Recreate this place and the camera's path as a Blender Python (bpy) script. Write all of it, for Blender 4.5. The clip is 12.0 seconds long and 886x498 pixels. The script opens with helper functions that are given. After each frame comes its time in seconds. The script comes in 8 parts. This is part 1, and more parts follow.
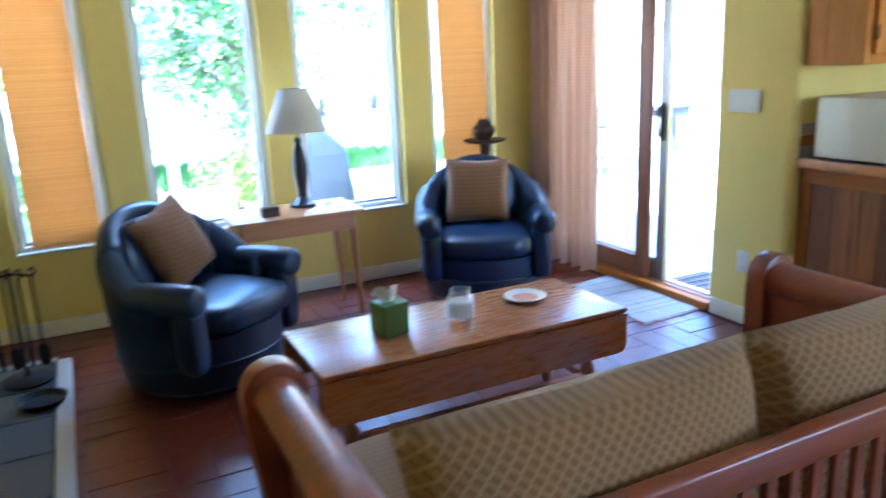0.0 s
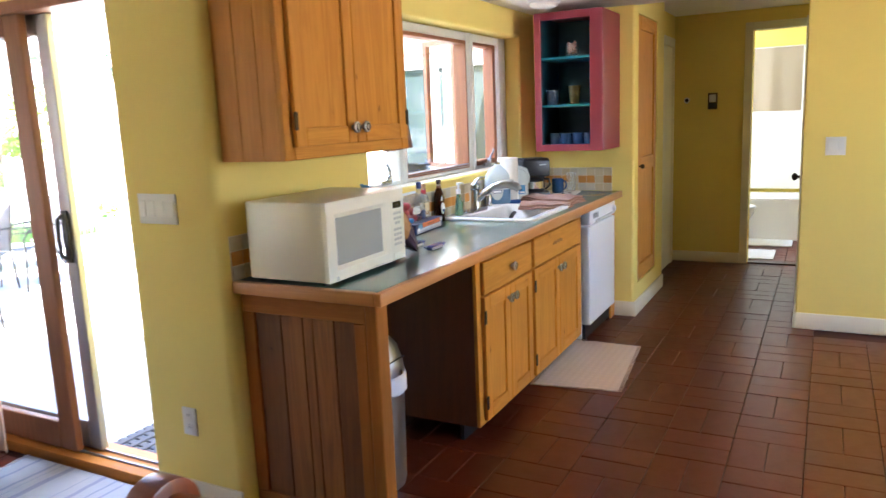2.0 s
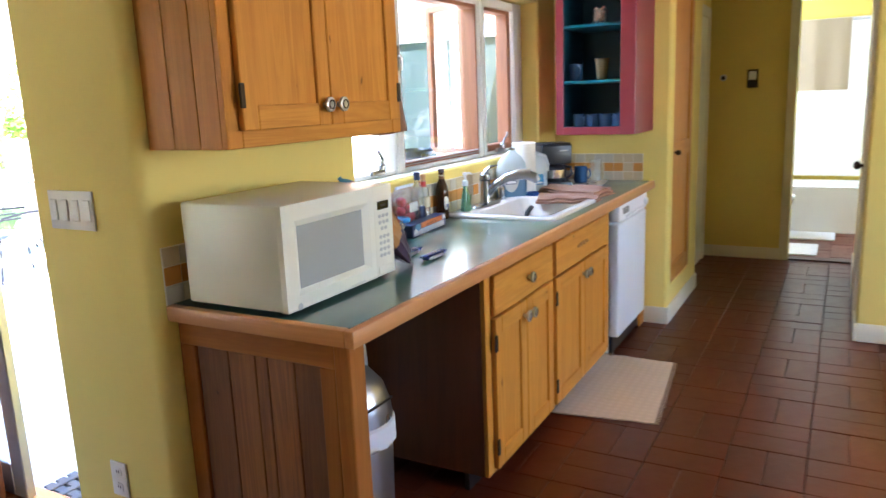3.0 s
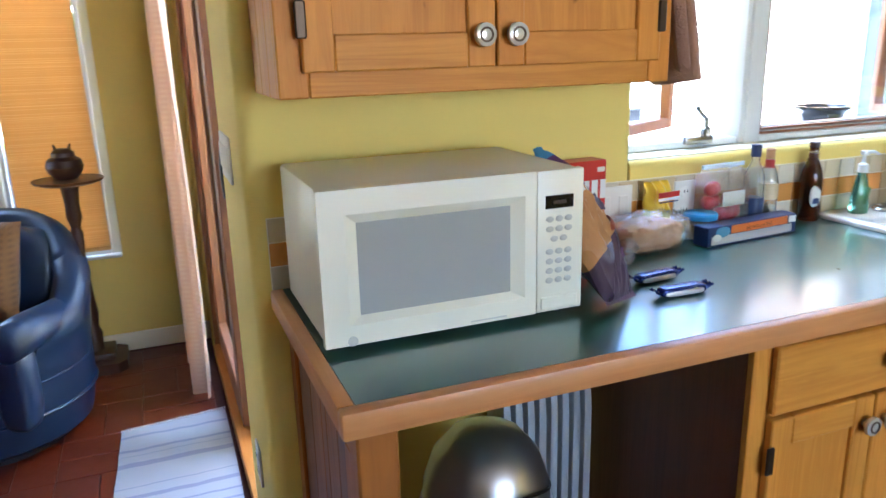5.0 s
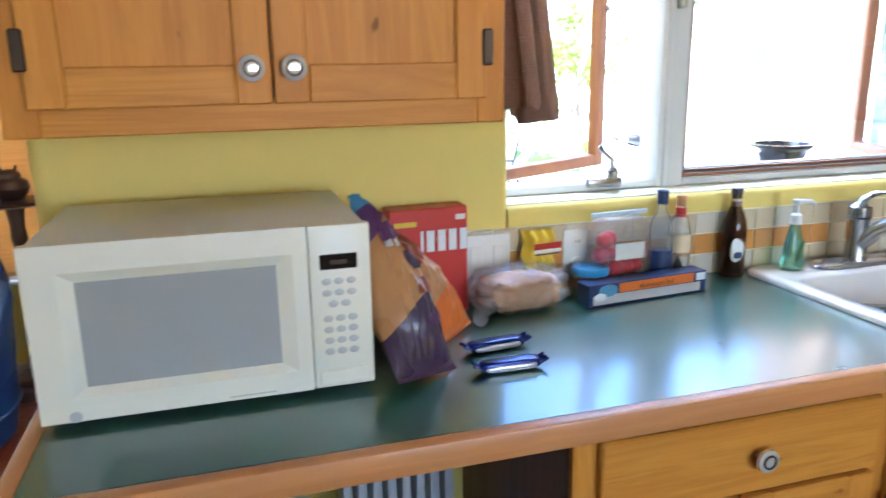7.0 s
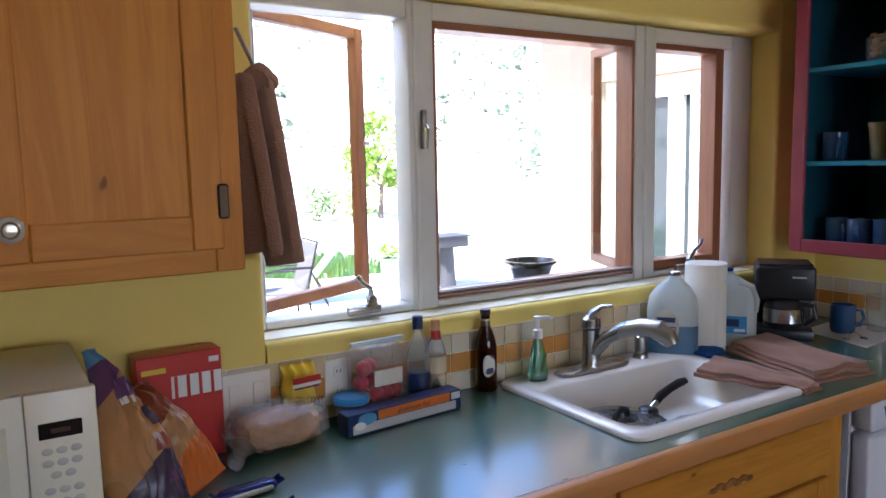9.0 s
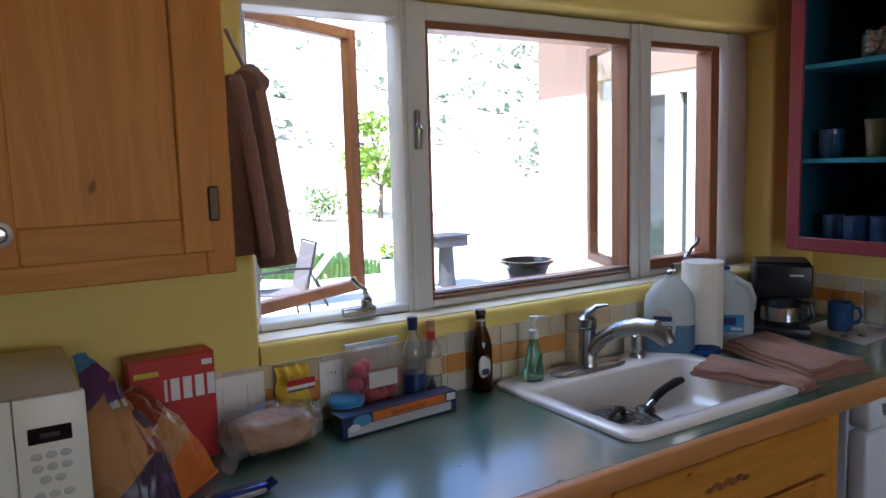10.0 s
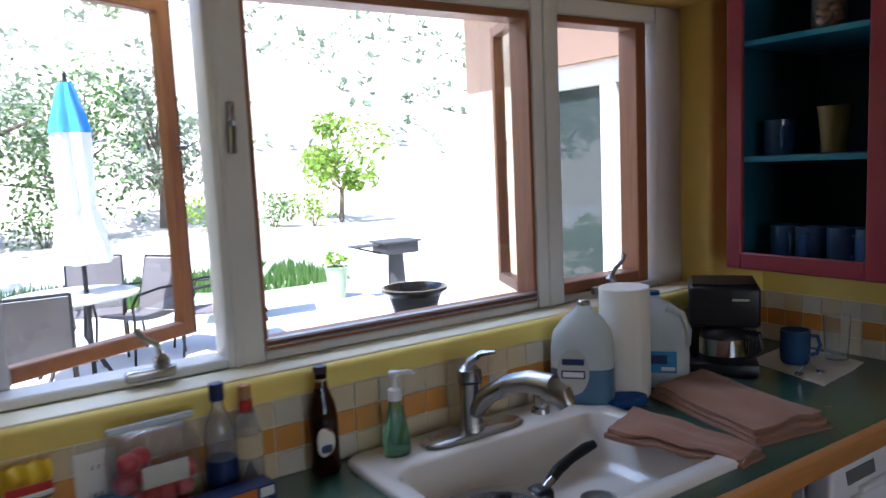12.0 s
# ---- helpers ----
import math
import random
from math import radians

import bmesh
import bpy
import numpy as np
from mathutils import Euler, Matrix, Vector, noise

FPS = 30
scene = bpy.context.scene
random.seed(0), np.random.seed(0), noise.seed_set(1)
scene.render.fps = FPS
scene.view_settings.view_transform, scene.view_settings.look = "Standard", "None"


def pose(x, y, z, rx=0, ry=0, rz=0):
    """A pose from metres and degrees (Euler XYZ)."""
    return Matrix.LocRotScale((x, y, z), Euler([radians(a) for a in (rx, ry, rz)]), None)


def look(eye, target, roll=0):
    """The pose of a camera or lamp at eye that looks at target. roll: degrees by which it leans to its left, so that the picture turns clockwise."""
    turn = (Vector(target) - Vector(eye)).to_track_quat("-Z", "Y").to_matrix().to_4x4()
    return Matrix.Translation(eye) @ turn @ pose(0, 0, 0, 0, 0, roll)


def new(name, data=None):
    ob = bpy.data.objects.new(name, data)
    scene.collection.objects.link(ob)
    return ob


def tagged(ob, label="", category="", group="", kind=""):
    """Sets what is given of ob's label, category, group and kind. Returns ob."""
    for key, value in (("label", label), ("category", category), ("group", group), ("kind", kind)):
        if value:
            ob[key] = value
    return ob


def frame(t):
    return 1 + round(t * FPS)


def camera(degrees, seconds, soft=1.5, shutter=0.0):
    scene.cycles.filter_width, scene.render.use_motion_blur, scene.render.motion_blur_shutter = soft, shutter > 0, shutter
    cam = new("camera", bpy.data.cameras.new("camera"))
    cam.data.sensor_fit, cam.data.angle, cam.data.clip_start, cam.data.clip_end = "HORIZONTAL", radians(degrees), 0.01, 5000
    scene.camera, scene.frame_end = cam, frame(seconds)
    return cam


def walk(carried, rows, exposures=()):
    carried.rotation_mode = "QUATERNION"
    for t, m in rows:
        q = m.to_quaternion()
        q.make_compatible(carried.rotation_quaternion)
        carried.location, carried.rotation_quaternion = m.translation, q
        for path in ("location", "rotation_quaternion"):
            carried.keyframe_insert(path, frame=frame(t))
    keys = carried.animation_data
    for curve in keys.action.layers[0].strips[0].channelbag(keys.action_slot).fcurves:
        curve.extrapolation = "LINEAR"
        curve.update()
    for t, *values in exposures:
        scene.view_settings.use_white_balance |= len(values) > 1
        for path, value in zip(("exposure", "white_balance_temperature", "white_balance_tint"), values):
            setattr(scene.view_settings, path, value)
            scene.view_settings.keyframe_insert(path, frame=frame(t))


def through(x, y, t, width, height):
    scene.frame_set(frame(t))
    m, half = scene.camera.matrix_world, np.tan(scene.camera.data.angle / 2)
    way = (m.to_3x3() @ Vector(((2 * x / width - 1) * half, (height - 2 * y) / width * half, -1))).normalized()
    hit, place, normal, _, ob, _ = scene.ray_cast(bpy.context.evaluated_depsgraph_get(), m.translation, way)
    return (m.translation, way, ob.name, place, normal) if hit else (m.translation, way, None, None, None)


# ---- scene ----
cam = camera(62.4, 12.0, shutter=0.4)
PATH = [
    (0, (0.268, 0.172, 1.452), (1.124, 1.91, 0.957), -2.5),
    (0.5, (0.558, 0.276, 1.492), (1.71, 1.854, 1.066), -2.6),
    (1, (0.799, 0.433, 1.499), (2.267, 1.725, 1.08), -1.2),
    (1.5, (1.096, 0.601, 1.509), (2.792, 1.596, 1.142), -2.4),
    (2, (1.435, 0.656, 1.489), (3.175, 1.577, 1.135), -2.4),
    (2.5, (1.727, 0.77, 1.476), (3.484, 1.635, 1.071), -0.7),
    (3, (2.035, 0.924, 1.468), (3.75, 1.871, 1.067), -2.3),
    (3.5, (2.404, 0.986, 1.44), (3.87, 2.266, 0.978), 0.0),
    (3.7, (2.524, 1.024, 1.424), (3.897, 2.402, 0.961), -0.4),
    (5.3, (3.324, 0.971, 1.448), (3.882, 2.817, 0.921), -0.1),
    (5.5, (3.398, 0.993, 1.449), (3.884, 2.862, 0.931), 0.6),
    (6, (3.571, 1.044, 1.448), (4.009, 2.926, 0.933), -0.8),
    (6.5, (3.673, 1.024, 1.458), (4.085, 2.911, 0.937), -0.3),
    (7, (3.746, 1.003, 1.462), (4.305, 2.863, 0.981), -0.9),
    (7.5, (3.786, 0.984, 1.482), (4.513, 2.8, 1.064), -1.4),
    (7.7, (3.802, 0.97, 1.49), (4.604, 2.762, 1.106), -1.0),
    (9.3, (3.858, 0.9, 1.562), (4.906, 2.589, 1.338), -1.3),
    (9.5, (3.864, 0.901, 1.559), (4.905, 2.593, 1.326), -1.4),
    (10, (3.868, 0.9, 1.559), (4.908, 2.593, 1.327), -1.6),
    (10.5, (3.869, 0.918, 1.559), (4.877, 2.628, 1.319), -1.4),
    (11, (3.924, 1.007, 1.567), (4.984, 2.68, 1.29), -1.3),
    (11.5, (4.121, 1.068, 1.554), (5.227, 2.717, 1.308), -1.5),
    (12, (4.398, 1.165, 1.561), (5.5, 2.818, 1.328), -2.6),
]
EXPOSURES = [(0.0, 4.3, 4300, 11), (1.0, 4.0, 4950, 15), (2.0, 4.12, 5500, 19), (3.0, 4.15, 5250, 17), (3.7, 4.1, 4950, 15), (5.3, 4.12, 4950, 14), (7.7, 3.72, 5100, 17), (9.3, 2.58, 5350, 24), (11.0, 2.1, 5300, 21), (12.0, 2.02, 5400, 21)]
walk(cam, [(t, look(eye, target, roll)) for t, eye, target, roll in PATH], EXPOSURES)

# ---- world, sun, window light ----
world = bpy.data.worlds.new("world")
scene.world = world
world.use_nodes = True
wn = world.node_tree
sky = wn.nodes.new("ShaderNodeTexSky")
sky.sky_type, sky.sun_disc = "NISHITA", False
sky.sun_elevation, sky.sun_rotation = radians(60), radians(246)
wn.nodes["Background"].inputs[1].default_value = 0.13
wn.links.new(sky.outputs[0], wn.nodes["Background"].inputs[0])

sun = new("sun", bpy.data.lights.new("sun", "SUN"))
sun.data.energy, sun.data.angle, sun.data.color = 5.0, radians(0.5), (1.0, 0.95, 0.86)
sun.matrix_world = look((0, 0, 0), (0.46, 0.20, -0.87))


def window_light(name, at, to, width, height, power, tone=(0.84, 0.93, 1.0)):
    """Sky light that enters through one opening."""
    lamp = new(name, bpy.data.lights.new(name, "AREA"))
    lamp.data.shape, lamp.data.size, lamp.data.size_y = "RECTANGLE", width, height
    lamp.data.energy, lamp.data.color = power, tone
    lamp.matrix_world = look(at, to)
    return lamp


window_light("sky_kitchen_window", (5.3, 3.55, 2.62), (5.3, 2.3, 0.9), 1.9, 0.7, 4.96)
window_light("sky_sliding_door", (4.35, 3.8, 2.55), (2.4, 3.6, 0.3), 1.2, 0.8, 3.5)
window_light("sky_living_window", (1.45, 5.65, 2.55), (1.5, 3.9, 0.5), 1.9, 0.7, 5.5)
window_light("sky_blind_east", (2.76, 5.45, 2.4), (2.76, 4.7, 1.1), 0.45, 0.7, 2.5)
window_light("sky_blind_west", (0.15, 5.45, 2.4), (0.15, 4.7, 1.1), 0.45, 0.7, 2.5)
window_light("sky_bath_window", (10.08, 2.5, 1.7), (10.08, 0, 0.9), 0.9, 0.8, 5.5)
window_light("sky_south_window", (4.6, -2.45, 1.5), (4.6, 3, 1.0), 2.2, 1.1, 1.89, (1.0, 0.95, 0.86))

# ---- materials ----


class Nodes:
    """A material's node tree with short calls."""

    def __init__(self, name):
        self.mat = bpy.data.materials.new(name)
        self.mat.use_nodes = True
        self.tree = self.mat.node_tree
        self.bsdf = self.tree.nodes["Principled BSDF"]
        self.out = self.tree.nodes["Material Output"]

    def add(self, kind, **sockets):
        node = self.tree.nodes.new(kind)
        for key, value in sockets.items():
            self.put(node.inputs[key.replace("_", " ")], value)
        return node

    def put(self, socket, value):
        if isinstance(value, bpy.types.NodeSocket):
            self.tree.links.new(value, socket)
        else:
            socket.default_value = value

    def coords(self, scale=(1, 1, 1), rot=(0, 0, 0)):
        tc = self.add("ShaderNodeTexCoord")
        return self.add("ShaderNodeMapping", Vector=tc.outputs["Object"], Scale=scale, Rotation=rot).outputs[0]

    def noise(self, vector, scale, detail=4.0, rough=0.55, distortion=0.0):
        return self.add("ShaderNodeTexNoise", Vector=vector, Scale=scale, Detail=detail, Roughness=rough, Distortion=distortion).outputs[0]

    def ramp(self, fac, stops):
        node = self.add("ShaderNodeValToRGB", Fac=fac)
        el = node.color_ramp.elements
        while len(el) < len(stops):
            el.new(0.5)
        for e, (at, c) in zip(el, stops):
            e.position, e.color = at, (*c, 1) if len(c) == 3 else c
        return node.outputs[0]

    def mix(self, fac, a, b, mode="MIX"):
        node = self.add("ShaderNodeMix")
        node.data_type, node.blend_type = "RGBA", mode
        for key, value in ((0, fac), (6, a), (7, b)):
            if isinstance(value, tuple) and len(value) == 3:
                value = (*value, 1)
            self.put(node.inputs[key], value)
        return node.outputs[2]

    def math(self, op, a, b=0.0):
        node = self.add("ShaderNodeMath")
        node.operation = op
        self.put(node.inputs[0], a), self.put(node.inputs[1], b)
        return node.outputs[0]

    def random(self):
        return self.add("ShaderNodeObjectInfo").outputs["Random"]

    def bump(self, height, strength=0.2, distance=0.01):
        node = self.add("ShaderNodeBump", Height=height, Strength=strength, Distance=distance)
        self.put(self.bsdf.inputs["Normal"], node.outputs[0])

    def set(self, **sockets):
        for key, value in sockets.items():
            if isinstance(value, tuple) and len(value) == 3:
                value = (*value, 1)
            self.put(self.bsdf.inputs[key.replace("_", " ")], value)
        return self.mat


def shade(c, k):
    return tuple(min(1.0, v * k) for v in c)


def plain(name, color, rough=0.5, metal=0.0, vary=0.12, scale=14.0, bump=0.05, coat=0.0, coat_rough=0.10):
    """A solid surface with soft stains and a fine grain."""
    n = Nodes(name)
    v = n.coords()
    big, fine = n.noise(v, scale * 0.2, 3), n.noise(v, scale * 8, 2)
    c = n.mix(n.math("MULTIPLY", big, 1.0), shade(color, 1 - vary), shade(color, 1 + vary))
    n.bump(fine, bump, 0.004)
    r = n.math("ADD", n.math("MULTIPLY", big, 0.15), rough - 0.07)
    return n.set(Base_Color=c, Roughness=r, Metallic=metal, Coat_Weight=coat, Coat_Roughness=coat_rough)


def plaster(name, color, rough=0.75):
    """Hand-trowelled painted plaster."""
    n = Nodes(name)
    v = n.coords()
    a, b, c = n.noise(v, 1.3, 4), n.noise(v, 9, 5, 0.6), n.noise(v, 70, 3)
    col = n.mix(a, shade(color, 0.93), shade(color, 1.06))
    col = n.mix(n.math("MULTIPLY", b, 0.22), col, shade(color, 0.86))
    n.bump(n.math("ADD", b, n.math("MULTIPLY", c, 0.25)), 0.16, 0.012)
    return n.set(Base_Color=col, Roughness=rough)


def wood(name, light, dark, axis="Z", rough=0.38, knots=True, coat=0.15, grain=1.0, gloss=0.5):
    """Varnished boards: long grain along one axis, growth rings, a few knots; each piece a little different."""
    n = Nodes(name)
    stretch = {"X": (0.6, 9, 9), "Y": (9, 0.6, 9), "Z": (9, 9, 0.6)}[axis]
    tc = n.add("ShaderNodeTexCoord")
    jump = n.add("ShaderNodeCombineXYZ", X=n.math("MULTIPLY", n.random(), 7.3), Y=n.math("MULTIPLY", n.random(), 3.1), Z=n.math("MULTIPLY", n.random(), 5.7))
    moved = n.add("ShaderNodeVectorMath")
    moved.operation = "ADD"
    n.put(moved.inputs[0], tc.outputs["Object"]), n.put(moved.inputs[1], jump.outputs[0])
    v = n.add("ShaderNodeMapping", Vector=moved.outputs[0], Scale=stretch).outputs[0]
    rings = n.noise(v, 1.6 * grain, 5, 0.6, 1.6)
    fibre = n.noise(n.add("ShaderNodeMapping", Vector=v, Scale=(4, 4, 1.2)).outputs[0], 5, 3)
    bands = n.math("PINGPONG", n.math("MULTIPLY", rings, 7.0), 1.0)
    c = n.mix(n.math("MULTIPLY", bands, 0.55), light, dark)
    c = n.mix(n.math("MULTIPLY", fibre, 0.30), c, shade(dark, 0.75))
    c = n.mix(n.math("MULTIPLY", n.random(), 0.35), c, shade(dark, 1.05))
    if knots:
        squash = {"X": (1, 2.1, 2.1), "Y": (2.1, 1, 2.1), "Z": (2.1, 2.1, 1)}[axis]
        kv = n.add("ShaderNodeMapping", Vector=moved.outputs[0], Scale=squash).outputs[0]
        wob = n.add("ShaderNodeVectorMath")
        wob.operation = "ADD"
        n.put(wob.inputs[0], kv), n.put(wob.inputs[1], n.mix(0.93, n.add("ShaderNodeTexNoise", Vector=kv, Scale=14.0).outputs[1], (0.5, 0.5, 0.5)))
        vor = n.add("ShaderNodeTexVoronoi", Vector=wob.outputs[0], Scale=4.6)
        halo = n.ramp(vor.outputs["Distance"], [(0.0, (1, 1, 1)), (0.10, (0.55, 0.55, 0.55)), (0.26, (0, 0, 0))])
        c = n.mix(n.math("MULTIPLY", halo, 0.38), c, shade(dark, 0.8))
        spot = n.ramp(vor.outputs["Distance"], [(0.0, (1, 1, 1)), (0.045, (0.8, 0.8, 0.8)), (0.075, (0, 0, 0))])
        c = n.mix(n.math("MULTIPLY", spot, 0.85), c, shade(dark, 0.34))
    n.bump(n.math("ADD", fibre, n.math("MULTIPLY", bands, 0.3)), 0.10, 0.004)
    return n.set(Base_Color=c, Roughness=n.math("ADD", n.math("MULTIPLY", fibre, 0.16), rough - 0.06), Coat_Weight=coat, Coat_Roughness=0.25, Specular_IOR_Level=gloss)


def cloth(name, a, b, size=0.012, kind="check", rough=0.9, bump=0.4, axes="XZ", through=0.0):
    """Woven cloth: fine weave, and a check, stripe or plain pattern of real-world size."""
    n = Nodes(name)
    tc = n.add("ShaderNodeTexCoord")
    sep = n.add("ShaderNodeSeparateXYZ", Vector=tc.outputs["Object"])
    u, w = sep.outputs[axes[0]], sep.outputs[axes[1]]
    su = n.math("PINGPONG", n.math("MULTIPLY", u, 1 / size), 1.0)
    sw = n.math("PINGPONG", n.math("MULTIPLY", w, 1 / size), 1.0)
    v = n.coords()
    soft, fine = n.noise(v, 6, 4), n.noise(v, 220, 2)
    if kind == "check":
        pat = n.math("MULTIPLY", su, sw)
    elif kind == "stripe":
        pat = n.math("MAXIMUM", n.math("GREATER_THAN", n.noise(n.add("ShaderNodeCombineXYZ", X=n.math("MULTIPLY", w, 1.0)).outputs[0], 1 / size, 3), 0.55), 0.0)
    elif kind == "diamond":
        p = n.math("PINGPONG", n.math("MULTIPLY", n.math("ADD", u, w), 0.7 / size), 1.0)
        q = n.math("PINGPONG", n.math("MULTIPLY", n.math("SUBTRACT", u, w), 0.7 / size), 1.0)
        pat = n.math("MAXIMUM", n.math("GREATER_THAN", p, 0.72), n.math("GREATER_THAN", q, 0.72))
    else:
        pat = soft
    c = n.mix(pat, a, b)
    c = n.mix(n.math("MULTIPLY", soft, 0.35), c, shade(a, 0.72))
    n.bump(n.math("ADD", n.math("MULTIPLY", pat, 0.6), fine), bump, 0.004)
    mat = n.set(Base_Color=c, Roughness=rough, Sheen_Weight=0.15)
    if through:
        tr = n.add("ShaderNodeBsdfTranslucent", Color=c)
        blend = n.add("ShaderNodeMixShader", Fac=through)
        n.put(blend.inputs[1], n.bsdf.outputs[0]), n.put(blend.inputs[2], tr.outputs[0])
        n.put(n.out.inputs["Surface"], blend.outputs[0])
    return mat


def pane_glass(name, tint=(0.97, 0.99, 0.98)):
    n = Nodes(name)
    clear = n.add("ShaderNodeBsdfTransparent", Color=(*tint, 1))
    gloss = n.add("ShaderNodeBsdfGlossy", Roughness=0.01)
    fres = n.add("ShaderNodeFresnel", IOR=1.45)
    blend = n.add("ShaderNodeMixShader", Fac=n.math("MINIMUM", fres.outputs[0], 0.10))
    n.put(blend.inputs[1], clear.outputs[0]), n.put(blend.inputs[2], gloss.outputs[0])
    n.put(n.out.inputs["Surface"], blend.outputs[0])
    return n.mat


def solid_glass(name, color, rough=0.03, ior=1.45, crinkle=0.0):
    n = Nodes(name)
    dust = n.noise(n.coords(), 30, 3)
    if crinkle:
        n.bump(n.noise(n.coords(), 38, 4, 0.6, 1.5), crinkle, 0.01)
    return n.set(Base_Color=color, Roughness=n.math("ADD", n.math("MULTIPLY", dust, 0.05), rough), IOR=ior, Transmission_Weight=0.92)


def film(name, strength=0.8):
    """Thin clear wrapping that mostly lets light through and glints on its creases."""
    n = Nodes(name)
    v = n.coords()
    crease = n.add("ShaderNodeBump", Height=n.math("ADD", n.noise(v, 34, 5, 0.65, 2.0), n.math("MULTIPLY", n.noise(v, 90, 3), 0.4)), Strength=strength, Distance=0.012)
    clear = n.add("ShaderNodeBsdfTransparent", Color=(0.95, 0.95, 0.95, 1))
    gloss = n.add("ShaderNodeBsdfGlossy", Color=(1, 1, 1, 1), Roughness=0.12, Normal=crease.outputs[0])
    fres = n.add("ShaderNodeFresnel", IOR=1.5, Normal=crease.outputs[0])
    blend = n.add("ShaderNodeMixShader", Fac=n.math("MINIMUM", n.math("ADD", n.math("MULTIPLY", fres.outputs[0], 1.4), 0.04), 0.5))
    n.put(blend.inputs[1], clear.outputs[0]), n.put(blend.inputs[2], gloss.outputs[0])
    n.put(n.out.inputs["Surface"], blend.outputs[0])
    return n.mat


def cloudy(name, color):
    """Cloudy moulded plastic that lets some light through."""
    n = Nodes(name)
    c = n.mix(n.noise(n.coords(), 9, 3), shade(color, 0.94), shade(color, 1.05))
    tr = n.add("ShaderNodeBsdfTranslucent", Color=c)
    blend = n.add("ShaderNodeMixShader", Fac=0.45)
    n.set(Base_Color=c, Roughness=0.3)
    n.put(blend.inputs[1], n.bsdf.outputs[0]), n.put(blend.inputs[2], tr.outputs[0])
    n.put(n.out.inputs["Surface"], blend.outputs[0])
    return n.mat


def paver_mat():
    n = Nodes("terracotta_paver")
    v = n.coords()
    big, mid, fine = n.noise(v, 2.3, 4), n.noise(v, 13, 5, 0.65), n.noise(v, 90, 3)
    piece = n.add("ShaderNodeNewGeometry").outputs["Random Per Island"]
    one = n.math("FRACT", n.math("ADD", n.random(), piece))
    c = n.mix(one, (0.105, 0.0138, 0.0020), (0.145, 0.0205, 0.0031))
    c = n.mix(n.math("MULTIPLY", mid, 0.6), c, (0.055, 0.009, 0.002))
    c = n.mix(n.math("MULTIPLY", big, 0.35), c, (0.13, 0.024, 0.005))
    n.bump(n.math("ADD", mid, n.math("MULTIPLY", fine, 0.35)), 0.22, 0.006)
    r = n.math("ADD", n.math("MULTIPLY", mid, 0.25), 0.27)
    return n.set(Base_Color=c, Roughness=r, Coat_Weight=0.12, Coat_Roughness=0.24)


def leaf_mat(name, a, b):
    n = Nodes(name)
    piece = n.add("ShaderNodeNewGeometry").outputs["Random Per Island"]
    c = n.mix(piece, a, b)
    tr = n.add("ShaderNodeBsdfTranslucent", Color=c)
    blend = n.add("ShaderNodeMixShader", Fac=0.5)
    n.set(Base_Color=c, Roughness=0.6)
    n.put(blend.inputs[1], n.bsdf.outputs[0]), n.put(blend.inputs[2], tr.outputs[0])
    n.put(n.out.inputs["Surface"], blend.outputs[0])
    return n.mat


YELLOW = plaster("yellow_plaster", (0.80, 0.635, 0.155))
CREAM = plaster("cream_plaster", (0.80, 0.76, 0.62))
CEILING = plaster("ceiling_plaster", (0.80, 0.77, 0.68))
PEACH = plaster("peach_stucco", (0.66, 0.44, 0.30), 0.9)
TRIM = plain("cream_trim_paint", (0.78, 0.72, 0.52), 0.45, vary=0.06)
WHITE = plain("white_window_paint", (0.66, 0.66, 0.62), 0.42, vary=0.06)
PINE = wood("honey_pine", (0.68, 0.305, 0.038), (0.45, 0.165, 0.016), "Z", 0.45, True, 0.0, 1.0, 0.22)
PINE_X = wood("honey_pine_rail", (0.67, 0.305, 0.038), (0.44, 0.160, 0.016), "X", 0.45, True, 0.0, 1.0, 0.22)
PINE_Y = wood("honey_pine_side", (0.62, 0.27, 0.05), (0.42, 0.14, 0.02), "Y", 0.45, True, 0.0, 1.0, 0.22)
BOARD = wood("aged_pine_board", (0.38, 0.145, 0.026), (0.12, 0.038, 0.008), "Z", 0.5, True, 0.03)
BOARD_D = wood("dark_aged_pine_board", (0.24, 0.086, 0.014), (0.085, 0.027, 0.006), "Z", 0.5, True, 0.03)
EDGE = wood("counter_edge_wood", (0.62, 0.29, 0.085), (0.46, 0.18, 0.045), "X", 0.4, False)
EDGE_Y = wood("counter_edge_wood_end", (0.62, 0.29, 0.085), (0.46, 0.18, 0.045), "Y", 0.4, False)
SASH = wood("stained_sash_wood", (0.32, 0.125, 0.05), (0.19, 0.068, 0.026), "Z", 0.5, False)
SASH_X = wood("stained_sash_rail", (0.32, 0.125, 0.05), (0.19, 0.068, 0.026), "X", 0.5, False)
REDWOOD = wood("red_stained_wood", (0.36, 0.095, 0.028), (0.21, 0.05, 0.016), "X", 0.32, False, 0.3)
REDWOOD_Z = wood("red_stained_upright", (0.36, 0.095, 0.028), (0.21, 0.05, 0.016), "Z", 0.32, False, 0.3)
TABLEWOOD = wood("coffee_table_pine", (0.47, 0.19, 0.05), (0.30, 0.10, 0.025), "X", 0.26, True, 0.4)
TABLEWOOD_Z = wood("coffee_table_leg_pine", (0.42, 0.165, 0.045), (0.26, 0.09, 0.022), "Z", 0.3, False, 0.3)
LIGHTWOOD = wood("side_table_wood", (0.56, 0.28, 0.10), (0.40, 0.17, 0.055), "X", 0.32, False, 0.3)
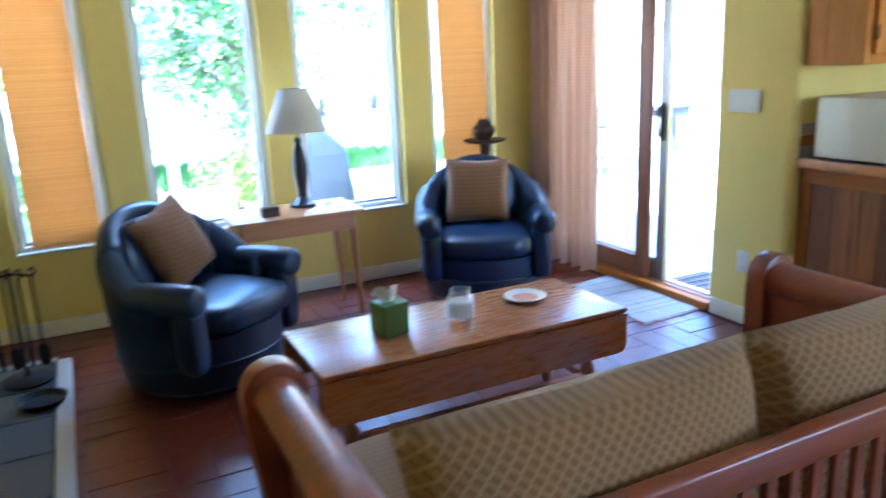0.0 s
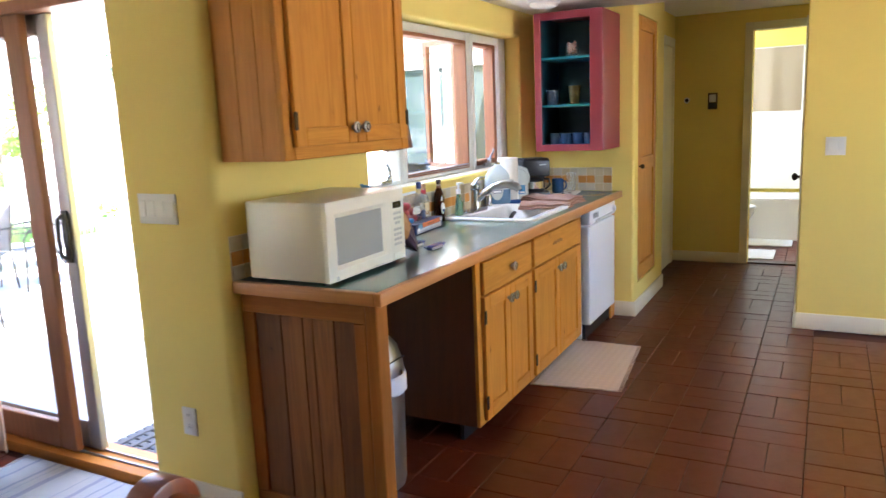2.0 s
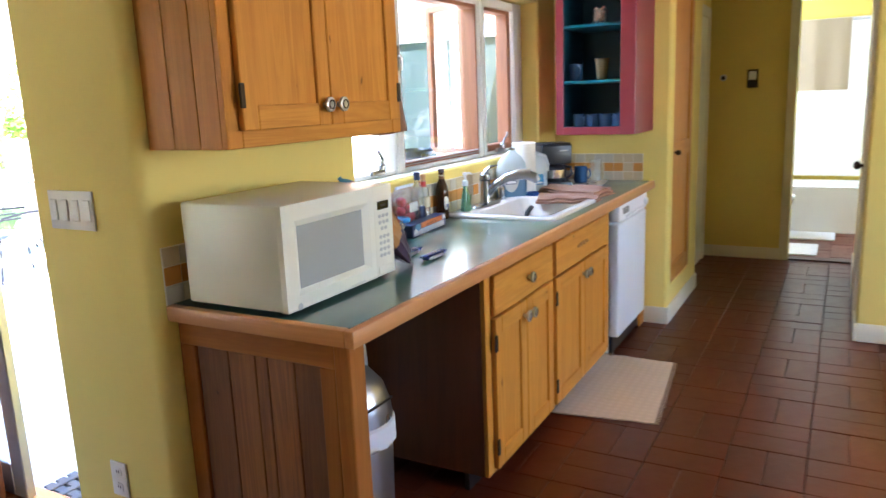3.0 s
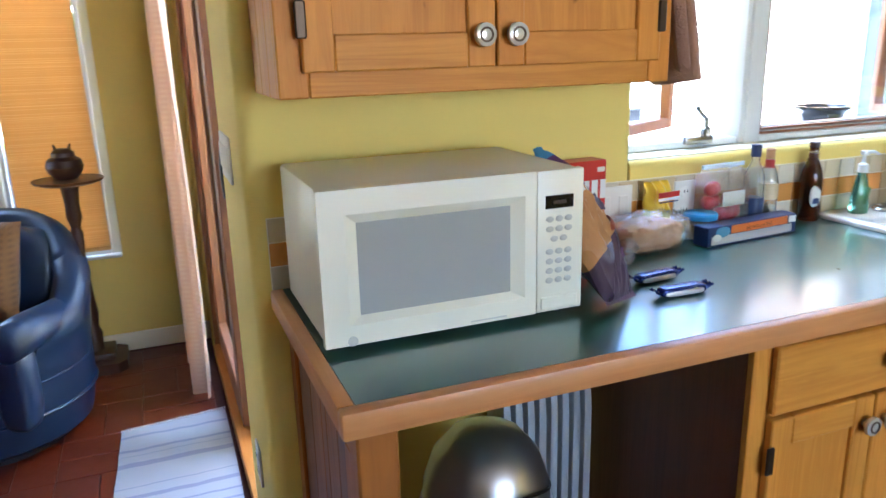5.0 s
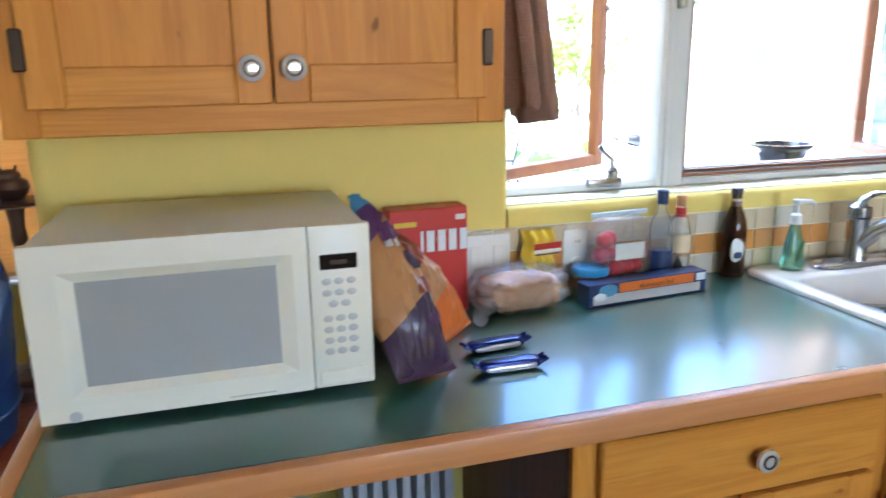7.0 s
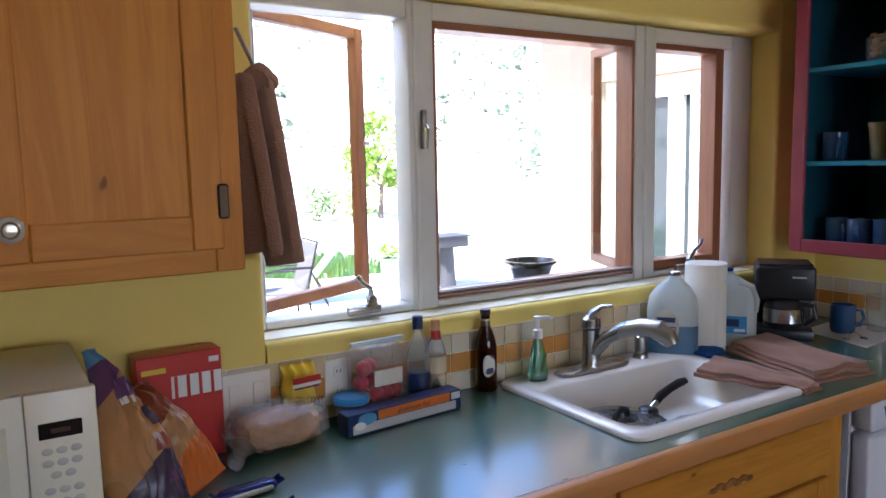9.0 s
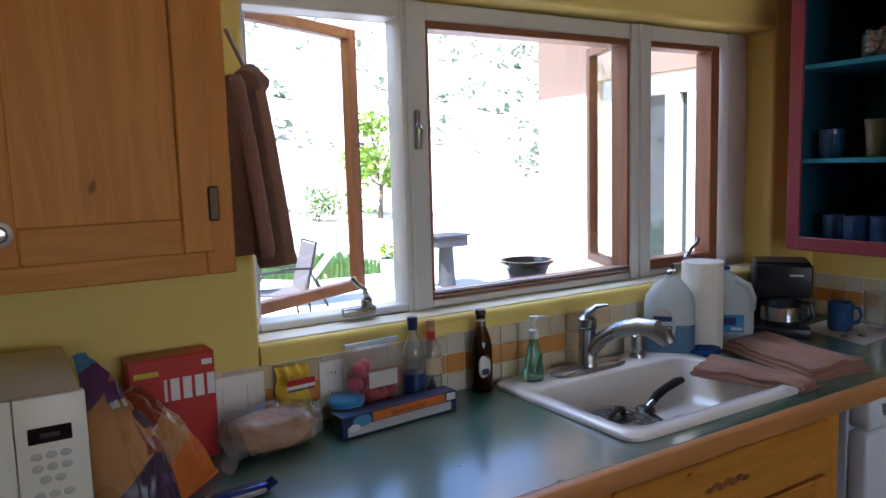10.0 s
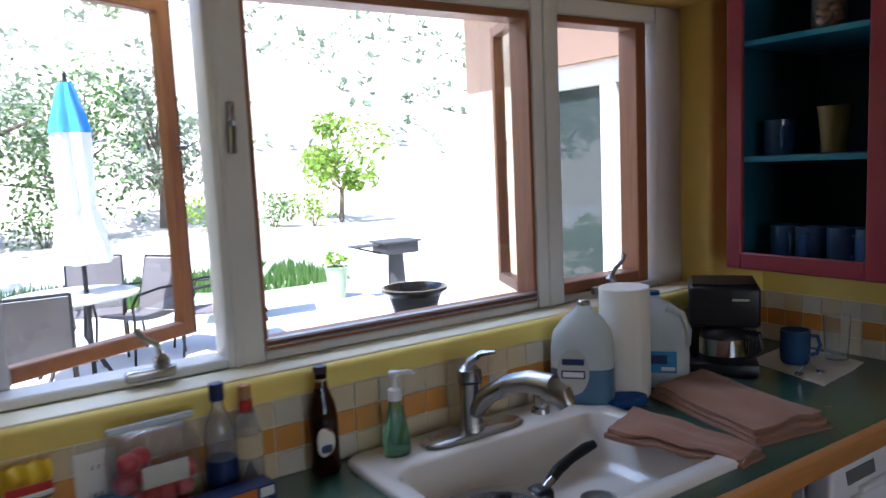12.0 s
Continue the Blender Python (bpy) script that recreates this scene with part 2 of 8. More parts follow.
LIGHTWOOD_Z = wood("side_table_leg_wood", (0.50, 0.24, 0.085), (0.34, 0.14, 0.045), "Z", 0.35, False, 0.2)
DARKWOOD = wood("dark_walnut", (0.085, 0.034, 0.016), (0.03, 0.013, 0.008), "Z", 0.45, False)
DECKWOOD = wood("weathered_deck_board", (0.56, 0.55, 0.53), (0.42, 0.41, 0.39), "X", 0.8, False, 0.0)
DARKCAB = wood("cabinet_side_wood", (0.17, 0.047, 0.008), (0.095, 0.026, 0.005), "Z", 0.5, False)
PANELWOOD = wood("end_panel_frame_wood", (0.44, 0.165, 0.026), (0.25, 0.082, 0.012), "Z", 0.45, False, 0.0, 1.0, 0.22)
PANELWOOD_Y = wood("end_panel_rail_wood", (0.42, 0.158, 0.026), (0.24, 0.080, 0.012), "Y", 0.45, False, 0.0, 1.0, 0.22)
PAVER = paver_mat()
GROUT = plain("dark_floor_grout", (0.060, 0.0105, 0.0022), 0.75, bump=0.3)
LAMINATE = plain("green_laminate", (0.022, 0.092, 0.062), 0.30, vary=0.18, scale=30, bump=0.0, coat=1.0, coat_rough=0.15)
LAMINATE.node_tree.nodes["Principled BSDF"].inputs["Coat IOR"].default_value = 1.65
ENAMEL = plain("white_enamel", (0.80, 0.76, 0.69), 0.16, vary=0.05, bump=0.01, coat=0.4)
APPLIANCE = plain("appliance_offwhite", (0.77, 0.745, 0.61), 0.34, vary=0.04, bump=0.02)
APPLIANCE_W = plain("appliance_white", (0.78, 0.79, 0.80), 0.3, vary=0.04, bump=0.02)
MW_GLASS = plain("microwave_window", (0.36, 0.37, 0.35), 0.18, vary=0.04, bump=0.0)
BUTTON = plain("keypad_grey", (0.50, 0.50, 0.45), 0.5, vary=0.05)
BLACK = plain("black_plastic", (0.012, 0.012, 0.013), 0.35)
GLOSSBLACK = plain("black_display", (0.010, 0.009, 0.008), 0.12)
GREYMETAL = plain("dull_grey_steel", (0.035, 0.035, 0.037), 0.7, 0.0)
IRON = plain("wrought_iron", (0.018, 0.017, 0.017), 0.55, 0.6)
BRONZE = plain("dark_bronze", (0.06, 0.04, 0.025), 0.4, 0.8)
STEEL = plain("brushed_nickel", (0.37, 0.36, 0.34), 0.27, 1.0, 0.06)
CHROME = plain("polished_chrome", (0.62, 0.62, 0.61), 0.12, 1.0, 0.03)
ALUMINIUM = plain("grey_aluminium", (0.40, 0.40, 0.40), 0.42, 0.7)
PEWTER = plain("silver_bin_metal", (0.42, 0.41, 0.40), 0.3, 0.9)
LEATHER = plain("navy_leather", (0.005, 0.018, 0.052), 0.38, vary=0.3, scale=9, bump=0.12, coat=0.1)
PILLOW = cloth("tan_pillow_cloth", (0.19, 0.088, 0.024), (0.11, 0.050, 0.013), 0.012, "check")
SOFACLOTH = cloth("tan_diamond_cloth", (0.27, 0.145, 0.042), (0.45, 0.285, 0.11), 0.0105, "diamond")
SEATCLOTH = cloth("tan_seat_cloth", (0.31, 0.18, 0.062), (0.38, 0.23, 0.085), 0.012, "check", axes="XY")
CURTAIN = cloth("peach_curtain_weave", (0.76, 0.55, 0.39), (0.84, 0.67, 0.50), 0.010, "check", axes="YZ", through=0.45)
BLIND = cloth("orange_woven_blind", (0.60, 0.37, 0.14), (0.72, 0.49, 0.23), 0.0045, "stripe", through=0.55)
RAG = cloth("pale_rag_rug", (0.33, 0.32, 0.33), (0.19, 0.19, 0.26), 0.055, "stripe", axes="XY")
COTTON = cloth("cream_cotton_mat", (0.66, 0.51, 0.35), (0.74, 0.59, 0.42), 0.02, "check", axes="XY")
TERRY = cloth("brown_terry", (0.27, 0.14, 0.085), (0.36, 0.20, 0.125), 0.006, "plain", bump=1.0)
TERRY_PINK = cloth("dusty_rose_terry", (0.28, 0.135, 0.078), (0.39, 0.20, 0.12), 0.006, "plain", bump=0.9)
BATHCLOTH = cloth("beige_bath_towel", (0.50, 0.40, 0.26), (0.58, 0.47, 0.31), 0.01, "plain")
WHITECLOTH = cloth("white_cotton", (0.74, 0.72, 0.70), (0.80, 0.78, 0.76), 0.01, "plain")
SHADECLOTH = cloth("ivory_lampshade", (0.78, 0.72, 0.60), (0.82, 0.77, 0.66), 0.006, "plain", through=0.35)
MAROON = plain("maroon_paint", (0.25, 0.028, 0.045), 0.4, vary=0.15)
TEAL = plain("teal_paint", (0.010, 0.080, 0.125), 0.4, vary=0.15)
# shelves: TEAL's hue at about 2.4 times its value
TEAL_EDGE = plain("brighter_shelf_teal", (0.012, 0.19, 0.30), 0.4, vary=0.1)
BLUECER = plain("blue_glazed_ceramic", (0.030, 0.085, 0.20), 0.15, vary=0.15, bump=0.02, coat=0.4)
OLIVECER = plain("olive_glazed_ceramic", (0.16, 0.13, 0.055), 0.25)
DARKCER = plain("dark_brown_stoneware", (0.045, 0.022, 0.018), 0.4, vary=0.3)
TILE_A = plain("cream_wall_tile", (0.62, 0.51, 0.31), 0.22, vary=0.12, bump=0.02)
TILE_B = plain("amber_wall_tile", (0.62, 0.28, 0.06), 0.22, vary=0.2, bump=0.02)
TILE_C = plain("pale_wall_tile", (0.60, 0.54, 0.41), 0.22, vary=0.1, bump=0.02)
PLATE = plain("ivory_switch_plastic", (0.74, 0.72, 0.64), 0.35, vary=0.03, bump=0.0)
PLASTIC_W = plain("white_plastic", (0.76, 0.76, 0.74), 0.35, vary=0.04, bump=0.01)
KNOBGLASS = plain("pale_knob_glass", (0.56, 0.54, 0.48), 0.12, 0.35, vary=0.08, bump=0.02, coat=0.6)
PAPER = plain("white_paper", (0.80, 0.76, 0.66), 0.9, vary=0.05, scale=30, bump=0.25)
CLEAR = pane_glass("window_glass")
# lid glass is tinted and roughened to subdue the window's reflection
LIDGLASS = solid_glass("dimmed_lid_glass", (0.30, 0.33, 0.38, 1), 0.25)
JARGLASS = solid_glass("clear_jar_glass", (0.95, 0.97, 0.96, 1))
AMBER = solid_glass("brown_bottle_glass", (0.16, 0.045, 0.012, 1))
MILKY = cloudy("milky_jug_plastic", (0.68, 0.72, 0.69))
SOAPGREEN = solid_glass("green_soap", (0.30, 0.70, 0.50, 1), 0.08)
BLUEGLASS = plain("soap_behind_plastic", (0.07, 0.15, 0.24), 0.3, vary=0.1)
BLUESOAP = plain("blue_detergent", (0.015, 0.07, 0.20), 0.12)
OIL = solid_glass("sauce_brown_glass", (0.35, 0.13, 0.05, 1))
FILM = film("clear_plastic_film")
RED = plain("cracker_box_red", (0.48, 0.022, 0.013), 0.35, vary=0.1)
ORANGE = plain("orange_foil", (0.62, 0.15, 0.02), 0.3, vary=0.2)
TANBAG = plain("tan_snack_foil", (0.44, 0.22, 0.075), 0.28, vary=0.3, bump=0.25)
PURPLE = plain("plum_snack_foil", (0.060, 0.035, 0.065), 0.28, vary=0.3, bump=0.25)
MAUVE = plain("mauve_snack_print", (0.13, 0.05, 0.14), 0.3, vary=0.2)
RUST = plain("rust_snack_foil", (0.26, 0.055, 0.02), 0.28, vary=0.3, bump=0.25)
LBLUE = plain("light_blue_print", (0.10, 0.28, 0.45), 0.3)
BREAD = plain("baked_bread", (0.50, 0.27, 0.12), 0.8, vary=0.35, scale=40, bump=0.3)
NAVYFOIL = plain("navy_candy_foil", (0.016, 0.03, 0.16), 0.22, 0.5, vary=0.3, bump=0.2)
SILVERFOIL = plain("silver_foil", (0.62, 0.62, 0.64), 0.3, 0.45)
YELLOWFOIL = plain("yellow_pouch", (0.74, 0.52, 0.03), 0.28, vary=0.12)
TOMATO = plain("red_fruit_skin", (0.50, 0.03, 0.035), 0.3, vary=0.3)
BLUELID = plain("sky_blue_lid", (0.05, 0.24, 0.50), 0.35)
NAVY = plain("navy_plastic", (0.015, 0.03, 0.10), 0.35)
SPONGEBLUE = plain("blue_sponge", (0.015, 0.085, 0.30), 0.9, vary=0.3, scale=60, bump=0.6)
TISSUEGREEN = plain("green_tissue_box", (0.13, 0.22, 0.045), 0.5)
WAX = plain("white_wax", (0.85, 0.83, 0.78), 0.5)
FOODPINK = plain("pink_food", (0.62, 0.30, 0.20), 0.6, vary=0.3)
SLATE = plain("dark_slate", (0.055, 0.06, 0.062), 0.45, vary=0.45, scale=9, bump=0.3)
STONE_PALE = plain("pale_stone_edge", (0.48, 0.45, 0.40), 0.6)
RADIATOR = plain("grey_radiator_paint", (0.42, 0.42, 0.40), 0.4)
SOIL = plain("dry_pale_soil", (0.46, 0.40, 0.32), 0.95, vary=0.25, scale=3, bump=0.6)
PATIO = plain("sunlit_concrete", (0.52, 0.50, 0.46), 0.9, vary=0.12, scale=6, bump=0.3)
GRASS = leaf_mat("grass_blade", (0.06, 0.15, 0.03), (0.12, 0.22, 0.05))
LEAF_G = leaf_mat("green_leaf", (0.07, 0.15, 0.04), (0.16, 0.26, 0.08))
LEAF_S = leaf_mat("silver_leaf", (0.14, 0.19, 0.12), (0.25, 0.30, 0.20))
LEAF_Y = leaf_mat("lime_leaf", (0.15, 0.26, 0.03), (0.24, 0.36, 0.05))
BARK = plain("grey_bark", (0.16, 0.12, 0.09), 0.95, vary=0.4, scale=20, bump=0.9)
MESHCLOTH = plain("dark_patio_mesh", (0.10, 0.09, 0.09), 0.7)
TABLEGLASS = plain("patio_table_top", (0.45, 0.46, 0.46), 0.2)
UMB_W = cloth("pale_umbrella_cloth", (0.66, 0.68, 0.64), (0.72, 0.73, 0.69), 0.02, "plain")
UMB_B = cloth("blue_umbrella_cloth", (0.03, 0.22, 0.50), (0.05, 0.27, 0.56), 0.02, "plain")
# near-black colour carries the cover's shade, since the sun reaches it here
COVERGREY = plain("shade_dark_cover", (0.018, 0.024, 0.034), 0.75)
MATTPRINT = plain("outdoor_mat_rubber", (0.09, 0.09, 0.10), 0.9, vary=0.3, bump=0.6)
INK = plain("black_ink", (0.02, 0.02, 0.022), 0.5, vary=0.0)
PALEGREEN = plain("pale_green_glaze", (0.32, 0.42, 0.28), 0.4)
ROOFTILE = plain("dark_roof_shingle", (0.12, 0.10, 0.085), 0.9, vary=0.3)

# ---- mesh helpers ----


def rig(ob):
    """A thing's own pose, down to the part."""
    m = Matrix.Identity(4)
    while ob:
        m = ob.matrix_basis @ m
        ob = ob.parent
    return m


def mesh_object(name, bm, material, smooth=30):
    me = bpy.data.meshes.new(name)
    bmesh.ops.recalc_face_normals(bm, faces=bm.faces)
    if smooth:
        for f in bm.faces:
            f.smooth = True
        for e in bm.edges:
            e.smooth = len(e.link_faces) == 2 and e.calc_face_angle(0) < radians(smooth)
    bm.to_mesh(me)
    bm.free()
    me.materials.append(material)
    return new(name, me)


def thing(name, label, category, at=(0, 0, 0), rz=0, group="", kind=""):
    ob = new(name)
    ob.empty_display_size = 0.05
    ob.matrix_basis = pose(*at, 0, 0, rz)
    return tagged(ob, label, category, group, kind)


def part(name, bm, material, parent, label="", world=True, smooth=30):
    """One mesh under a thing or a part. world: the bmesh is in the world's metres, else in the thing's own."""
    if world:
        bm.transform(rig(parent).inverted())
    ob = mesh_object(name, bm, material, smooth)
    ob.parent = parent
    return tagged(ob, label)


def solid(name, bm, material, label, category, group="", kind="", smooth=30, at=None):
    """A thing that is one mesh."""
    if at:
        bm.transform(Matrix.Translation(at).inverted())
    ob = mesh_object(name, bm, material, smooth)
    if at:
        ob.matrix_basis = Matrix.Translation(at)
    return tagged(ob, label, category, group, kind)


def box(x0, x1, y0, y1, z0, z1, bevel=0.0, seg=1, bm=None):
    own = bmesh.new()
    bmesh.ops.create_cube(own, size=1, matrix=Matrix.LocRotScale(((x0 + x1) / 2, (y0 + y1) / 2, (z0 + z1) / 2), None, (abs(x1 - x0), abs(y1 - y0), abs(z1 - z0))))
    if bevel:
        bmesh.ops.bevel(own, geom=list(own.edges), offset=bevel, segments=seg, profile=0.5, affect="EDGES")
    return merge(bm, own)


def merge(bm, own):
    """own, or own joined into bm."""
    if bm is None:
        return own
    me = bpy.data.meshes.new("join")
    own.to_mesh(me)
    own.free()
    bm.from_mesh(me)
    bpy.data.meshes.remove(me)
    return bm


def lathe(profile, at=(0, 0, 0), seg=24, bm=None, squash=(1, 1), turn=None):
    """A turned shape from (radius, height) pairs round the vertical through at."""
    own = bmesh.new()
    rings = []
    for r, h in profile:
        if r < 1e-5:
            rings.append([own.verts.new((0, 0, h))])
        else:
            rings.append([own.verts.new((r * math.cos(a) * squash[0], r * math.sin(a) * squash[1], h)) for a in (2 * math.pi * i / seg for i in range(seg))])
    for a, b in zip(rings, rings[1:]):
        for i in range(seg):
            q = [a[i % len(a)], a[(i + 1) % len(a)], b[(i + 1) % len(b)], b[i % len(b)]]
            q = list(dict.fromkeys(q))
            if len(q) > 2:
                own.faces.new(q)
    for ring in (rings[0], rings[-1]):
        if len(ring) > 2:
            own.faces.new(ring)
    own.transform(Matrix.Translation(at) @ (turn.to_4x4() if turn else Matrix.Identity(4)))
    return merge(bm, own)


def tube(points, radius, seg=8, bm=None, squash=1.0):
    """A round bar along a line of points; radius one number or one a point."""
    own = bmesh.new()
    pts = [Vector(p) for p in points]
    radii = radius if isinstance(radius, (list, tuple)) else [radius] * len(pts)
    rings, side = [], None
    for i, p in enumerate(pts):
        d = (pts[min(i + 1, len(pts) - 1)] - pts[max(i - 1, 0)]).normalized()
        if side is None:
            side = d.orthogonal().normalized()
        side = (side - d * side.dot(d)).normalized()
        up = d.cross(side)
        rings.append([own.verts.new(p + radii[i] * (math.cos(a) * side + squash * math.sin(a) * up)) for a in (2 * math.pi * k / seg for k in range(seg))])
    for a, b in zip(rings, rings[1:]):
        for k in range(seg):
            own.faces.new((a[k], a[(k + 1) % seg], b[(k + 1) % seg], b[k]))
    own.faces.new(rings[0]), own.faces.new(rings[-1])
    return merge(bm, own)


def blob(at, size, power=0.5, seg=24, rings=14, m=None, wob=0.0, key=0.0, bm=None):
    """A soft rounded block (superellipsoid); power 1 is a ball, near 0 a box."""
    own = bmesh.new()

    def f(v):
        return math.copysign(abs(v) ** power, v)

    grid = []
    for j in range(rings + 1):
        b = -math.pi / 2 + math.pi * j / rings
        row = []
        for i in range(seg):
            a = 2 * math.pi * i / seg
            p = Vector((f(math.cos(b)) * f(math.cos(a)) * size[0], f(math.cos(b)) * f(math.sin(a)) * size[1], f(math.sin(b)) * size[2]))
            if wob:
                p *= 1 + wob * noise.noise(p * 6 / max(size) + Vector((key, key, key)))
            row.append(own.verts.new(p))
        grid.append(row)
    for a, b in zip(grid, grid[1:]):
        for i in range(seg):
            own.faces.new((a[i], a[(i + 1) % seg], b[(i + 1) % seg], b[i]))
    bmesh.ops.remove_doubles(own, verts=own.verts, dist=1e-5)
    own.transform(Matrix.Translation(at) @ (m.to_4x4() if m else Matrix.Identity(4)))
    return merge(bm, own)


def cushion(w, h, d, bm=None, key=0.0, pinch=0.35, n=14):
    """A stuffed square cushion in the x-z plane, thick in y, with pinched corners and a seam."""
    own = bmesh.new()
    grids = []
    for s in (1, -1):
        g = []
        for j in range(n + 1):
            row = []
            for i in range(n + 1):
                u, v = 2 * i / n - 1, 2 * j / n - 1
                bulge = ((1 - u * u) * (1 - v * v)) ** pinch
                k = 1 - 0.07 * (1 - abs(u)) * (1 if abs(v) > 0.99 else abs(v) ** 4) - 0.0
                wob = 1 + 0.10 * noise.noise(Vector((u * 2 + key, v * 2, s)))
                x = u * w / 2 * (1 - 0.06 * (1 - v * v) * abs(u) ** 6)
                z = v * h / 2 * k
                row.append(own.verts.new((x, s * d / 2 * bulge * wob, z)))
            g.append(row)
        grids.append(g)
    for g in grids:
        for j in range(n):
            for i in range(n):
                own.faces.new((g[j][i], g[j][i + 1], g[j + 1][i + 1], g[j + 1][i]))
    bmesh.ops.remove_doubles(own, verts=own.verts, dist=0.002)
    return merge(bm, own)


def prism(outline, y0, y1, bm=None, axis="Y"):
    """An outline of (a, b) pairs pushed through from y0 to y1 along an axis."""
    own = bmesh.new()
    lift = {"Y": lambda a, b, c: (a, c, b), "X": lambda a, b, c: (c, a, b), "Z": lambda a, b, c: (a, b, c)}[axis]
    lo = [own.verts.new(lift(a, b, y0)) for a, b in outline]
    hi = [own.verts.new(lift(a, b, y1)) for a, b in outline]
    own.faces.new(lo), own.faces.new(hi)
    k = len(outline)
    for i in range(k):
        own.faces.new((lo[i], lo[(i + 1) % k], hi[(i + 1) % k], hi[i]))
    return merge(bm, own)


def sheet(nx, ny, place, thick=0.004, bm=None):
    """A thin cloth or foil: place(u, v) gives the points, then it is given thickness."""
    own = bmesh.new()
    g = [[own.verts.new(place(i / nx, j / ny)) for i in range(nx + 1)] for j in range(ny + 1)]
    for j in range(ny):
        for i in range(nx):
            own.faces.new((g[j][i], g[j][i + 1], g[j + 1][i + 1], g[j + 1][i]))
    if thick:
        bmesh.ops.recalc_face_normals(own, faces=own.faces)
        bmesh.ops.solidify(own, geom=list(own.faces), thickness=thick)
    return merge(bm, own)


def lettering(name, words, size, at, turn, material, parent, label=""):
    """Printed words in the built-in font, on the surface of a thing."""
    cu = bpy.data.curves.new(name, "FONT")
    cu.body, cu.size, cu.extrude = words, size, 0.0003
    cu.align_x = cu.align_y = "CENTER"
    cu.materials.append(material)
    ob = new(name, cu)
    ob.parent = parent
    ob.matrix_basis = rig(parent).inverted() @ pose(*at, *turn)
    return tagged(ob, label)

# ---- the large structure ----
WALL_Y, BACK_Y, DOOR_X, END_X, HALL_X = 2.60, 4.80, 3.38, 6.65, 8.81
KCEIL, LCEIL, HCEIL = 2.19, 2.45, 2.33


def setting(name, bm, material, label, category, smooth=30):
    return solid(name, bm, material, label, category, kind="structure", smooth=smooth)


def bullnose(bm, edges, radius=0.03):
    """Rounds the plaster corners given as pairs of (x, y) or tests on the edge."""
    chosen = [e for e in bm.edges if edges(e)]
    bmesh.ops.bevel(bm, geom=chosen, offset=radius, segments=4, profile=0.5, affect="EDGES")
    return bm


def upright_at(x, y):
    return lambda e: all(abs(v.co.x - x) < 1e-3 and abs(v.co.y - y) < 1e-3 for v in e.verts)


# slab under the pavers, ceilings, roof
setting("floor", box(3.55, 11.2, -2.6, 2.80, -0.2, -0.012, bm=box(-1.7, 3.55, -2.6, 4.98, -0.2, -0.012)), GROUT, "dark grouted floor laid with terracotta pavers", "floor")
setting("ceiling", box(-1.7, 3.46, -2.6, 4.80, LCEIL, LCEIL + 0.12), CEILING, "off-white plastered living room ceiling", "ceiling")
setting("ceiling", box(3.46, 6.69, -2.6, 2.60, KCEIL, KCEIL + 0.12), CEILING, "off-white plastered kitchen ceiling", "ceiling")
setting("ceiling", box(6.69, 11.2, -0.6, 2.60, HCEIL, HCEIL + 0.12), CEILING, "off-white plastered hallway ceiling", "ceiling")
setting("ceiling", box(3.40, 3.46, -2.6, 2.60, KCEIL, LCEIL), YELLOW, "yellow plastered step between the two ceilings", "ceiling")
# both roof slabs are out of view, added to block the sun
setting("roof", box(-1.9, 11.4, -2.8, 2.95, 2.62, 2.75), ROOFTILE, "unseen dark roof slab added to shade the house", "roof")
setting("roof", box(-1.9, 3.6, 2.95, 5.15, 2.62, 2.75), ROOFTILE, "unseen dark roof slab added over the living room", "roof")

# kitchen wall with its window opening
WX0, WX1, WZ0, WZ1 = 4.390, 6.372, 1.136, 2.015
bm = box(DOOR_X, WX0, WALL_Y, 2.80, 0, 2.62)
bullnose(bm, upright_at(DOOR_X, WALL_Y), 0.035)
bullnose(bm, upright_at(WX0, WALL_Y), 0.018)
setting("wall_kitchen_west", bm, YELLOW, "yellow plaster wall behind the microwave", "wall")
bm = bullnose(box(WX0, WX1, WALL_Y, 2.80, 0, WZ0), lambda e: all(abs(v.co.y - WALL_Y) < 1e-3 and abs(v.co.z - WZ0) < 1e-3 for v in e.verts), 0.02)
setting("wall_kitchen_sill", bm, YELLOW, "yellow plaster wall below the kitchen window", "wall")
bm = bullnose(box(WX0, WX1, WALL_Y, 2.80, WZ1, 2.62), lambda e: all(abs(v.co.y - WALL_Y) < 1e-3 and abs(v.co.z - WZ1) < 1e-3 for v in e.verts), 0.02)
setting("wall_kitchen_head", bm, YELLOW, "yellow plaster wall above the kitchen window", "wall")
bm = bullnose(box(WX1, 7.1, WALL_Y, 2.80, 0, 2.62), upright_at(WX1, WALL_Y), 0.018)
setting("wall_kitchen_east", bm, YELLOW, "yellow plaster wall beside the kitchen window", "wall")

# sliding door wall
DY0, DY1, DZ = 3.075, 4.62, 2.03
bm = bullnose(box(DOOR_X, 3.55, 2.80, DY0, 0, 2.62), upright_at(DOOR_X, DY0), 0.012)
setting("wall_door_south", bm, YELLOW, "yellow plaster wall with a light switch", "wall")
setting("wall_door_north", box(DOOR_X, 3.55, DY1, 4.98, 0, 2.62), YELLOW, "yellow plaster wall beside the curtain", "wall")
setting("wall_door_head", box(DOOR_X, 3.55, DY0, DY1, DZ, 2.62), YELLOW, "yellow plaster wall above the sliding door", "wall")

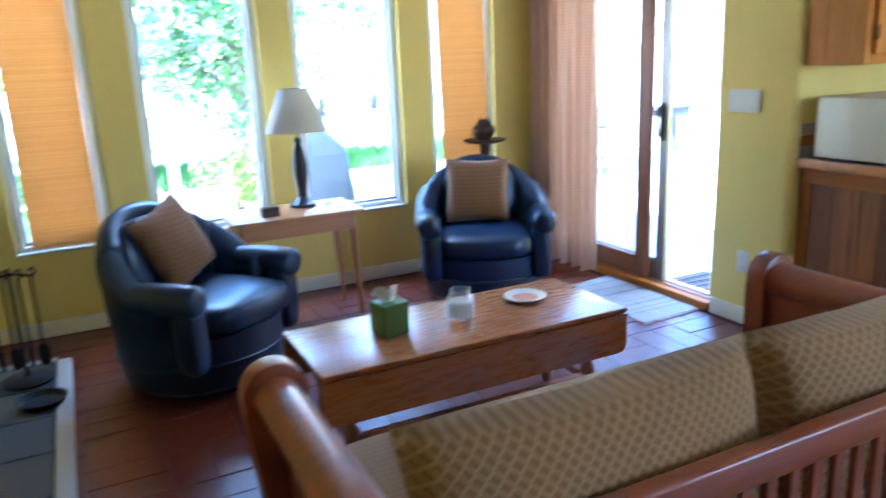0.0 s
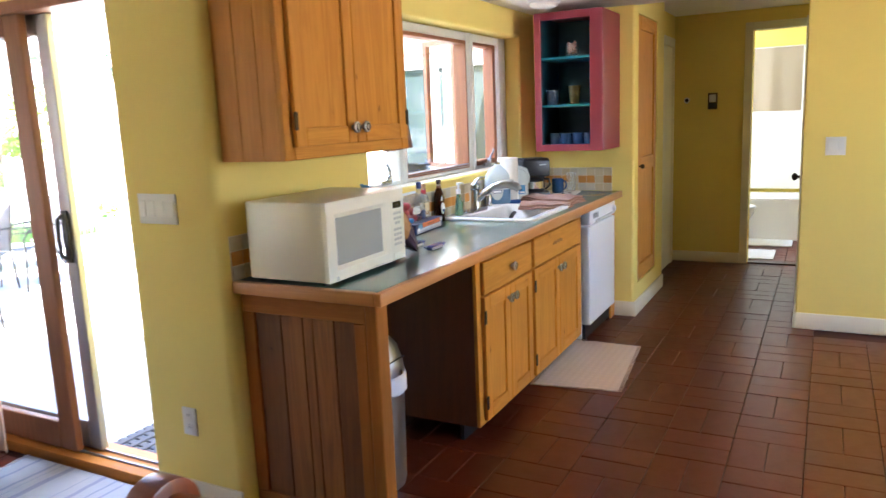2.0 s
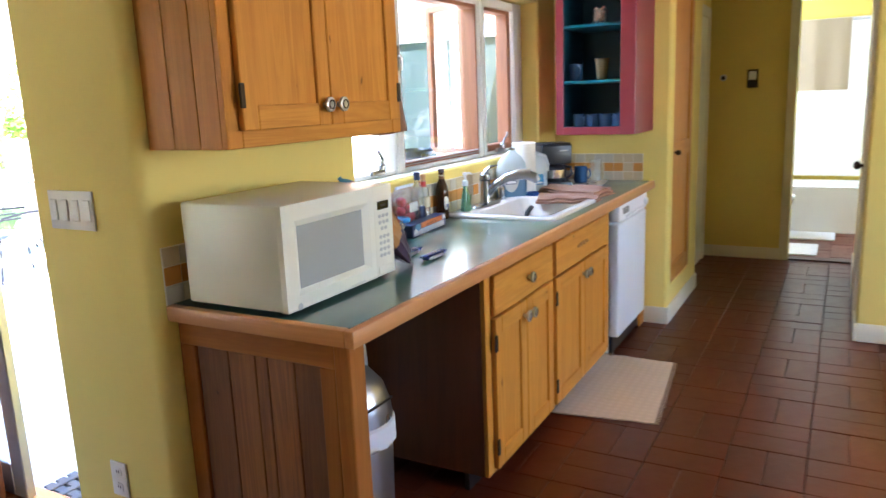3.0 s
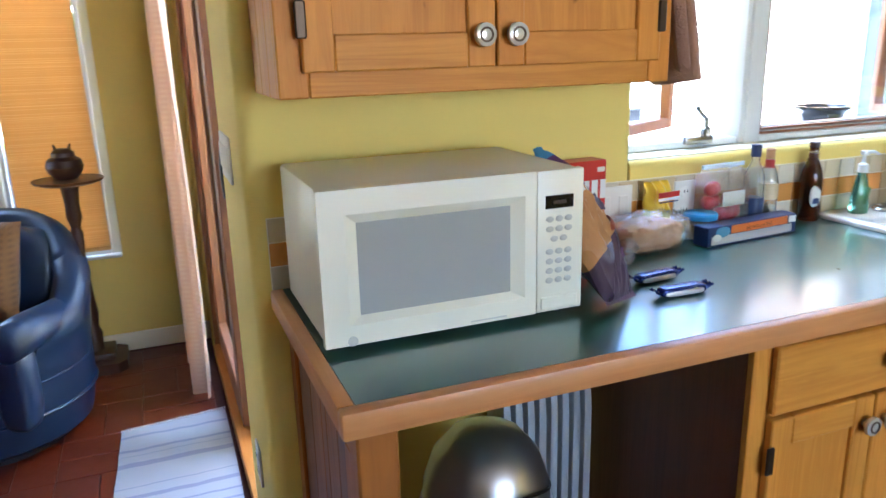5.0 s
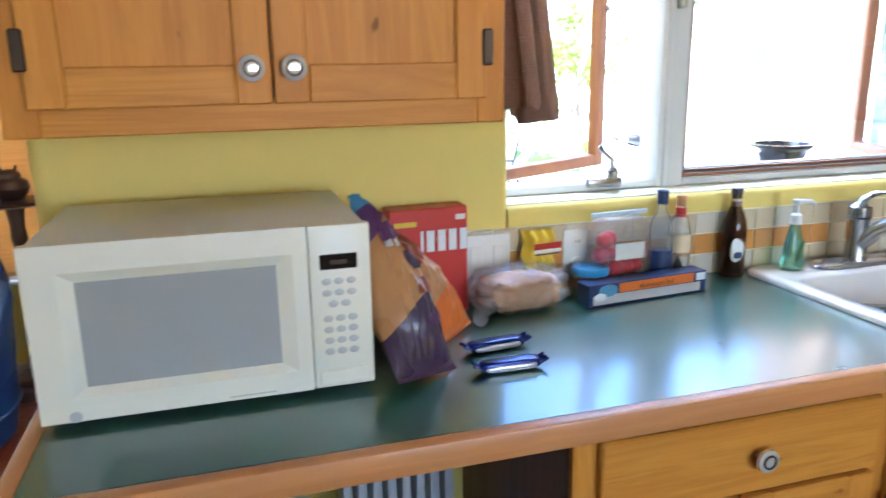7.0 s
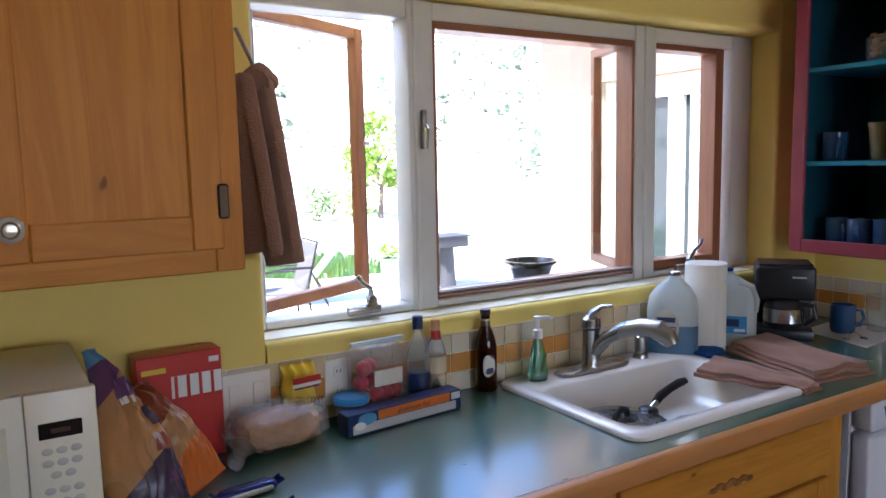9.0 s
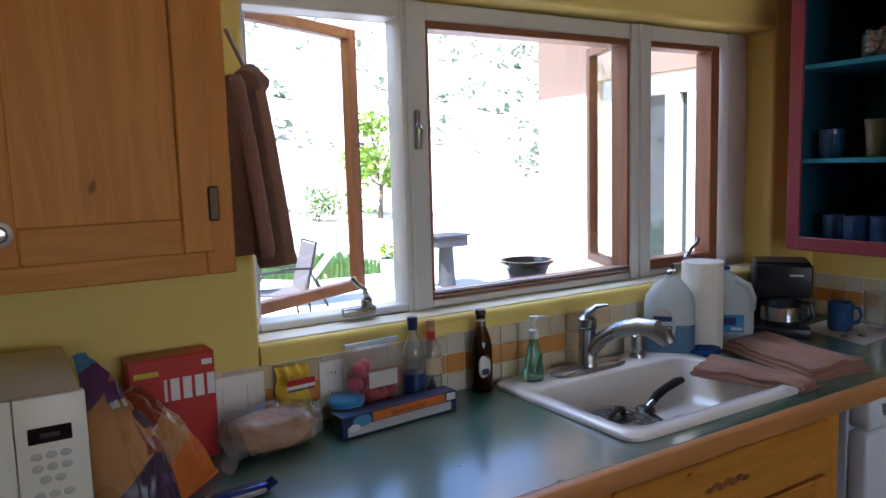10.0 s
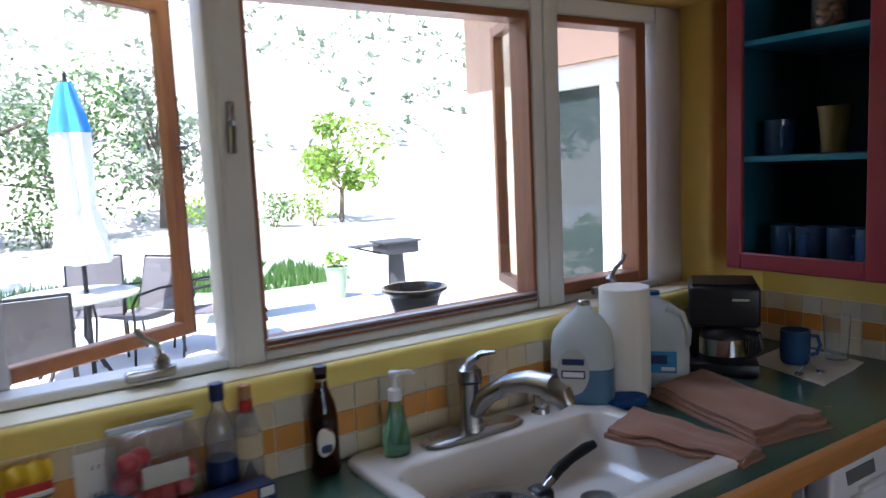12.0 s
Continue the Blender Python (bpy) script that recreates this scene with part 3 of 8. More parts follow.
# back wall: blind, window, window, blind
BZ0, BZ1 = 0.49, 2.035
OPEN = [(-0.11, 0.40), (0.62, 1.355), (1.56, 2.285), (2.505, 3.013)]
xs = [-1.7] + [v for o in OPEN for v in o] + [DOOR_X]
bm = box(-1.7, DOOR_X, BACK_Y, 4.98, 0, BZ0)
box(-1.7, DOOR_X, BACK_Y, 4.98, BZ1, 2.62, bm=bm)
for a, b in zip(xs[::2], xs[1::2]):
    box(a, b, BACK_Y, 4.98, BZ0, BZ1, bm=bm)
setting("wall_north", bm, YELLOW, "yellow plaster wall with four windows", "wall")

# walls that close the place
setting("wall_west", box(-1.7, -1.5, -2.4, 4.80, 0, 2.62), YELLOW, "yellow plaster living room wall", "wall")
SX0, SX1, SZ0, SZ1 = 3.4, 5.8, 0.95, 2.05
bm = box(-1.7, SX0, -2.6, -2.4, 0, 2.62)
box(SX1, 6.8, -2.6, -2.4, 0, 2.62, bm=bm), box(SX0, SX1, -2.6, -2.4, 0, SZ0, bm=bm), box(SX0, SX1, -2.6, -2.4, SZ1, 2.62, bm=bm)
setting("wall_south", bm, YELLOW, "yellow plaster wall opposite the kitchen", "wall")

# kitchen end wall, pantry wall and hallway
PY = 1.863
setting("wall_east", bullnose(box(END_X, 6.72, PY, WALL_Y, 0, 2.62), upright_at(END_X, PY), 0.02), YELLOW, "yellow plaster wall at the end of the counter", "wall")
PX0, PX1, PZ0, PZ1 = 6.765, 7.40, 0.225, 2.145
bm = box(6.72, PX0, PY, 2.05, 0, 2.62)
box(PX1, 7.66, PY, 2.05, 0, 2.62, bm=bm), box(PX0, PX1, PY, 2.05, 0, PZ0, bm=bm), box(PX0, PX1, PY, 2.05, PZ1, 2.62, bm=bm)
setting("wall_pantry", bm, YELLOW, "yellow plaster wall around the pantry door", "wall")
setting("wall_pantry_back", box(6.72, 8.81, 2.40, 2.50, 0, 2.62), YELLOW, "plain wall behind the pantry", "wall")
setting("wall_hall_north", box(7.66, HALL_X, 1.985, 2.05, 0, 2.62), YELLOW, "yellow plaster hallway wall", "wall")
setting("wall_hall_corner", bullnose(box(6.712, 6.86, -2.4, 0.80, 0, 2.62), upright_at(6.712, 0.80), 0.012), YELLOW, "yellow plaster wall with a light switch", "wall")
setting("wall_hall_south", box(6.86, HALL_X, 0.67, 0.80, 0, 2.62), YELLOW, "yellow plaster hallway wall", "wall")
bm = box(HALL_X, 8.93, 1.295, 2.05, 0, 2.62)
box(HALL_X, 8.93, 0.67, 1.295, 2.145, 2.62, bm=bm)
setting("wall_hall_end", bm, YELLOW, "yellow plaster wall at the end of the hallway", "wall")

# bathroom
YBATH = plaster("bathroom_yellow", (0.80, 0.62, 0.10))
bm = box(10.93, 11.08, -0.6, 2.3, 0, 2.62)
setting("wall_bath_east", bm, YBATH, "bright yellow bathroom wall", "wall")
setting("wall_bath_south", box(8.93, 10.93, -0.6, -0.45, 0, 2.62), CREAM, "cream bathroom wall", "wall")
setting("wall_bath_west", box(8.81, 8.93, -0.45, 0.67, 0, 2.62), CREAM, "cream bathroom wall", "wall")
bm = box(8.93, 9.58, 2.2, 2.35, 0, 2.62)
box(10.58, 10.93, 2.2, 2.35, 0, 2.62, bm=bm), box(9.58, 10.58, 2.2, 2.35, 0, 1.25, bm=bm), box(9.58, 10.58, 2.2, 2.35, 2.1, 2.62, bm=bm)
setting("wall_bath_north", bm, CREAM, "cream bathroom wall with a window", "wall")
setting("tub_surround", box(10.90, 10.93, -0.45, 2.2, 0.5, 2.13), CREAM, "cream tub surround panel", "wall panel")

# baseboards
BASE = "low cream painted baseboard"


def base(x0, x1, y0, y1, h=0.095):
    bm = box(x0, x1, y0, y1, 0, h, 0.006, 2)
    return setting("baseboard", bm, TRIM, BASE, "baseboard")


base(-1.5, DOOR_X, BACK_Y - 0.016, BACK_Y - 0.001)
base(DOOR_X - 0.016, DOOR_X - 0.001, 2.60, DY0 - 0.02)
base(END_X - 0.015, END_X - 0.001, PY - 0.015, 2.02, 0.11)
base(END_X - 0.001, 7.65, PY - 0.016, PY - 0.001, 0.11)
base(6.697, 6.711, -2.4, 0.80, 0.11)
base(6.697, 6.85, 0.801, 0.815, 0.11)
base(HALL_X - 0.015, HALL_X - 0.001, 1.366, 1.98, 0.10)
base(6.86, 8.80, 0.801, 0.815, 0.10)

# ---- windows of the back wall ----


def back_window(x0, x1, name):
    w = thing(name, "tall white-framed fixed window with a plaster reveal", "window", (x0, BACK_Y, BZ0), kind="structure")
    f, y = 0.045, 4.84
    bm = box(x0, x0 + f, y, y + 0.09, BZ0, BZ1, 0.004)
    box(x1 - f, x1, y, y + 0.09, BZ0, BZ1, 0.004, bm=bm), box(x0 + f, x1 - f, y, y + 0.09, BZ1 - f, BZ1, 0.004, bm=bm), box(x0 + f, x1 - f, y, y + 0.09, BZ0, BZ0 + f, 0.004, bm=bm)
    part("window_frame", bm, WHITE, w)
    g = 0.018
    bm = box(x0 + f, x0 + f + g, y + 0.03, y + 0.06, BZ0 + f, BZ1 - f)
    box(x1 - f - g, x1 - f, y + 0.03, y + 0.06, BZ0 + f, BZ1 - f, bm=bm), box(x0 + f + g, x1 - f - g, y + 0.03, y + 0.06, BZ0 + f, BZ0 + f + g, bm=bm), box(x0 + f + g, x1 - f - g, y + 0.03, y + 0.06, BZ1 - f - g, BZ1 - f, bm=bm)
    part("sash", bm, ALUMINIUM, w, "grey aluminium sash")
    p = part("pane", box(x0 + f + g, x1 - f - g, y + 0.042, y + 0.047, BZ0 + f + g, BZ1 - f - g), CLEAR, w)
    p.visible_shadow = False
    part("sill", box(x0 + 0.002, x1 - 0.002, BACK_Y - 0.012, y, BZ0 + 0.001, BZ0 + 0.016, 0.004), WHITE, w, "white painted sill")
    return w


for k, (a, b) in enumerate(OPEN):
    back_window(a, b, "window_%d" % (k + 1))


def roller_blind(x0, x1, z0, lean):
    b = thing("roller_blind", "orange woven blind drawn down inside the window reveal", "blind", ((x0 + x1) / 2, 4.812, z0), group="woven blinds")
    bm = sheet(10, 60, lambda u, v: (x0 + (x1 - x0) * u + lean * (1 - v), 4.815 + 0.002 * math.sin(v * 260), z0 + (BZ1 - 0.005 - z0) * v), 0.003)
    part("blind_cloth", bm, BLIND, b)
    part("bottom_rail", box(x0 + lean, x1 + lean, 4.809, 4.821, z0 - 0.016, z0 + 0.004, 0.003), BLIND, b)
    part("head_rail", box(x0, x1, 4.806, 4.83, BZ1 - 0.03, BZ1 - 0.002, 0.003), LIGHTWOOD, b, "slim wooden head rail")
    return b


roller_blind(2.575, 2.945, 0.545, 0.02)
roller_blind(-0.03, 0.335, 0.535, 0.0)

# ---- kitchen window: casement, fixed light, casement ----
kw = thing("window_5", "white-framed kitchen window with open wooden casements", "window", (5.3, 2.72, WZ0), kind="structure")
Y0, Y1, KZ0, KZ1 = 2.710, 2.798, 1.140, 2.010
for a, b in ((WX0 + 0.003, 4.426), (4.860, 4.943), (5.748, 5.845), (6.255, WX1 - 0.003)):
    part("window_frame", box(a, b, Y0, Y1, KZ0, KZ1, 0.005, 2), WHITE, kw)
for a, b in ((4.426, 4.860), (4.943, 5.748), (5.845, 6.255)):
    part("frame_rail", box(a, b, Y0 + 0.004, Y1, KZ1 - 0.05, KZ1, 0.004), WHITE, kw)
    part("frame_rail", box(a, b, Y0 + 0.004, Y1, KZ0, KZ0 + 0.022, 0.004), WHITE, kw)
for a in (4.874, 5.784):
    part("mullion_bead", box(a, a + 0.012, Y0 - 0.010, Y0 + 0.002, KZ0, KZ1, 0.003), WHITE, kw)
part("sill", box(WX0 + 0.004, WX1 - 0.004, WALL_Y + 0.022, Y0 + 0.004, WZ0 - 0.004, WZ0 + 0.004, 0.002), TRIM, kw, "cream painted inner sill")
for z in (1.176, 1.19):
    part("sill_track", box(4.947, 5.744, Y0 - 0.004, Y0 + 0.016, z - 0.004, z, 0.001), ALUMINIUM, kw, "thin aluminium track")
# grey weather strip round the left light, at the outer edge of the frame
for a, b, c, d in ((4.426, 4.459, KZ0 + 0.012, KZ1 - 0.026), (4.880, 4.910, KZ0 + 0.012, KZ1 - 0.026), (4.459, 4.880, KZ0 - 0.006, KZ0 + 0.012), (4.459, 4.880, 1.960, KZ1 - 0.026)):
    part("weather_strip", box(a, b, 2.7985, 2.812, c, d, 0.002), ALUMINIUM, kw, "grey weather strip")
# stained frame and pane of the fixed light
FX0, FX1, FZ0, FZ1 = 4.943, 5.748, KZ0 + 0.022, KZ1 - 0.05
for a, b, c, d, m in ((FX0, FX0 + 0.012, FZ0, FZ1, SASH), (FX1 - 0.012, FX1, FZ0, FZ1, SASH), (FX0 + 0.012, FX1 - 0.012, FZ0, FZ0 + 0.02, SASH_X), (FX0 + 0.012, FX1 - 0.012, FZ1 - 0.022, FZ1, SASH_X)):
    part("inner_stop", box(a, b, 2.716, 2.795, c, d, 0.003), m, kw, "brown stained wooden stop")
pane = part("pane", box(FX0 + 0.012, FX1 - 0.012, 2.758, 2.763, FZ0 + 0.02, FZ1 - 0.022), CLEAR, kw)
pane.visible_shadow = False
# dark stained jamb of the right light
for a, b, c, d, m in ((6.175, 6.22, FZ0, FZ1, SASH), (5.845, 5.853, FZ0, FZ1, SASH), (5.853, 6.175, FZ1 - 0.02, FZ1, SASH_X), (5.853, 6.175, FZ0, FZ0 + 0.035, SASH_X)):
    part("inner_stop", box(a, b, 2.722, 2.795, c, d, 0.003), m, kw, "brown stained wooden stop")


def casement(hinge, angle, width, z0, z1):
    """An open sash that hangs from its hinge side, as a part of the window."""
    turn = pose(hinge[0], hinge[1], 0, 0, 0, angle)
    s = 0.034

    def put(name, bm, m, label=""):
        bm.transform(turn)
        return part(name, bm, m, kw, label)

    put("sash_stile", box(0, s, 0, 0.036, z0, z1, 0.003), SASH, "stained wooden casement stile")
    put("sash_stile", box(width - s, width, 0, 0.036, z0, z1, 0.003), SASH, "stained wooden casement stile")
    put("sash_rail", box(s, width - s, 0, 0.036, z0, z0 + s, 0.003), SASH_X, "stained wooden casement rail")
    put("sash_rail", box(s, width - s, 0, 0.036, z1 - s, z1, 0.003), SASH_X, "stained wooden casement rail")
    put("sash_edge", box(width, width + 0.006, 0.004, 0.034, z0, z1), BLACK, "black rubber edge strip")
    p = put("pane", box(s, width - s, 0.016, 0.020, z0 + s, z1 - s), CLEAR)
    p.visible_shadow = False
    put("catch", box(width - 0.012, width + 0.012, -0.012, 0.002, z0 + 0.46, z0 + 0.475, 0.003), STEEL)
    return turn


casement((4.430, 2.815), 27, 0.510, 1.160, 1.985)
casement((5.832, 2.815), 66, 0.33, 1.15, 1.995)
# crank operators and latches
for x, side in ((4.72, 1), (6.02, -1)):
    part("crank_base", box(x - 0.07, x + 0.03, 2.693, 2.713, 1.152, 1.176, 0.006, 2), STEEL, kw, "pewter crank housing")
    part("crank_knuckle", lathe([(0, 0), (0.016, 0), (0.016, 0.02), (0.008, 0.03), (0, 0.03)], (x, 2.695, 1.175), 12), STEEL, kw, "pewter crank knuckle")
    part("crank_arm", tube([(x, 2.695, 1.195), (x - 0.008 * side, 2.685, 1.225), (x - 0.035 * side, 2.68, 1.245), (x - 0.045 * side, 2.685, 1.262)], [0.008, 0.007, 0.006, 0.008]), STEEL, kw, "pewter crank handle")
bm = box(4.894, 4.910, 2.693, 2.711, 1.60, 1.71, 0.005, 2)
tube([(4.902, 2.693, 1.665), (4.898, 2.677, 1.655), (4.894, 2.675, 1.60)], [0.007, 0.007, 0.005], bm=bm)
part("latch", bm, STEEL, kw, "pewter casement latch")

# ---- sliding door ----
sd = thing("door_1", "wooden sliding glass door standing half open", "door", (3.46, 3.87, 0), kind="structure")
for a, b, c, d, m in ((DY1 - 0.05, DY1, 0.0, DZ, SASH), (DY0 + 0.05, DY1 - 0.05, DZ - 0.05, DZ, SASH)):
    part("door_frame", box(3.385, 3.545, a, b, c, d, 0.004), m, sd)
part("door_frame", box(3.40, 3.545, DY0, DY0 + 0.012, 0, DZ, 0.003), ALUMINIUM, sd, "grey aluminium jamb")
part("head", box(3.385, 3.545, DY0 + 0.012, DY0 + 0.05, DZ - 0.05, DZ, 0.003), SASH, sd)
part("threshold", box(3.375, 3.56, DY0 + 0.012, DY1 - 0.05, -0.01, 0.045, 0.006, 2), PINE_Y, sd, "worn wooden threshold")
for x in (3.43, 3.48):
    part("door_track", box(x, x + 0.006, DY0 + 0.014, DY1 - 0.06, 0.045, 0.055), ALUMINIUM, sd)


def slider(x, y0, y1, m, near):
    z0, z1, s = 0.056, DZ - 0.05, 0.085
    part("door_stile", box(x, x + 0.036, y0, y0 + near, z0, z1, 0.004), m, sd)
    part("door_stile", box(x, x + 0.036, y1 - s, y1, z0, z1, 0.004), m, sd)
    part("door_rail", box(x, x + 0.036, y0 + near, y1 - s, z0, z0 + 0.13, 0.004), m, sd)
    part("door_rail", box(x, x + 0.036, y0 + near, y1 - s, z1 - s, z1, 0.004), m, sd)
    p = part("pane", box(x + 0.016, x + 0.021, y0 + near, y1 - s, z0 + 0.13, z1 - s), CLEAR, sd)
    p.visible_shadow = False


slider(3.405, 3.625, DY1 - 0.055, SASH, 0.11)
slider(3.465, 3.535, DY1 - 0.055, ALUMINIUM, 0.075)
bm = box(3.452, 3.466, 3.555, 3.595, 0.93, 1.16, 0.005, 2)
tube([(3.455, 3.575, 0.945), (3.425, 3.575, 0.965), (3.42, 3.575, 1.04), (3.425, 3.575, 1.125), (3.455, 3.575, 1.145)], 0.009, bm=bm)
part("door_handle", bm, BLACK, sd, "dark curved pull handle")

# ---- pantry, hallway and their doors ----
pd = thing("door_2", "tall narrow honey-pine pantry door in a cream casing", "door", (6.95, PY, 0), kind="structure")
DP0, DP1 = PX0 + 0.008, PX1 - 0.008
for a, b in ((DP0, DP0 + 0.08), (DP1 - 0.08, DP1)):
    part("door_stile", box(a, b, PY + 0.004, PY + 0.036, PZ0 + 0.006, PZ1 - 0.006, 0.004), PINE, pd)
for a, b in ((PZ0 + 0.006, PZ0 + 0.12), (1.04, 1.14), (PZ1 - 0.10, PZ1 - 0.006)):
    part("door_rail", box(DP0 + 0.08, DP1 - 0.08, PY + 0.004, PY + 0.036, a, b, 0.004), PINE_X, pd)
for a, b in ((PZ0 + 0.12, 1.04), (1.14, PZ1 - 0.10)):
    part("door_panel", box(DP0 + 0.08, DP1 - 0.08, PY + 0.014, PY + 0.03, a, b, 0.006), PINE, pd)
part("door_knob", blob((DP0 + 0.04, PY - 0.022, 1.08), (0.017, 0.017, 0.017), 1, 12, 8, bm=tube([(DP0 + 0.04, PY + 0.004, 1.08), (DP0 + 0.04, PY - 0.02, 1.08)], 0.006)), BRONZE, pd, "small bronze knob")
hd = thing("door_3", "cream painted hallway door in its casing", "door", (8.1, 1.985, 0), kind="structure")
for a, b in ((7.665, 7.745), (8.63, 8.71)):
    part("casing", box(a, b, 1.965, 1.984, 0, 2.12, 0.004), TRIM, hd)
part("casing", box(7.745, 8.63, 1.965, 1.984, 2.04, 2.12, 0.004), TRIM, hd)
part("door_leaf", box(7.75, 8.625, 1.972, 1.984, 0.008, 2.035, 0.003), TRIM, hd)
kd = thing("door_4", "cream hallway closet door with a bronze knob", "door", (7.4, 0.80, 0), kind="structure")
part("door_leaf", box(6.97, 7.71, 0.801, 0.817, 0.11, 2.05, 0.003), TRIM, kd)
bm = tube([(7.04, 0.815, 0.985), (7.04, 0.842, 0.985)], 0.010)
blob((7.04, 0.852, 0.985), (0.026, 0.02, 0.026), 1, 14, 10, bm=bm)
part("door_knob", bm, BRONZE, kd, "round bronze door knob")
bc = thing("bath_door_casing", "cream casing round the open bathroom doorway", "door casing", (8.80, 1.33, 0), kind="structure")
part("casing", box(8.792, 8.809, 1.297, 1.365, 0, 2.215, 0.003), TRIM, bc)
part("casing", box(8.792, 8.809, 0.82, 1.297, 2.145, 2.215, 0.003), TRIM, bc)
part("threshold", box(8.81, 8.93, 0.81, 1.295, 0.001, 0.014, 0.004), DARKWOOD, bc, "dark wooden threshold strip")

# ---- kitchen: counter, cabinets, appliances ----
CT, FACE = 0.92, 2.00


def panelled_door(parent, x0, x1, z0, z1, y, knob_x, knob_z, hinge_x=None, slab=False):
    """A frame-and-panel cabinet door with its knob and hinges."""
    d = part("door", box(x0, x0 + 0.058, y - 0.02, y, z0, z1, 0.003), PINE, parent)
    part("stile", box(x1 - 0.058, x1, y - 0.02, y, z0, z1, 0.003), PINE, d)
    part("rail", box(x0 + 0.058, x1 - 0.058, y - 0.02, y, z0, z0 + 0.065, 0.003), PINE_X, d)
    part("rail", box(x0 + 0.058, x1 - 0.058, y - 0.02, y, z1 - 0.065, z1, 0.003), PINE_X, d)
    part("panel", box(x0 + 0.058, x1 - 0.058, y - 0.010, y - 0.002, z0 + 0.065, z1 - 0.065), PINE, d)
    knob(d, knob_x, y - 0.02, knob_z)
    if hinge_x is not None:
        for z in (z0 + 0.09, z1 - 0.09):
            part("hinge", box(hinge_x - 0.010, hinge_x + 0.010, y - 0.026, y - 0.018, z - 0.032, z + 0.032, 0.003), BRONZE, d, "dark bronze hinge")
    return d


def knob(parent, x, y, z):
    """A clear glass knob on a metal stem, with a dark ring round its bright middle."""
    face = Euler((radians(90), 0, 0)).to_matrix()
    bm = lathe([(0, 0), (0.009, 0), (0.008, 0.010), (0.018, 0.013), (0.0225, 0.019), (0.0215, 0.026), (0.017, 0.028), (0, 0.028)], (x, y, z), 20, turn=face)
    part("knob_ring", lathe([(0.010, 0.0275), (0.0105, 0.0295), (0.014, 0.0295), (0.0145, 0.0275)], (x, y, z), 18, turn=face), BRONZE, parent, "dark ring in the knob's face")
    return part("knob", bm, KNOBGLASS, parent, "pale glass knob")


# worktop: laminate with a wooden nosing
wt = thing("worktop", "green laminate worktop with a wooden nosing", "worktop", (4.9, 2.3, CT - 0.04))
SX = (5.075, 5.70, 2.06, 2.50)
for a, b, c, d in ((3.445, SX[0], 1.975, WALL_Y - 0.002), (SX[1], END_X - 0.002, 1.975, WALL_Y - 0.002), (SX[0], SX[1], 1.975, SX[2]), (SX[0], SX[1], SX[3], WALL_Y - 0.002)):
    part("laminate_top", box(a, b, c, d, CT - 0.038, CT), LAMINATE, wt, smooth=0)
part("front_nosing", box(3.415, END_X - 0.002, 1.945, 1.975, CT - 0.045, CT + 0.002, 0.006, 2), EDGE, wt, "worn wooden nosing")
part("end_nosing", box(3.415, 3.445, 1.975, WALL_Y - 0.002, CT - 0.045, CT + 0.002, 0.006, 2), EDGE_Y, wt, "worn wooden nosing")

# boarded end panel
ep = thing("end_panel", "boarded knotty pine panel that carries the worktop's end", "panel", (3.47, 2.3, 0))
part("post", box(3.445, 3.515, 1.985, 2.035, 0.002, CT - 0.046, 0.004), PANELWOOD, ep)
part("rail", box(3.448, 3.478, 2.035, 2.595, 0.80, CT - 0.046, 0.003), PANELWOOD_Y, ep)
part("rail", box(3.448, 3.478, 2.035, 2.595, 0.002, 0.075, 0.003), PANELWOOD_Y, ep)
part("stile", box(3.448, 3.478, 2.535, 2.595, 0.075, 0.80, 0.003), PANELWOOD, ep)
part("stile", box(3.448, 3.478, 2.035, 2.085, 0.075, 0.80, 0.003), PANELWOOD, ep)
ys = [2.085, 2.175, 2.27, 2.315, 2.415, 2.535]
for a, b, m in zip(ys, ys[1:], (BOARD_D, BOARD, BOARD, BOARD, BOARD_D)):
    part("board", box(3.456, 3.474, a + 0.0012, b - 0.0012, 0.075, 0.80, 0.002), m, ep, "knotty pine board")

# base cabinet with two drawers over two pairs of doors
bc1 = thing("base_cabinet", "honey pine base cabinet with two drawers and four doors", "cabinet", (4.98, 2.3, 0))
# body and side are a darker brown than the pine fronts
part("body", box(4.272, 5.82, FACE + 0.018, 2.595, 0.09, CT - 0.125, 0.002), DARKCAB, bc1, "dark brown cabinet body")
part("side", box(4.268, 4.272, FACE + 0.018, 2.595, 0.09, CT - 0.046), DARKCAB, bc1, "dark brown side panel")
# toe kick's black colour stands in for the shade of its recess
part("toe_kick", box(4.30, 5.82, FACE + 0.10, FACE + 0.12, 0.001, 0.09), BLACK, bc1, "toe kick coloured black for the recess's shade")
for a, b in ((4.268, 4.318), (4.90, 4.955), (5.73, 5.82)):
    part("face_stile", box(a, b, FACE, FACE + 0.018, 0.09, CT - 0.046, 0.002), PINE, bc1)
for a, b in ((4.318, 4.90), (4.955, 5.73)):
    for c, d in ((0.09, 0.115), (0.685, 0.705), (0.845, CT - 0.046)):
        part("face_rail", box(a, b, FACE, FACE + 0.018, c, d, 0.002), PINE_X, bc1)
d1 = part("drawer", box(4.312, 4.906, FACE - 0.02, FACE - 0.001, 0.70, 0.85, 0.004), PINE_X, bc1)
knob(d1, 4.63, FACE - 0.02, 0.775)
d2 = part("drawer", box(4.949, 5.736, FACE - 0.02, FACE - 0.001, 0.70, 0.85, 0.004), PINE_X, bc1)
bm = None
for k in range(7):
    bm = blob((5.25 + 0.022 * k, FACE - 0.021, 0.776 + 0.006 * (k % 2)), (0.017, 0.003, 0.010 - 0.001 * abs(k - 3)), 0.8, 8, 6, bm=bm)
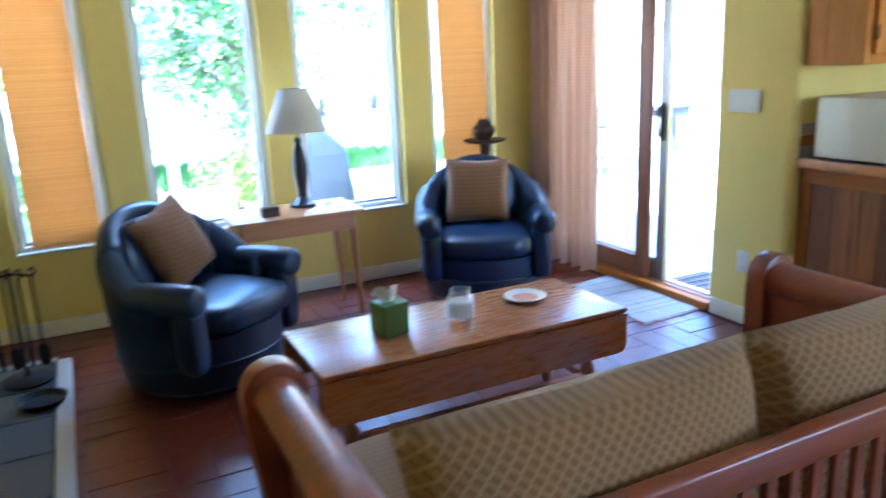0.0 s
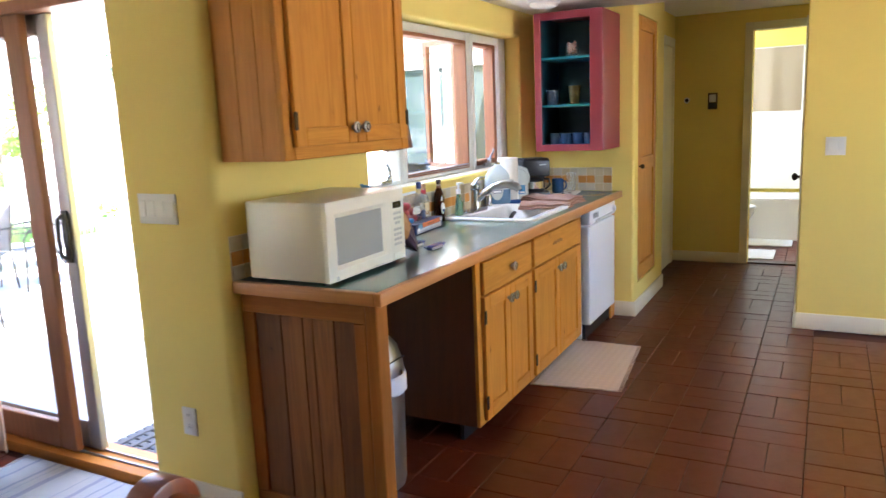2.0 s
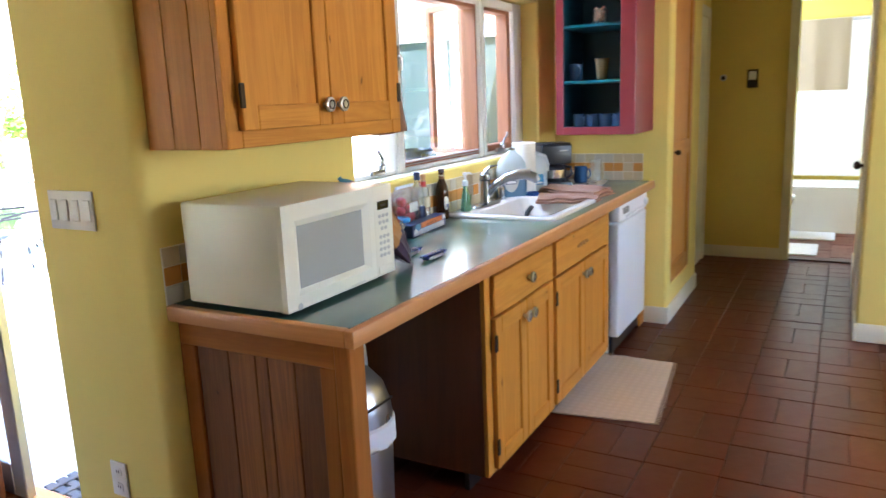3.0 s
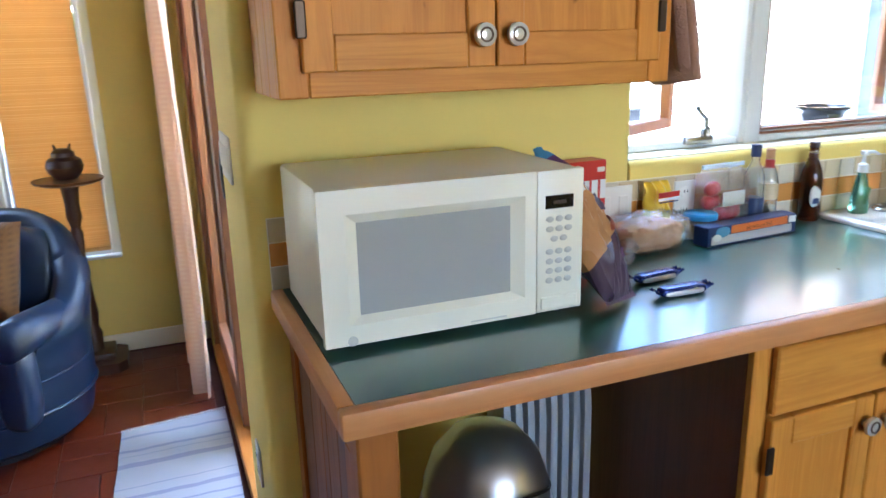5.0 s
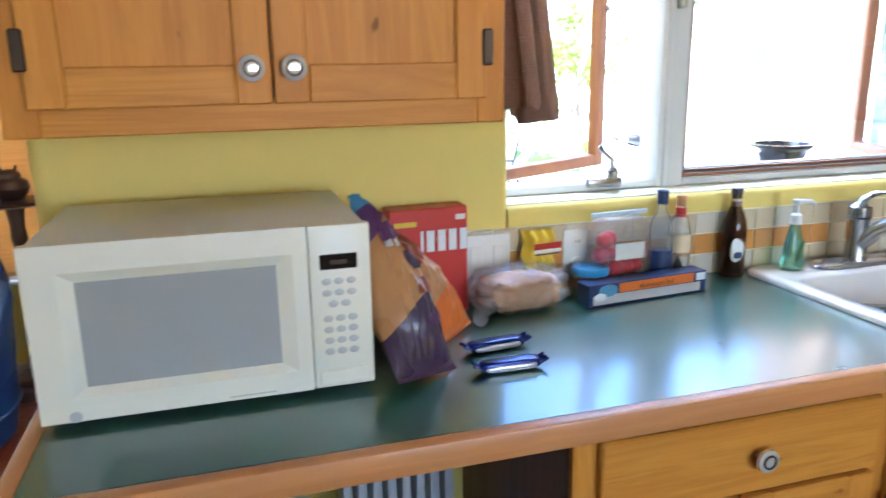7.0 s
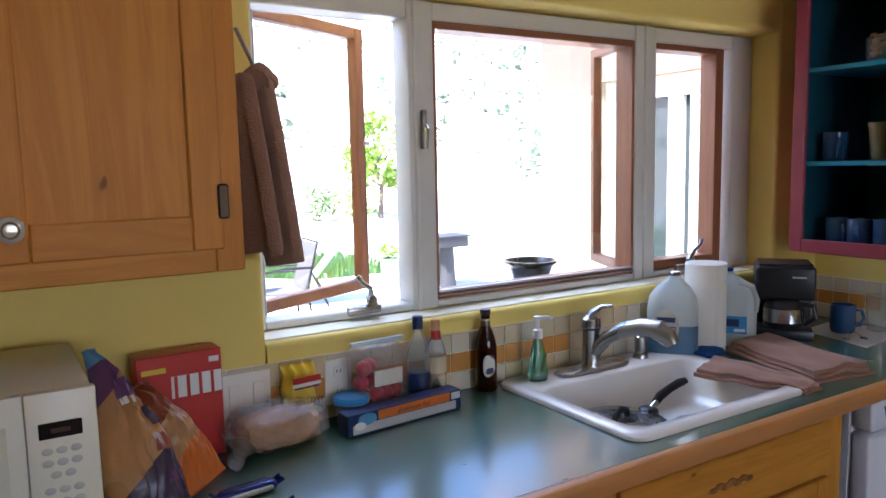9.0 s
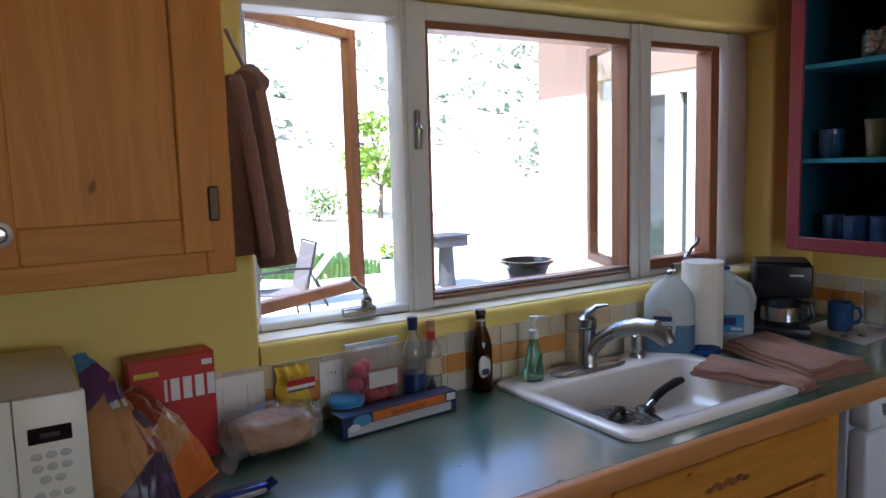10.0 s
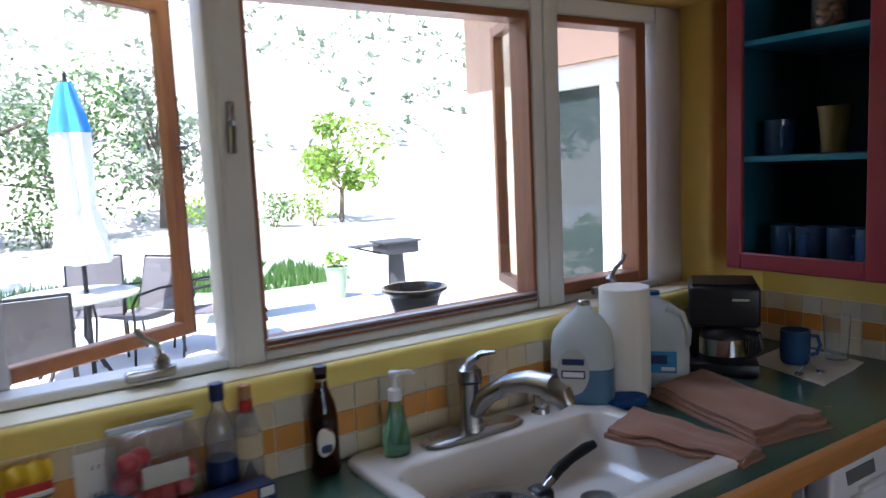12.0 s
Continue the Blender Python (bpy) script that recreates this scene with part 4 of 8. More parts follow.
part("carving", bm, BOARD, d2, "low carved ornament on the drawer front")
panelled_door(bc1, 4.312, 4.606, 0.108, 0.69, FACE - 0.001, 4.579, 0.63, 4.312)
panelled_door(bc1, 4.612, 4.906, 0.108, 0.69, FACE - 0.001, 4.640, 0.63)
panelled_door(bc1, 4.949, 5.339, 0.108, 0.69, FACE - 0.001, 5.312, 0.63, 4.949)
panelled_door(bc1, 5.346, 5.736, 0.108, 0.69, FACE - 0.001, 5.373, 0.63)

# dishwasher
dw = thing("dishwasher", "white built-in dishwasher beside the base cabinet", "dishwasher", (6.22, 2.3, 0))
part("body", box(5.915, 6.53, FACE + 0.03, 2.59, 0.02, CT - 0.05, 0.003), APPLIANCE_W, dw)
part("door", box(5.915, 6.53, FACE - 0.03, FACE + 0.03, 0.12, 0.765, 0.012, 3), APPLIANCE_W, dw)
cp = part("control_panel", box(5.915, 6.53, FACE - 0.034, FACE + 0.03, 0.775, CT - 0.05, 0.012, 3), APPLIANCE_W, dw)
for k in range(6):
    part("vent_slot", box(5.97 + 0.002 * k, 6.09 + 0.002 * k, FACE - 0.036, FACE - 0.033, 0.842 - 0.006 * k, 0.845 - 0.006 * k), INK, cp, "dark vent slot")
part("handle_bar", box(6.02, 6.43, FACE - 0.05, FACE - 0.034, 0.785, 0.80, 0.006, 2), APPLIANCE_W, cp)
part("dial", lathe([(0, 0), (0.022, 0), (0.02, 0.016), (0, 0.018)], (6.47, FACE - 0.034, 0.82), 16, turn=Euler((radians(90), 0, 0)).to_matrix()), APPLIANCE_W, cp)
part("kick_plate", box(5.93, 6.515, FACE + 0.01, FACE + 0.03, 0.02, 0.118), BLACK, dw, "dark kick plate")
for x in (5.945, 6.50):
    part("foot", lathe([(0, 0), (0.016, 0), (0.016, 0.02), (0, 0.02)], (x, FACE + 0.02, 0.001), 10), STEEL, dw)
fl = solid("filler_strip", box(6.532, END_X - 0.003, FACE + 0.0, FACE + 0.02, 0.002, CT - 0.047, 0.002), PINE, "honey pine filler strip beside the dishwasher", "panel", at=(6.59, FACE, 0))

# wall cabinet
UX0, UX1, UY, UZ = 3.423, 4.261, 2.302, 1.362
wc = thing("wall_cabinet", "knotty honey pine wall cabinet with two doors", "cabinet", (3.84, 2.59, UZ))
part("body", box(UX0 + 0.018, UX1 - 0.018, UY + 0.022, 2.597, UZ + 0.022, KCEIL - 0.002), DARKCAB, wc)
for a, b in ((2.322, 2.40), (2.40, 2.495), (2.495, 2.597)):
    part("side_board", box(UX0, UX0 + 0.018, a + 0.001, b - 0.001, UZ, KCEIL - 0.002, 0.0015), PINE, wc)
part("side_board", box(UX1 - 0.018, UX1, UY + 0.022, 2.597, UZ, KCEIL - 0.002, 0.002), PINE, wc)
part("bottom", box(UX0 + 0.018, UX1 - 0.018, UY + 0.022, 2.597, UZ + 0.004, UZ + 0.022), PINE_X, wc)
for a, b in ((UX0, UX0 + 0.055), (UX1 - 0.055, UX1)):
    part("face_stile", box(a, b, UY, UY + 0.022, UZ, KCEIL - 0.002, 0.003), PINE, wc)
for c, d in ((UZ, UZ + 0.055), (KCEIL - 0.06, KCEIL - 0.002)):
    part("face_rail", box(UX0 + 0.055, UX1 - 0.055, UY, UY + 0.022, c, d, 0.003), PINE_X, wc)
mid = 3.839
panelled_door(wc, UX0 + 0.042, mid - 0.002, UZ + 0.045, KCEIL - 0.05, UY - 0.001, mid - 0.034, 1.466, UX0 + 0.042)
panelled_door(wc, mid + 0.002, UX1 - 0.042, UZ + 0.045, KCEIL - 0.05, UY - 0.001, mid + 0.034, 1.466, UX1 - 0.042)

# backsplash tiles on the two walls
splash = thing("backsplash", "cream, amber and pale glazed wall tiles in rows", "tiles", (4.9, 2.595, CT), kind="structure")
part("grout", box(3.42, END_X - 0.002, 2.5955, 2.5985, CT + 0.001, 1.088), TRIM, splash, "pale tile grout")
part("grout", box(END_X - 0.0045, END_X - 0.0015, 2.02, 2.5955, CT + 0.001, 1.088), TRIM, splash, "pale tile grout")
rt = random.Random(8)
for row, (z0, z1) in enumerate(((CT + 0.002, 0.974), (0.977, 1.030), (1.033, 1.086))):
    x = 3.422
    while x < END_X - 0.03:
        w = min(0.062, END_X - 0.006 - x)
        m = TILE_B if row == 1 and rt.random() < 0.8 else (TILE_C if rt.random() < 0.4 else TILE_A)
        part("tile", box(x, x + w - 0.003, 2.5915, 2.5955, z0, z1, 0.001), m, splash)
        x += w
    y = 2.022
    while y < 2.58:
        m = TILE_B if row == 1 and rt.random() < 0.5 else (TILE_C if rt.random() < 0.4 else TILE_A)
        part("tile", box(END_X - 0.0085, END_X - 0.0045, y, y + 0.059, z0, z1, 0.001), m, splash)
        y += 0.062

# microwave
mw = thing("microwave", "off-white countertop microwave oven on the green worktop", "microwave", (3.722, 2.36, CT))
MX0, MX1, MY, MZ = 3.446, 3.970, 2.170, 1.217
part("case", box(MX0 + 0.004, MX1 - 0.004, MY + 0.018, 2.535, CT + 0.012, MZ, 0.008, 2), APPLIANCE, mw)
X1 = 3.866
# door with a sloped frame round the window
fx0, fx1, fz0, fz1 = 3.516, 3.816, 0.985, 1.155
own = bmesh.new()
outer = [(MX0, CT + 0.014), (X1, CT + 0.014), (X1, MZ), (MX0, MZ)]
inner = [(fx0 - 0.022, fz0 - 0.014), (fx1 + 0.026, fz0 - 0.014), (fx1 + 0.026, fz1 + 0.018), (fx0 - 0.022, fz1 + 0.018)]
deep = [(fx0, fz0), (fx1, fz0), (fx1, fz1), (fx0, fz1)]
loops = [[own.verts.new((x, y, z)) for x, z in pts] for pts, y in ((outer, MY + 0.018), (outer, MY), (inner, MY), (deep, MY + 0.012))]
for a, b in zip(loops, loops[1:]):
    for k in range(4):
        own.faces.new((a[k], a[(k + 1) % 4], b[(k + 1) % 4], b[k]))
own.faces.new(loops[0])
door = part("door", own, APPLIANCE, mw, smooth=0)
part("window", box(fx0, fx1, MY + 0.0115, MY + 0.014, fz0, fz1), MW_GLASS, door, "grey perforated microwave window")
logo = lathe([(0, 0), (0.0095, 0), (0.0095, 0.001), (0, 0.001)], (3.496, MY - 0.0002, 0.942), 20, turn=Euler((radians(90), 0, 0)).to_matrix())
part("badge", logo, BUTTON, door, "small round grey badge")
part("script_bar", box(3.727, 3.802, MY - 0.0006, MY + 0.001, 0.9395, 0.942), BUTTON, door, "thin line of grey print")
pan = part("control_panel", box(X1 + 0.0015, MX1, MY, MY + 0.018, CT + 0.014, MZ, 0.004, 2), APPLIANCE, mw)
part("display", box(3.885, 3.947, MY - 0.001, MY + 0.002, 1.142, 1.168, 0.001), GLOSSBLACK, pan, "black unlit display")
part("clock_digits", box(3.902, 3.930, MY - 0.0016, MY - 0.0008, 1.151, 1.158), BRONZE, pan, "dim display digits")
for r in range(7):
    for c in range(3 if r != 2 else 2):
        x = 3.888 + 0.0205 * c + (0.010 if r == 2 else 0)
        z = 1.122 - 0.0195 * r - (0.006 if r > 2 else 0)
        bm = lathe([(0, 0), (0.0085, 0), (0.0085, 0.001), (0.007, 0.0016), (0, 0.0016)], (x + 0.007, MY - 0.0002, z), 10, squash=(1, 0.72), turn=Euler((radians(90), 0, 0)).to_matrix())
        part("button", bm, BUTTON, pan)
part("open_button", box(3.876, 3.958, MY - 0.003, MY + 0.003, 0.940, 0.966, 0.002), APPLIANCE, pan)
for x in (3.48, 3.93):
    for y in (2.21, 2.50):
        part("foot", lathe([(0, 0), (0.012, 0), (0.012, 0.013), (0, 0.013)], (x, y, CT + 0.001), 10), BLACK, mw)

# sink, set into the worktop
sk = thing("sink", "white enamel drop-in kitchen sink", "sink", (5.39, 2.3, CT))


def rounded(x0, x1, y0, y1, r, n=5):
    pts = []
    for cx, cy, a0 in ((x1 - r, y0 + r, -90), (x1 - r, y1 - r, 0), (x0 + r, y1 - r, 90), (x0 + r, y0 + r, 180)):
        for k in range(n + 1):
            a = radians(a0 + 90 * k / n)
            pts.append((cx + r * math.cos(a), cy + r * math.sin(a)))
    return pts


own = bmesh.new()
stack = [(rounded(5.045, 5.73, 2.025, 2.575, 0.045), CT + 0.001), (rounded(5.045, 5.73, 2.025, 2.575, 0.045), CT + 0.010), (rounded(5.052, 5.723, 2.032, 2.568, 0.042), CT + 0.016),
         (rounded(5.085, 5.69, 2.066, 2.442, 0.05), CT + 0.016), (rounded(5.093, 5.682, 2.074, 2.434, 0.05), CT + 0.008), (rounded(5.108, 5.668, 2.09, 2.418, 0.06), CT - 0.085), (rounded(5.14, 5.635, 2.12, 2.39, 0.06), CT - 0.115)]
rings = [[own.verts.new((x, y, z)) for x, y in pts] for pts, z in stack]
for a, b in zip(rings, rings[1:]):
    for k in range(len(a)):
        own.faces.new((a[k], a[(k + 1) % len(a)], b[(k + 1) % len(a)], b[k]))
own.faces.new(rings[-1])
part("basin", own, ENAMEL, sk, smooth=50)
part("drain", lathe([(0, 0), (0.04, 0), (0.042, 0.004), (0.03, 0.005), (0.02, 0.001), (0, 0.001)], (5.52, 2.27, CT - 0.114), 20), STEEL, sk, "steel drain ring")

fc = thing("faucet", "brushed nickel single-lever faucet with a pull-out spout", "faucet", (5.345, 2.49, CT + 0.016))
FZ = CT + 0.016
part("base_plate", blob((5.345, 2.492, FZ + 0.006), (0.14, 0.034, 0.010), 0.55, 32, 8), STEEL, fc)
part("body", lathe([(0, 0), (0.032, 0), (0.029, 0.012), (0.026, 0.05), (0.025, 0.11), (0.028, 0.125), (0.027, 0.148), (0.014, 0.160), (0, 0.161)], (5.340, 2.492, FZ + 0.008), 24), STEEL, fc)
part("lever", tube([(5.338, 2.496, FZ + 0.150), (5.343, 2.488, FZ + 0.176), (5.356, 2.468, FZ + 0.194), (5.376, 2.440, FZ + 0.199)], [0.023, 0.018, 0.012, 0.006], 14, squash=0.6), STEEL, fc)
part("lever_ring", lathe([(0.0275, 0.118), (0.0295, 0.121), (0.0275, 0.124)], (5.340, 2.492, FZ + 0.008), 24), BLACK, fc, "thin dark seam ring")
part("spout", tube([(5.342, 2.482, FZ + 0.060), (5.352, 2.440, FZ + 0.105), (5.366, 2.385, FZ + 0.140), (5.382, 2.325, FZ + 0.156), (5.396, 2.272, FZ + 0.154)], [0.021, 0.021, 0.022, 0.025, 0.026], 16), STEEL, fc)
part("spray_head", tube([(5.392, 2.285, FZ + 0.150), (5.402, 2.252, FZ + 0.138), (5.406, 2.240, FZ + 0.118)], [0.026, 0.025, 0.019], 16), STEEL, fc)
sp = thing("side_sprayer", "brushed nickel side spray beside the faucet", "sprayer", (5.562, 2.505, FZ))
part("collar", lathe([(0, 0), (0.024, 0), (0.022, 0.012), (0, 0.014)], (5.562, 2.505, FZ), 16), STEEL, sp)
part("stem", lathe([(0, 0), (0.016, 0), (0.019, 0.03), (0.018, 0.055), (0.008, 0.062), (0, 0.062)], (5.562, 2.505, FZ + 0.012), 16), STEEL, sp)

# painted open shelf cabinet on the end wall
sh = thing("open_shelf_cabinet", "maroon open wall cabinet with teal inside and shelves", "shelf", (6.37, 2.25, 1.215))
Q0, Q1, Z0, Z1, XF = 1.965, 2.428, 1.232, 2.138, 6.220
part("side", box(XF, END_X - 0.003, Q0, Q0 + 0.02, Z0, Z1, 0.003), MAROON, sh)
part("side", box(XF, END_X - 0.003, Q1 - 0.02, Q1, Z0, Z1, 0.003), MAROON, sh)
part("top", box(XF, END_X - 0.003, Q0 + 0.02, Q1 - 0.02, Z1 - 0.02, Z1, 0.003), MAROON, sh)
part("bottom", box(XF, END_X - 0.003, Q0 + 0.02, Q1 - 0.02, Z0, Z0 + 0.02, 0.003), MAROON, sh)
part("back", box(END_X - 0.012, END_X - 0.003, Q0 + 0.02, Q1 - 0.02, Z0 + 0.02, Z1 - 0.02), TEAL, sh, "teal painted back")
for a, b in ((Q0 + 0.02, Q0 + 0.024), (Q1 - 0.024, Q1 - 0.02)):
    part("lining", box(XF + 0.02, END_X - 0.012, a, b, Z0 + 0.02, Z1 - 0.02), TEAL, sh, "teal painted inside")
for a, b, c, d in ((Q0, Q0 + 0.085, Z0, Z1), (Q1 - 0.045, Q1, Z0, Z1), (Q0 + 0.085, Q1 - 0.045, Z0, Z0 + 0.045), (Q0 + 0.085, Q1 - 0.045, Z1 - 0.05, Z1)):
    part("face_frame", box(XF - 0.018, XF, a, b, c, d, 0.003), MAROON, sh)
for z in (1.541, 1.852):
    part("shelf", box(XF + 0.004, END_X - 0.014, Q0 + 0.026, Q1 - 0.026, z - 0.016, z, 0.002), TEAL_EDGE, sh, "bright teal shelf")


def mug(x, y, z, turn, m, name="mug", label="blue glazed ceramic mug", category="mug", group="mugs on the shelf", r=0.04, h=0.095):
    o = thing(name, label, category, (x, y, z), turn, group)
    bm = lathe([(0, 0), (r * 0.85, 0), (r, h * 0.12), (r, h), (r * 0.9, h), (r * 0.9, h * 0.15), (0, h * 0.12)], seg=20)
    part("cup", bm, m, o, world=False)
    part("handle", tube([(r * 0.95, 0, h * 0.8), (r * 1.5, 0, h * 0.78), (r * 1.7, 0, h * 0.5), (r * 1.45, 0, h * 0.25), (r * 0.95, 0, h * 0.22)], 0.006), m, o, world=False)
    return o


for k, y in enumerate((2.085, 2.165, 2.245, 2.325)):
    mug(6.31 + 0.012 * (k % 2), y, Z0 + 0.0215, (-150, -120, -160, -135)[k], BLUECER)
mug(6.32, 2.345, 1.5425, -140, BLUECER, label="dark blue mug alone on the shelf")
bm = lathe([(0, 0), (0.030, 0), (0.040, 0.10), (0.044, 0.12), (0.038, 0.12), (0.034, 0.10), (0.02, 0.01), (0, 0.01)], (6.32, 2.19, 1.5425), 20)
solid("tumbler", bm, OLIVECER, "olive glazed flared tumbler on the shelf", "tumbler", at=(6.32, 2.19, 1.5425))
jr = thing("trinket_jar", "small glass jar of shells on the shelf", "jar", (6.31, 2.20, 1.8535))
part("glass", lathe([(0, 0), (0.04, 0), (0.045, 0.02), (0.045, 0.075), (0.035, 0.085), (0.033, 0.085), (0.041, 0.073), (0.041, 0.02), (0.036, 0.006), (0, 0.006)], (6.31, 2.20, 1.8535), 20), JARGLASS, jr)
bm = None
for k in range(16):
    a = k * 2.4
    bm = blob((6.31 + 0.022 * math.cos(a), 2.20 + 0.022 * math.sin(a), 1.875 + 0.0045 * k), (0.014, 0.011, 0.009), 1, 8, 6, bm=bm)
part("shells", bm, FOODPINK, jr, "pink and cream shells")

# bin and radiator under the worktop
bn = thing("waste_bin", "silver dome-lidded waste bin with a white liner", "bin", (3.80, 2.27, 0))
part("bucket", lathe([(0, 0), (0.125, 0), (0.13, 0.02), (0.14, 0.46), (0.13, 0.46), (0.12, 0.02), (0, 0.02)], (3.80, 2.27, 0.001), 32), PEWTER, bn)
bm = lathe([(0.142, 0.40), (0.150, 0.41), (0.149, 0.475), (0.142, 0.485), (0.138, 0.47)], (3.80, 2.27, 0), 32)
for v in bm.verts:
    if v.co.z < 0.42:
        v.co.z += 0.02 * noise.noise(Vector((v.co.x * 25, v.co.y * 25, 0)))
part("liner", bm, WHITECLOTH, bn, "white plastic liner folded over the rim")
part("lid", lathe([(0.140, 0.462), (0.143, 0.48), (0.138, 0.53), (0.118, 0.59), (0.08, 0.635), (0.03, 0.655), (0, 0.657)], (3.80, 2.27, 0), 32), PEWTER, bn, "domed silver lid")
part("lid_seam", tube([(3.80 + 0.141 * math.cos(a), 2.27 - 0.141 * abs(math.sin(a)), 0.505 + 0.05 * abs(math.sin(a)) ** 2) for a in (math.pi * k / 16 for k in range(17))], 0.003), BLACK, bn, "black swing-lid seam")
rd = thing("radiator", "grey ribbed radiator standing under the worktop", "radiator", (4.08, 2.52, 0))
for k in range(8):
    x = 3.955 + 0.034 * k
    part("rib", blob((x, 2.52, 0.34), (0.013, 0.055, 0.26), 0.35, 12, 10), RADIATOR, rd)
for z in (0.12, 0.56):
    part("header_pipe", tube([(3.95, 2.52, z), (4.20, 2.52, z)], 0.016), RADIATOR, rd)
for x in (3.97, 4.18):
    part("foot", box(x - 0.012, x + 0.012, 2.47, 2.57, 0.001, 0.10, 0.004), RADIATOR, rd)

# ceiling light, switches, outlets, thermostat
cl = thing("ceiling_light", "small white flush ceiling light over the sink", "lamp", (6.05, 2.30, KCEIL - 0.03))
part("rim", lathe([(0, 0.029), (0.105, 0.029), (0.105, 0.014), (0.092, 0.010), (0, 0.010)], (6.05, 2.30, KCEIL - 0.03), 28), PLASTIC_W, cl)
part("diffuser", lathe([(0.09, 0.010), (0.08, -0.006), (0.05, -0.014), (0, -0.017)], (6.05, 2.30, KCEIL - 0.03), 28), WAX, cl, "frosted white diffuser")


def wall_plate(at, facing, w, h, rockers, name, label, category, sockets=False):
    """A switch or socket plate; facing: the wall's outward turn about z."""
    o = thing(name, label, category, at, facing)
    part("plate", box(-w / 2, w / 2, -0.006, 0, -h / 2, h / 2, 0.002, 2), PLATE, o, world=False)
    n = rockers
    for k in range(n):
        x = (k - (n - 1) / 2) * w / n
        if sockets:
            for z in (-h / 4.4, h / 4.4):
                s = part("socket", blob((x, -0.006, z), (0.015, 0.003, 0.015), 0.6, 16, 6), PLATE, o, world=False)
                for dx in (-0.005, 0.005):
                    part("slot", box(x + dx - 0.001, x + dx + 0.001, -0.0098, -0.0085, z - 0.002, z + 0.006), INK, s, "dark socket slot", world=False)
        else:
            part("rocker", box(x - 0.015, x + 0.015, -0.0095, -0.005, -0.032, 0.032, 0.002), PLATE, o, world=False)
    return o


wall_plate((DOOR_X - 0.0005, 2.90, 1.192), -90, 0.20, 0.115, 4, "light_switch", "ivory four-gang rocker switch on yellow plaster", "switch")
wall_plate((DOOR_X - 0.0005, 2.85, 0.345), -90, 0.072, 0.115, 1, "wall_outlet", "ivory wall outlet low on yellow plaster", "outlet", True)
wall_plate((4.332, 2.591, 1.02), 0, 0.115, 0.115, 2, "light_switch", "ivory double rocker switch on the backsplash", "switch")
wall_plate((4.566, 2.591, 1.015), 0, 0.072, 0.115, 1, "wall_outlet", "ivory double outlet on the backsplash", "outlet", True)
wall_plate((6.7115, 0.614, 1.209), -90, 0.115, 0.115, 2, "light_switch", "ivory double rocker switch beside the hallway", "switch")
th = thing("thermostat", "small black and ivory thermostat on the hallway wall", "thermostat", (HALL_X - 0.001, 1.635, 1.535), -90)
part("plate", box(-0.042, 0.042, -0.012, 0, -0.075, 0.075, 0.003), BRONZE, th, world=False)
part("window", box(-0.03, 0.03, -0.016, -0.011, -0.01, 0.06, 0.002), PLATE, th, "ivory thermostat face", world=False)
part("dial", box(-0.03, 0.03, -0.018, -0.011, -0.065, -0.02, 0.002), BLACK, th, world=False)
bs = thing("doorbell_button", "small dark round button on the hallway wall", "button", (HALL_X - 0.001, 1.868, 1.551), -90)
part("ring", lathe([(0, 0), (0.028, 0), (0.026, 0.008), (0, 0.009)], seg=18, turn=Euler((radians(90), 0, 0)).to_matrix()), PLATE, bs, world=False)
part("button", lathe([(0, 0.008), (0.018, 0.008), (0.015, 0.016), (0, 0.017)], seg=16, turn=Euler((radians(90), 0, 0)).to_matrix()), BLACK, bs, world=False)

# bathroom
tb = thing("bathtub", "white bathtub along the bathroom wall", "bathtub", (10.58, 1.0, 0))
own = bmesh.new()
stack = [(rounded(10.2, 10.89, -0.44, 2.19, 0.05), 0.001), (rounded(10.2, 10.89, -0.44, 2.19, 0.05), 0.46), (rounded(10.28, 10.84, -0.36, 2.11, 0.12), 0.46), (rounded(10.34, 10.8, -0.25, 2.0, 0.14), 0.10)]
rings = [[own.verts.new((x, y, z)) for x, y in pts] for pts, z in stack]
for a, b in zip(rings, rings[1:]):
    for k in range(len(a)):
        own.faces.new((a[k], a[(k + 1) % len(a)], b[(k + 1) % len(a)], b[k]))
own.faces.new(rings[-1])
part("shell", own, ENAMEL, tb, smooth=50)
rod = solid("curtain_rod", tube([(10.24, -0.45, 2.06), (10.24, 2.20, 2.06)], 0.014, 12), PLASTIC_W, "white shower rod across the bathroom", "rod", at=(10.24, 0.9, 2.06))
bt = solid("bath_towel", sheet(24, 20, lambda u, v: (10.223 - 0.005 * math.sin(u * 13) * (1 - v * 0.6), 0.93 + 0.50 * u, 2.075 - 0.67 * (1 - v)), 0.008), BATHCLOTH, "beige bath towel hung over the shower rod", "towel", at=(10.22, 1.2, 2.06))
wcx = thing("toilet", "white ceramic toilet beside the bathtub", "toilet", (9.9, 1.62, 0))
part("pedestal", blob((9.9, 1.60, 0.17), (0.12, 0.20, 0.17), 0.6, 20, 12), ENAMEL, wcx)
part("bowl", lathe([(0, 0.18), (0.11, 0.22), (0.17, 0.33), (0.18, 0.385), (0, 0.385)], (9.9, 1.55, 0), 28, squash=(1, 1.25)), ENAMEL, wcx)
part("seat", lathe([(0, 0.387), (0.185, 0.387), (0.19, 0.405), (0.18, 0.418), (0, 0.420)], (9.9, 1.55, 0), 28, squash=(1, 1.25)), PLASTIC_W, wcx, "white closed seat lid")
part("tank", box(9.7, 10.1, 1.85, 2.05, 0.36, 0.74, 0.02, 3), ENAMEL, wcx)
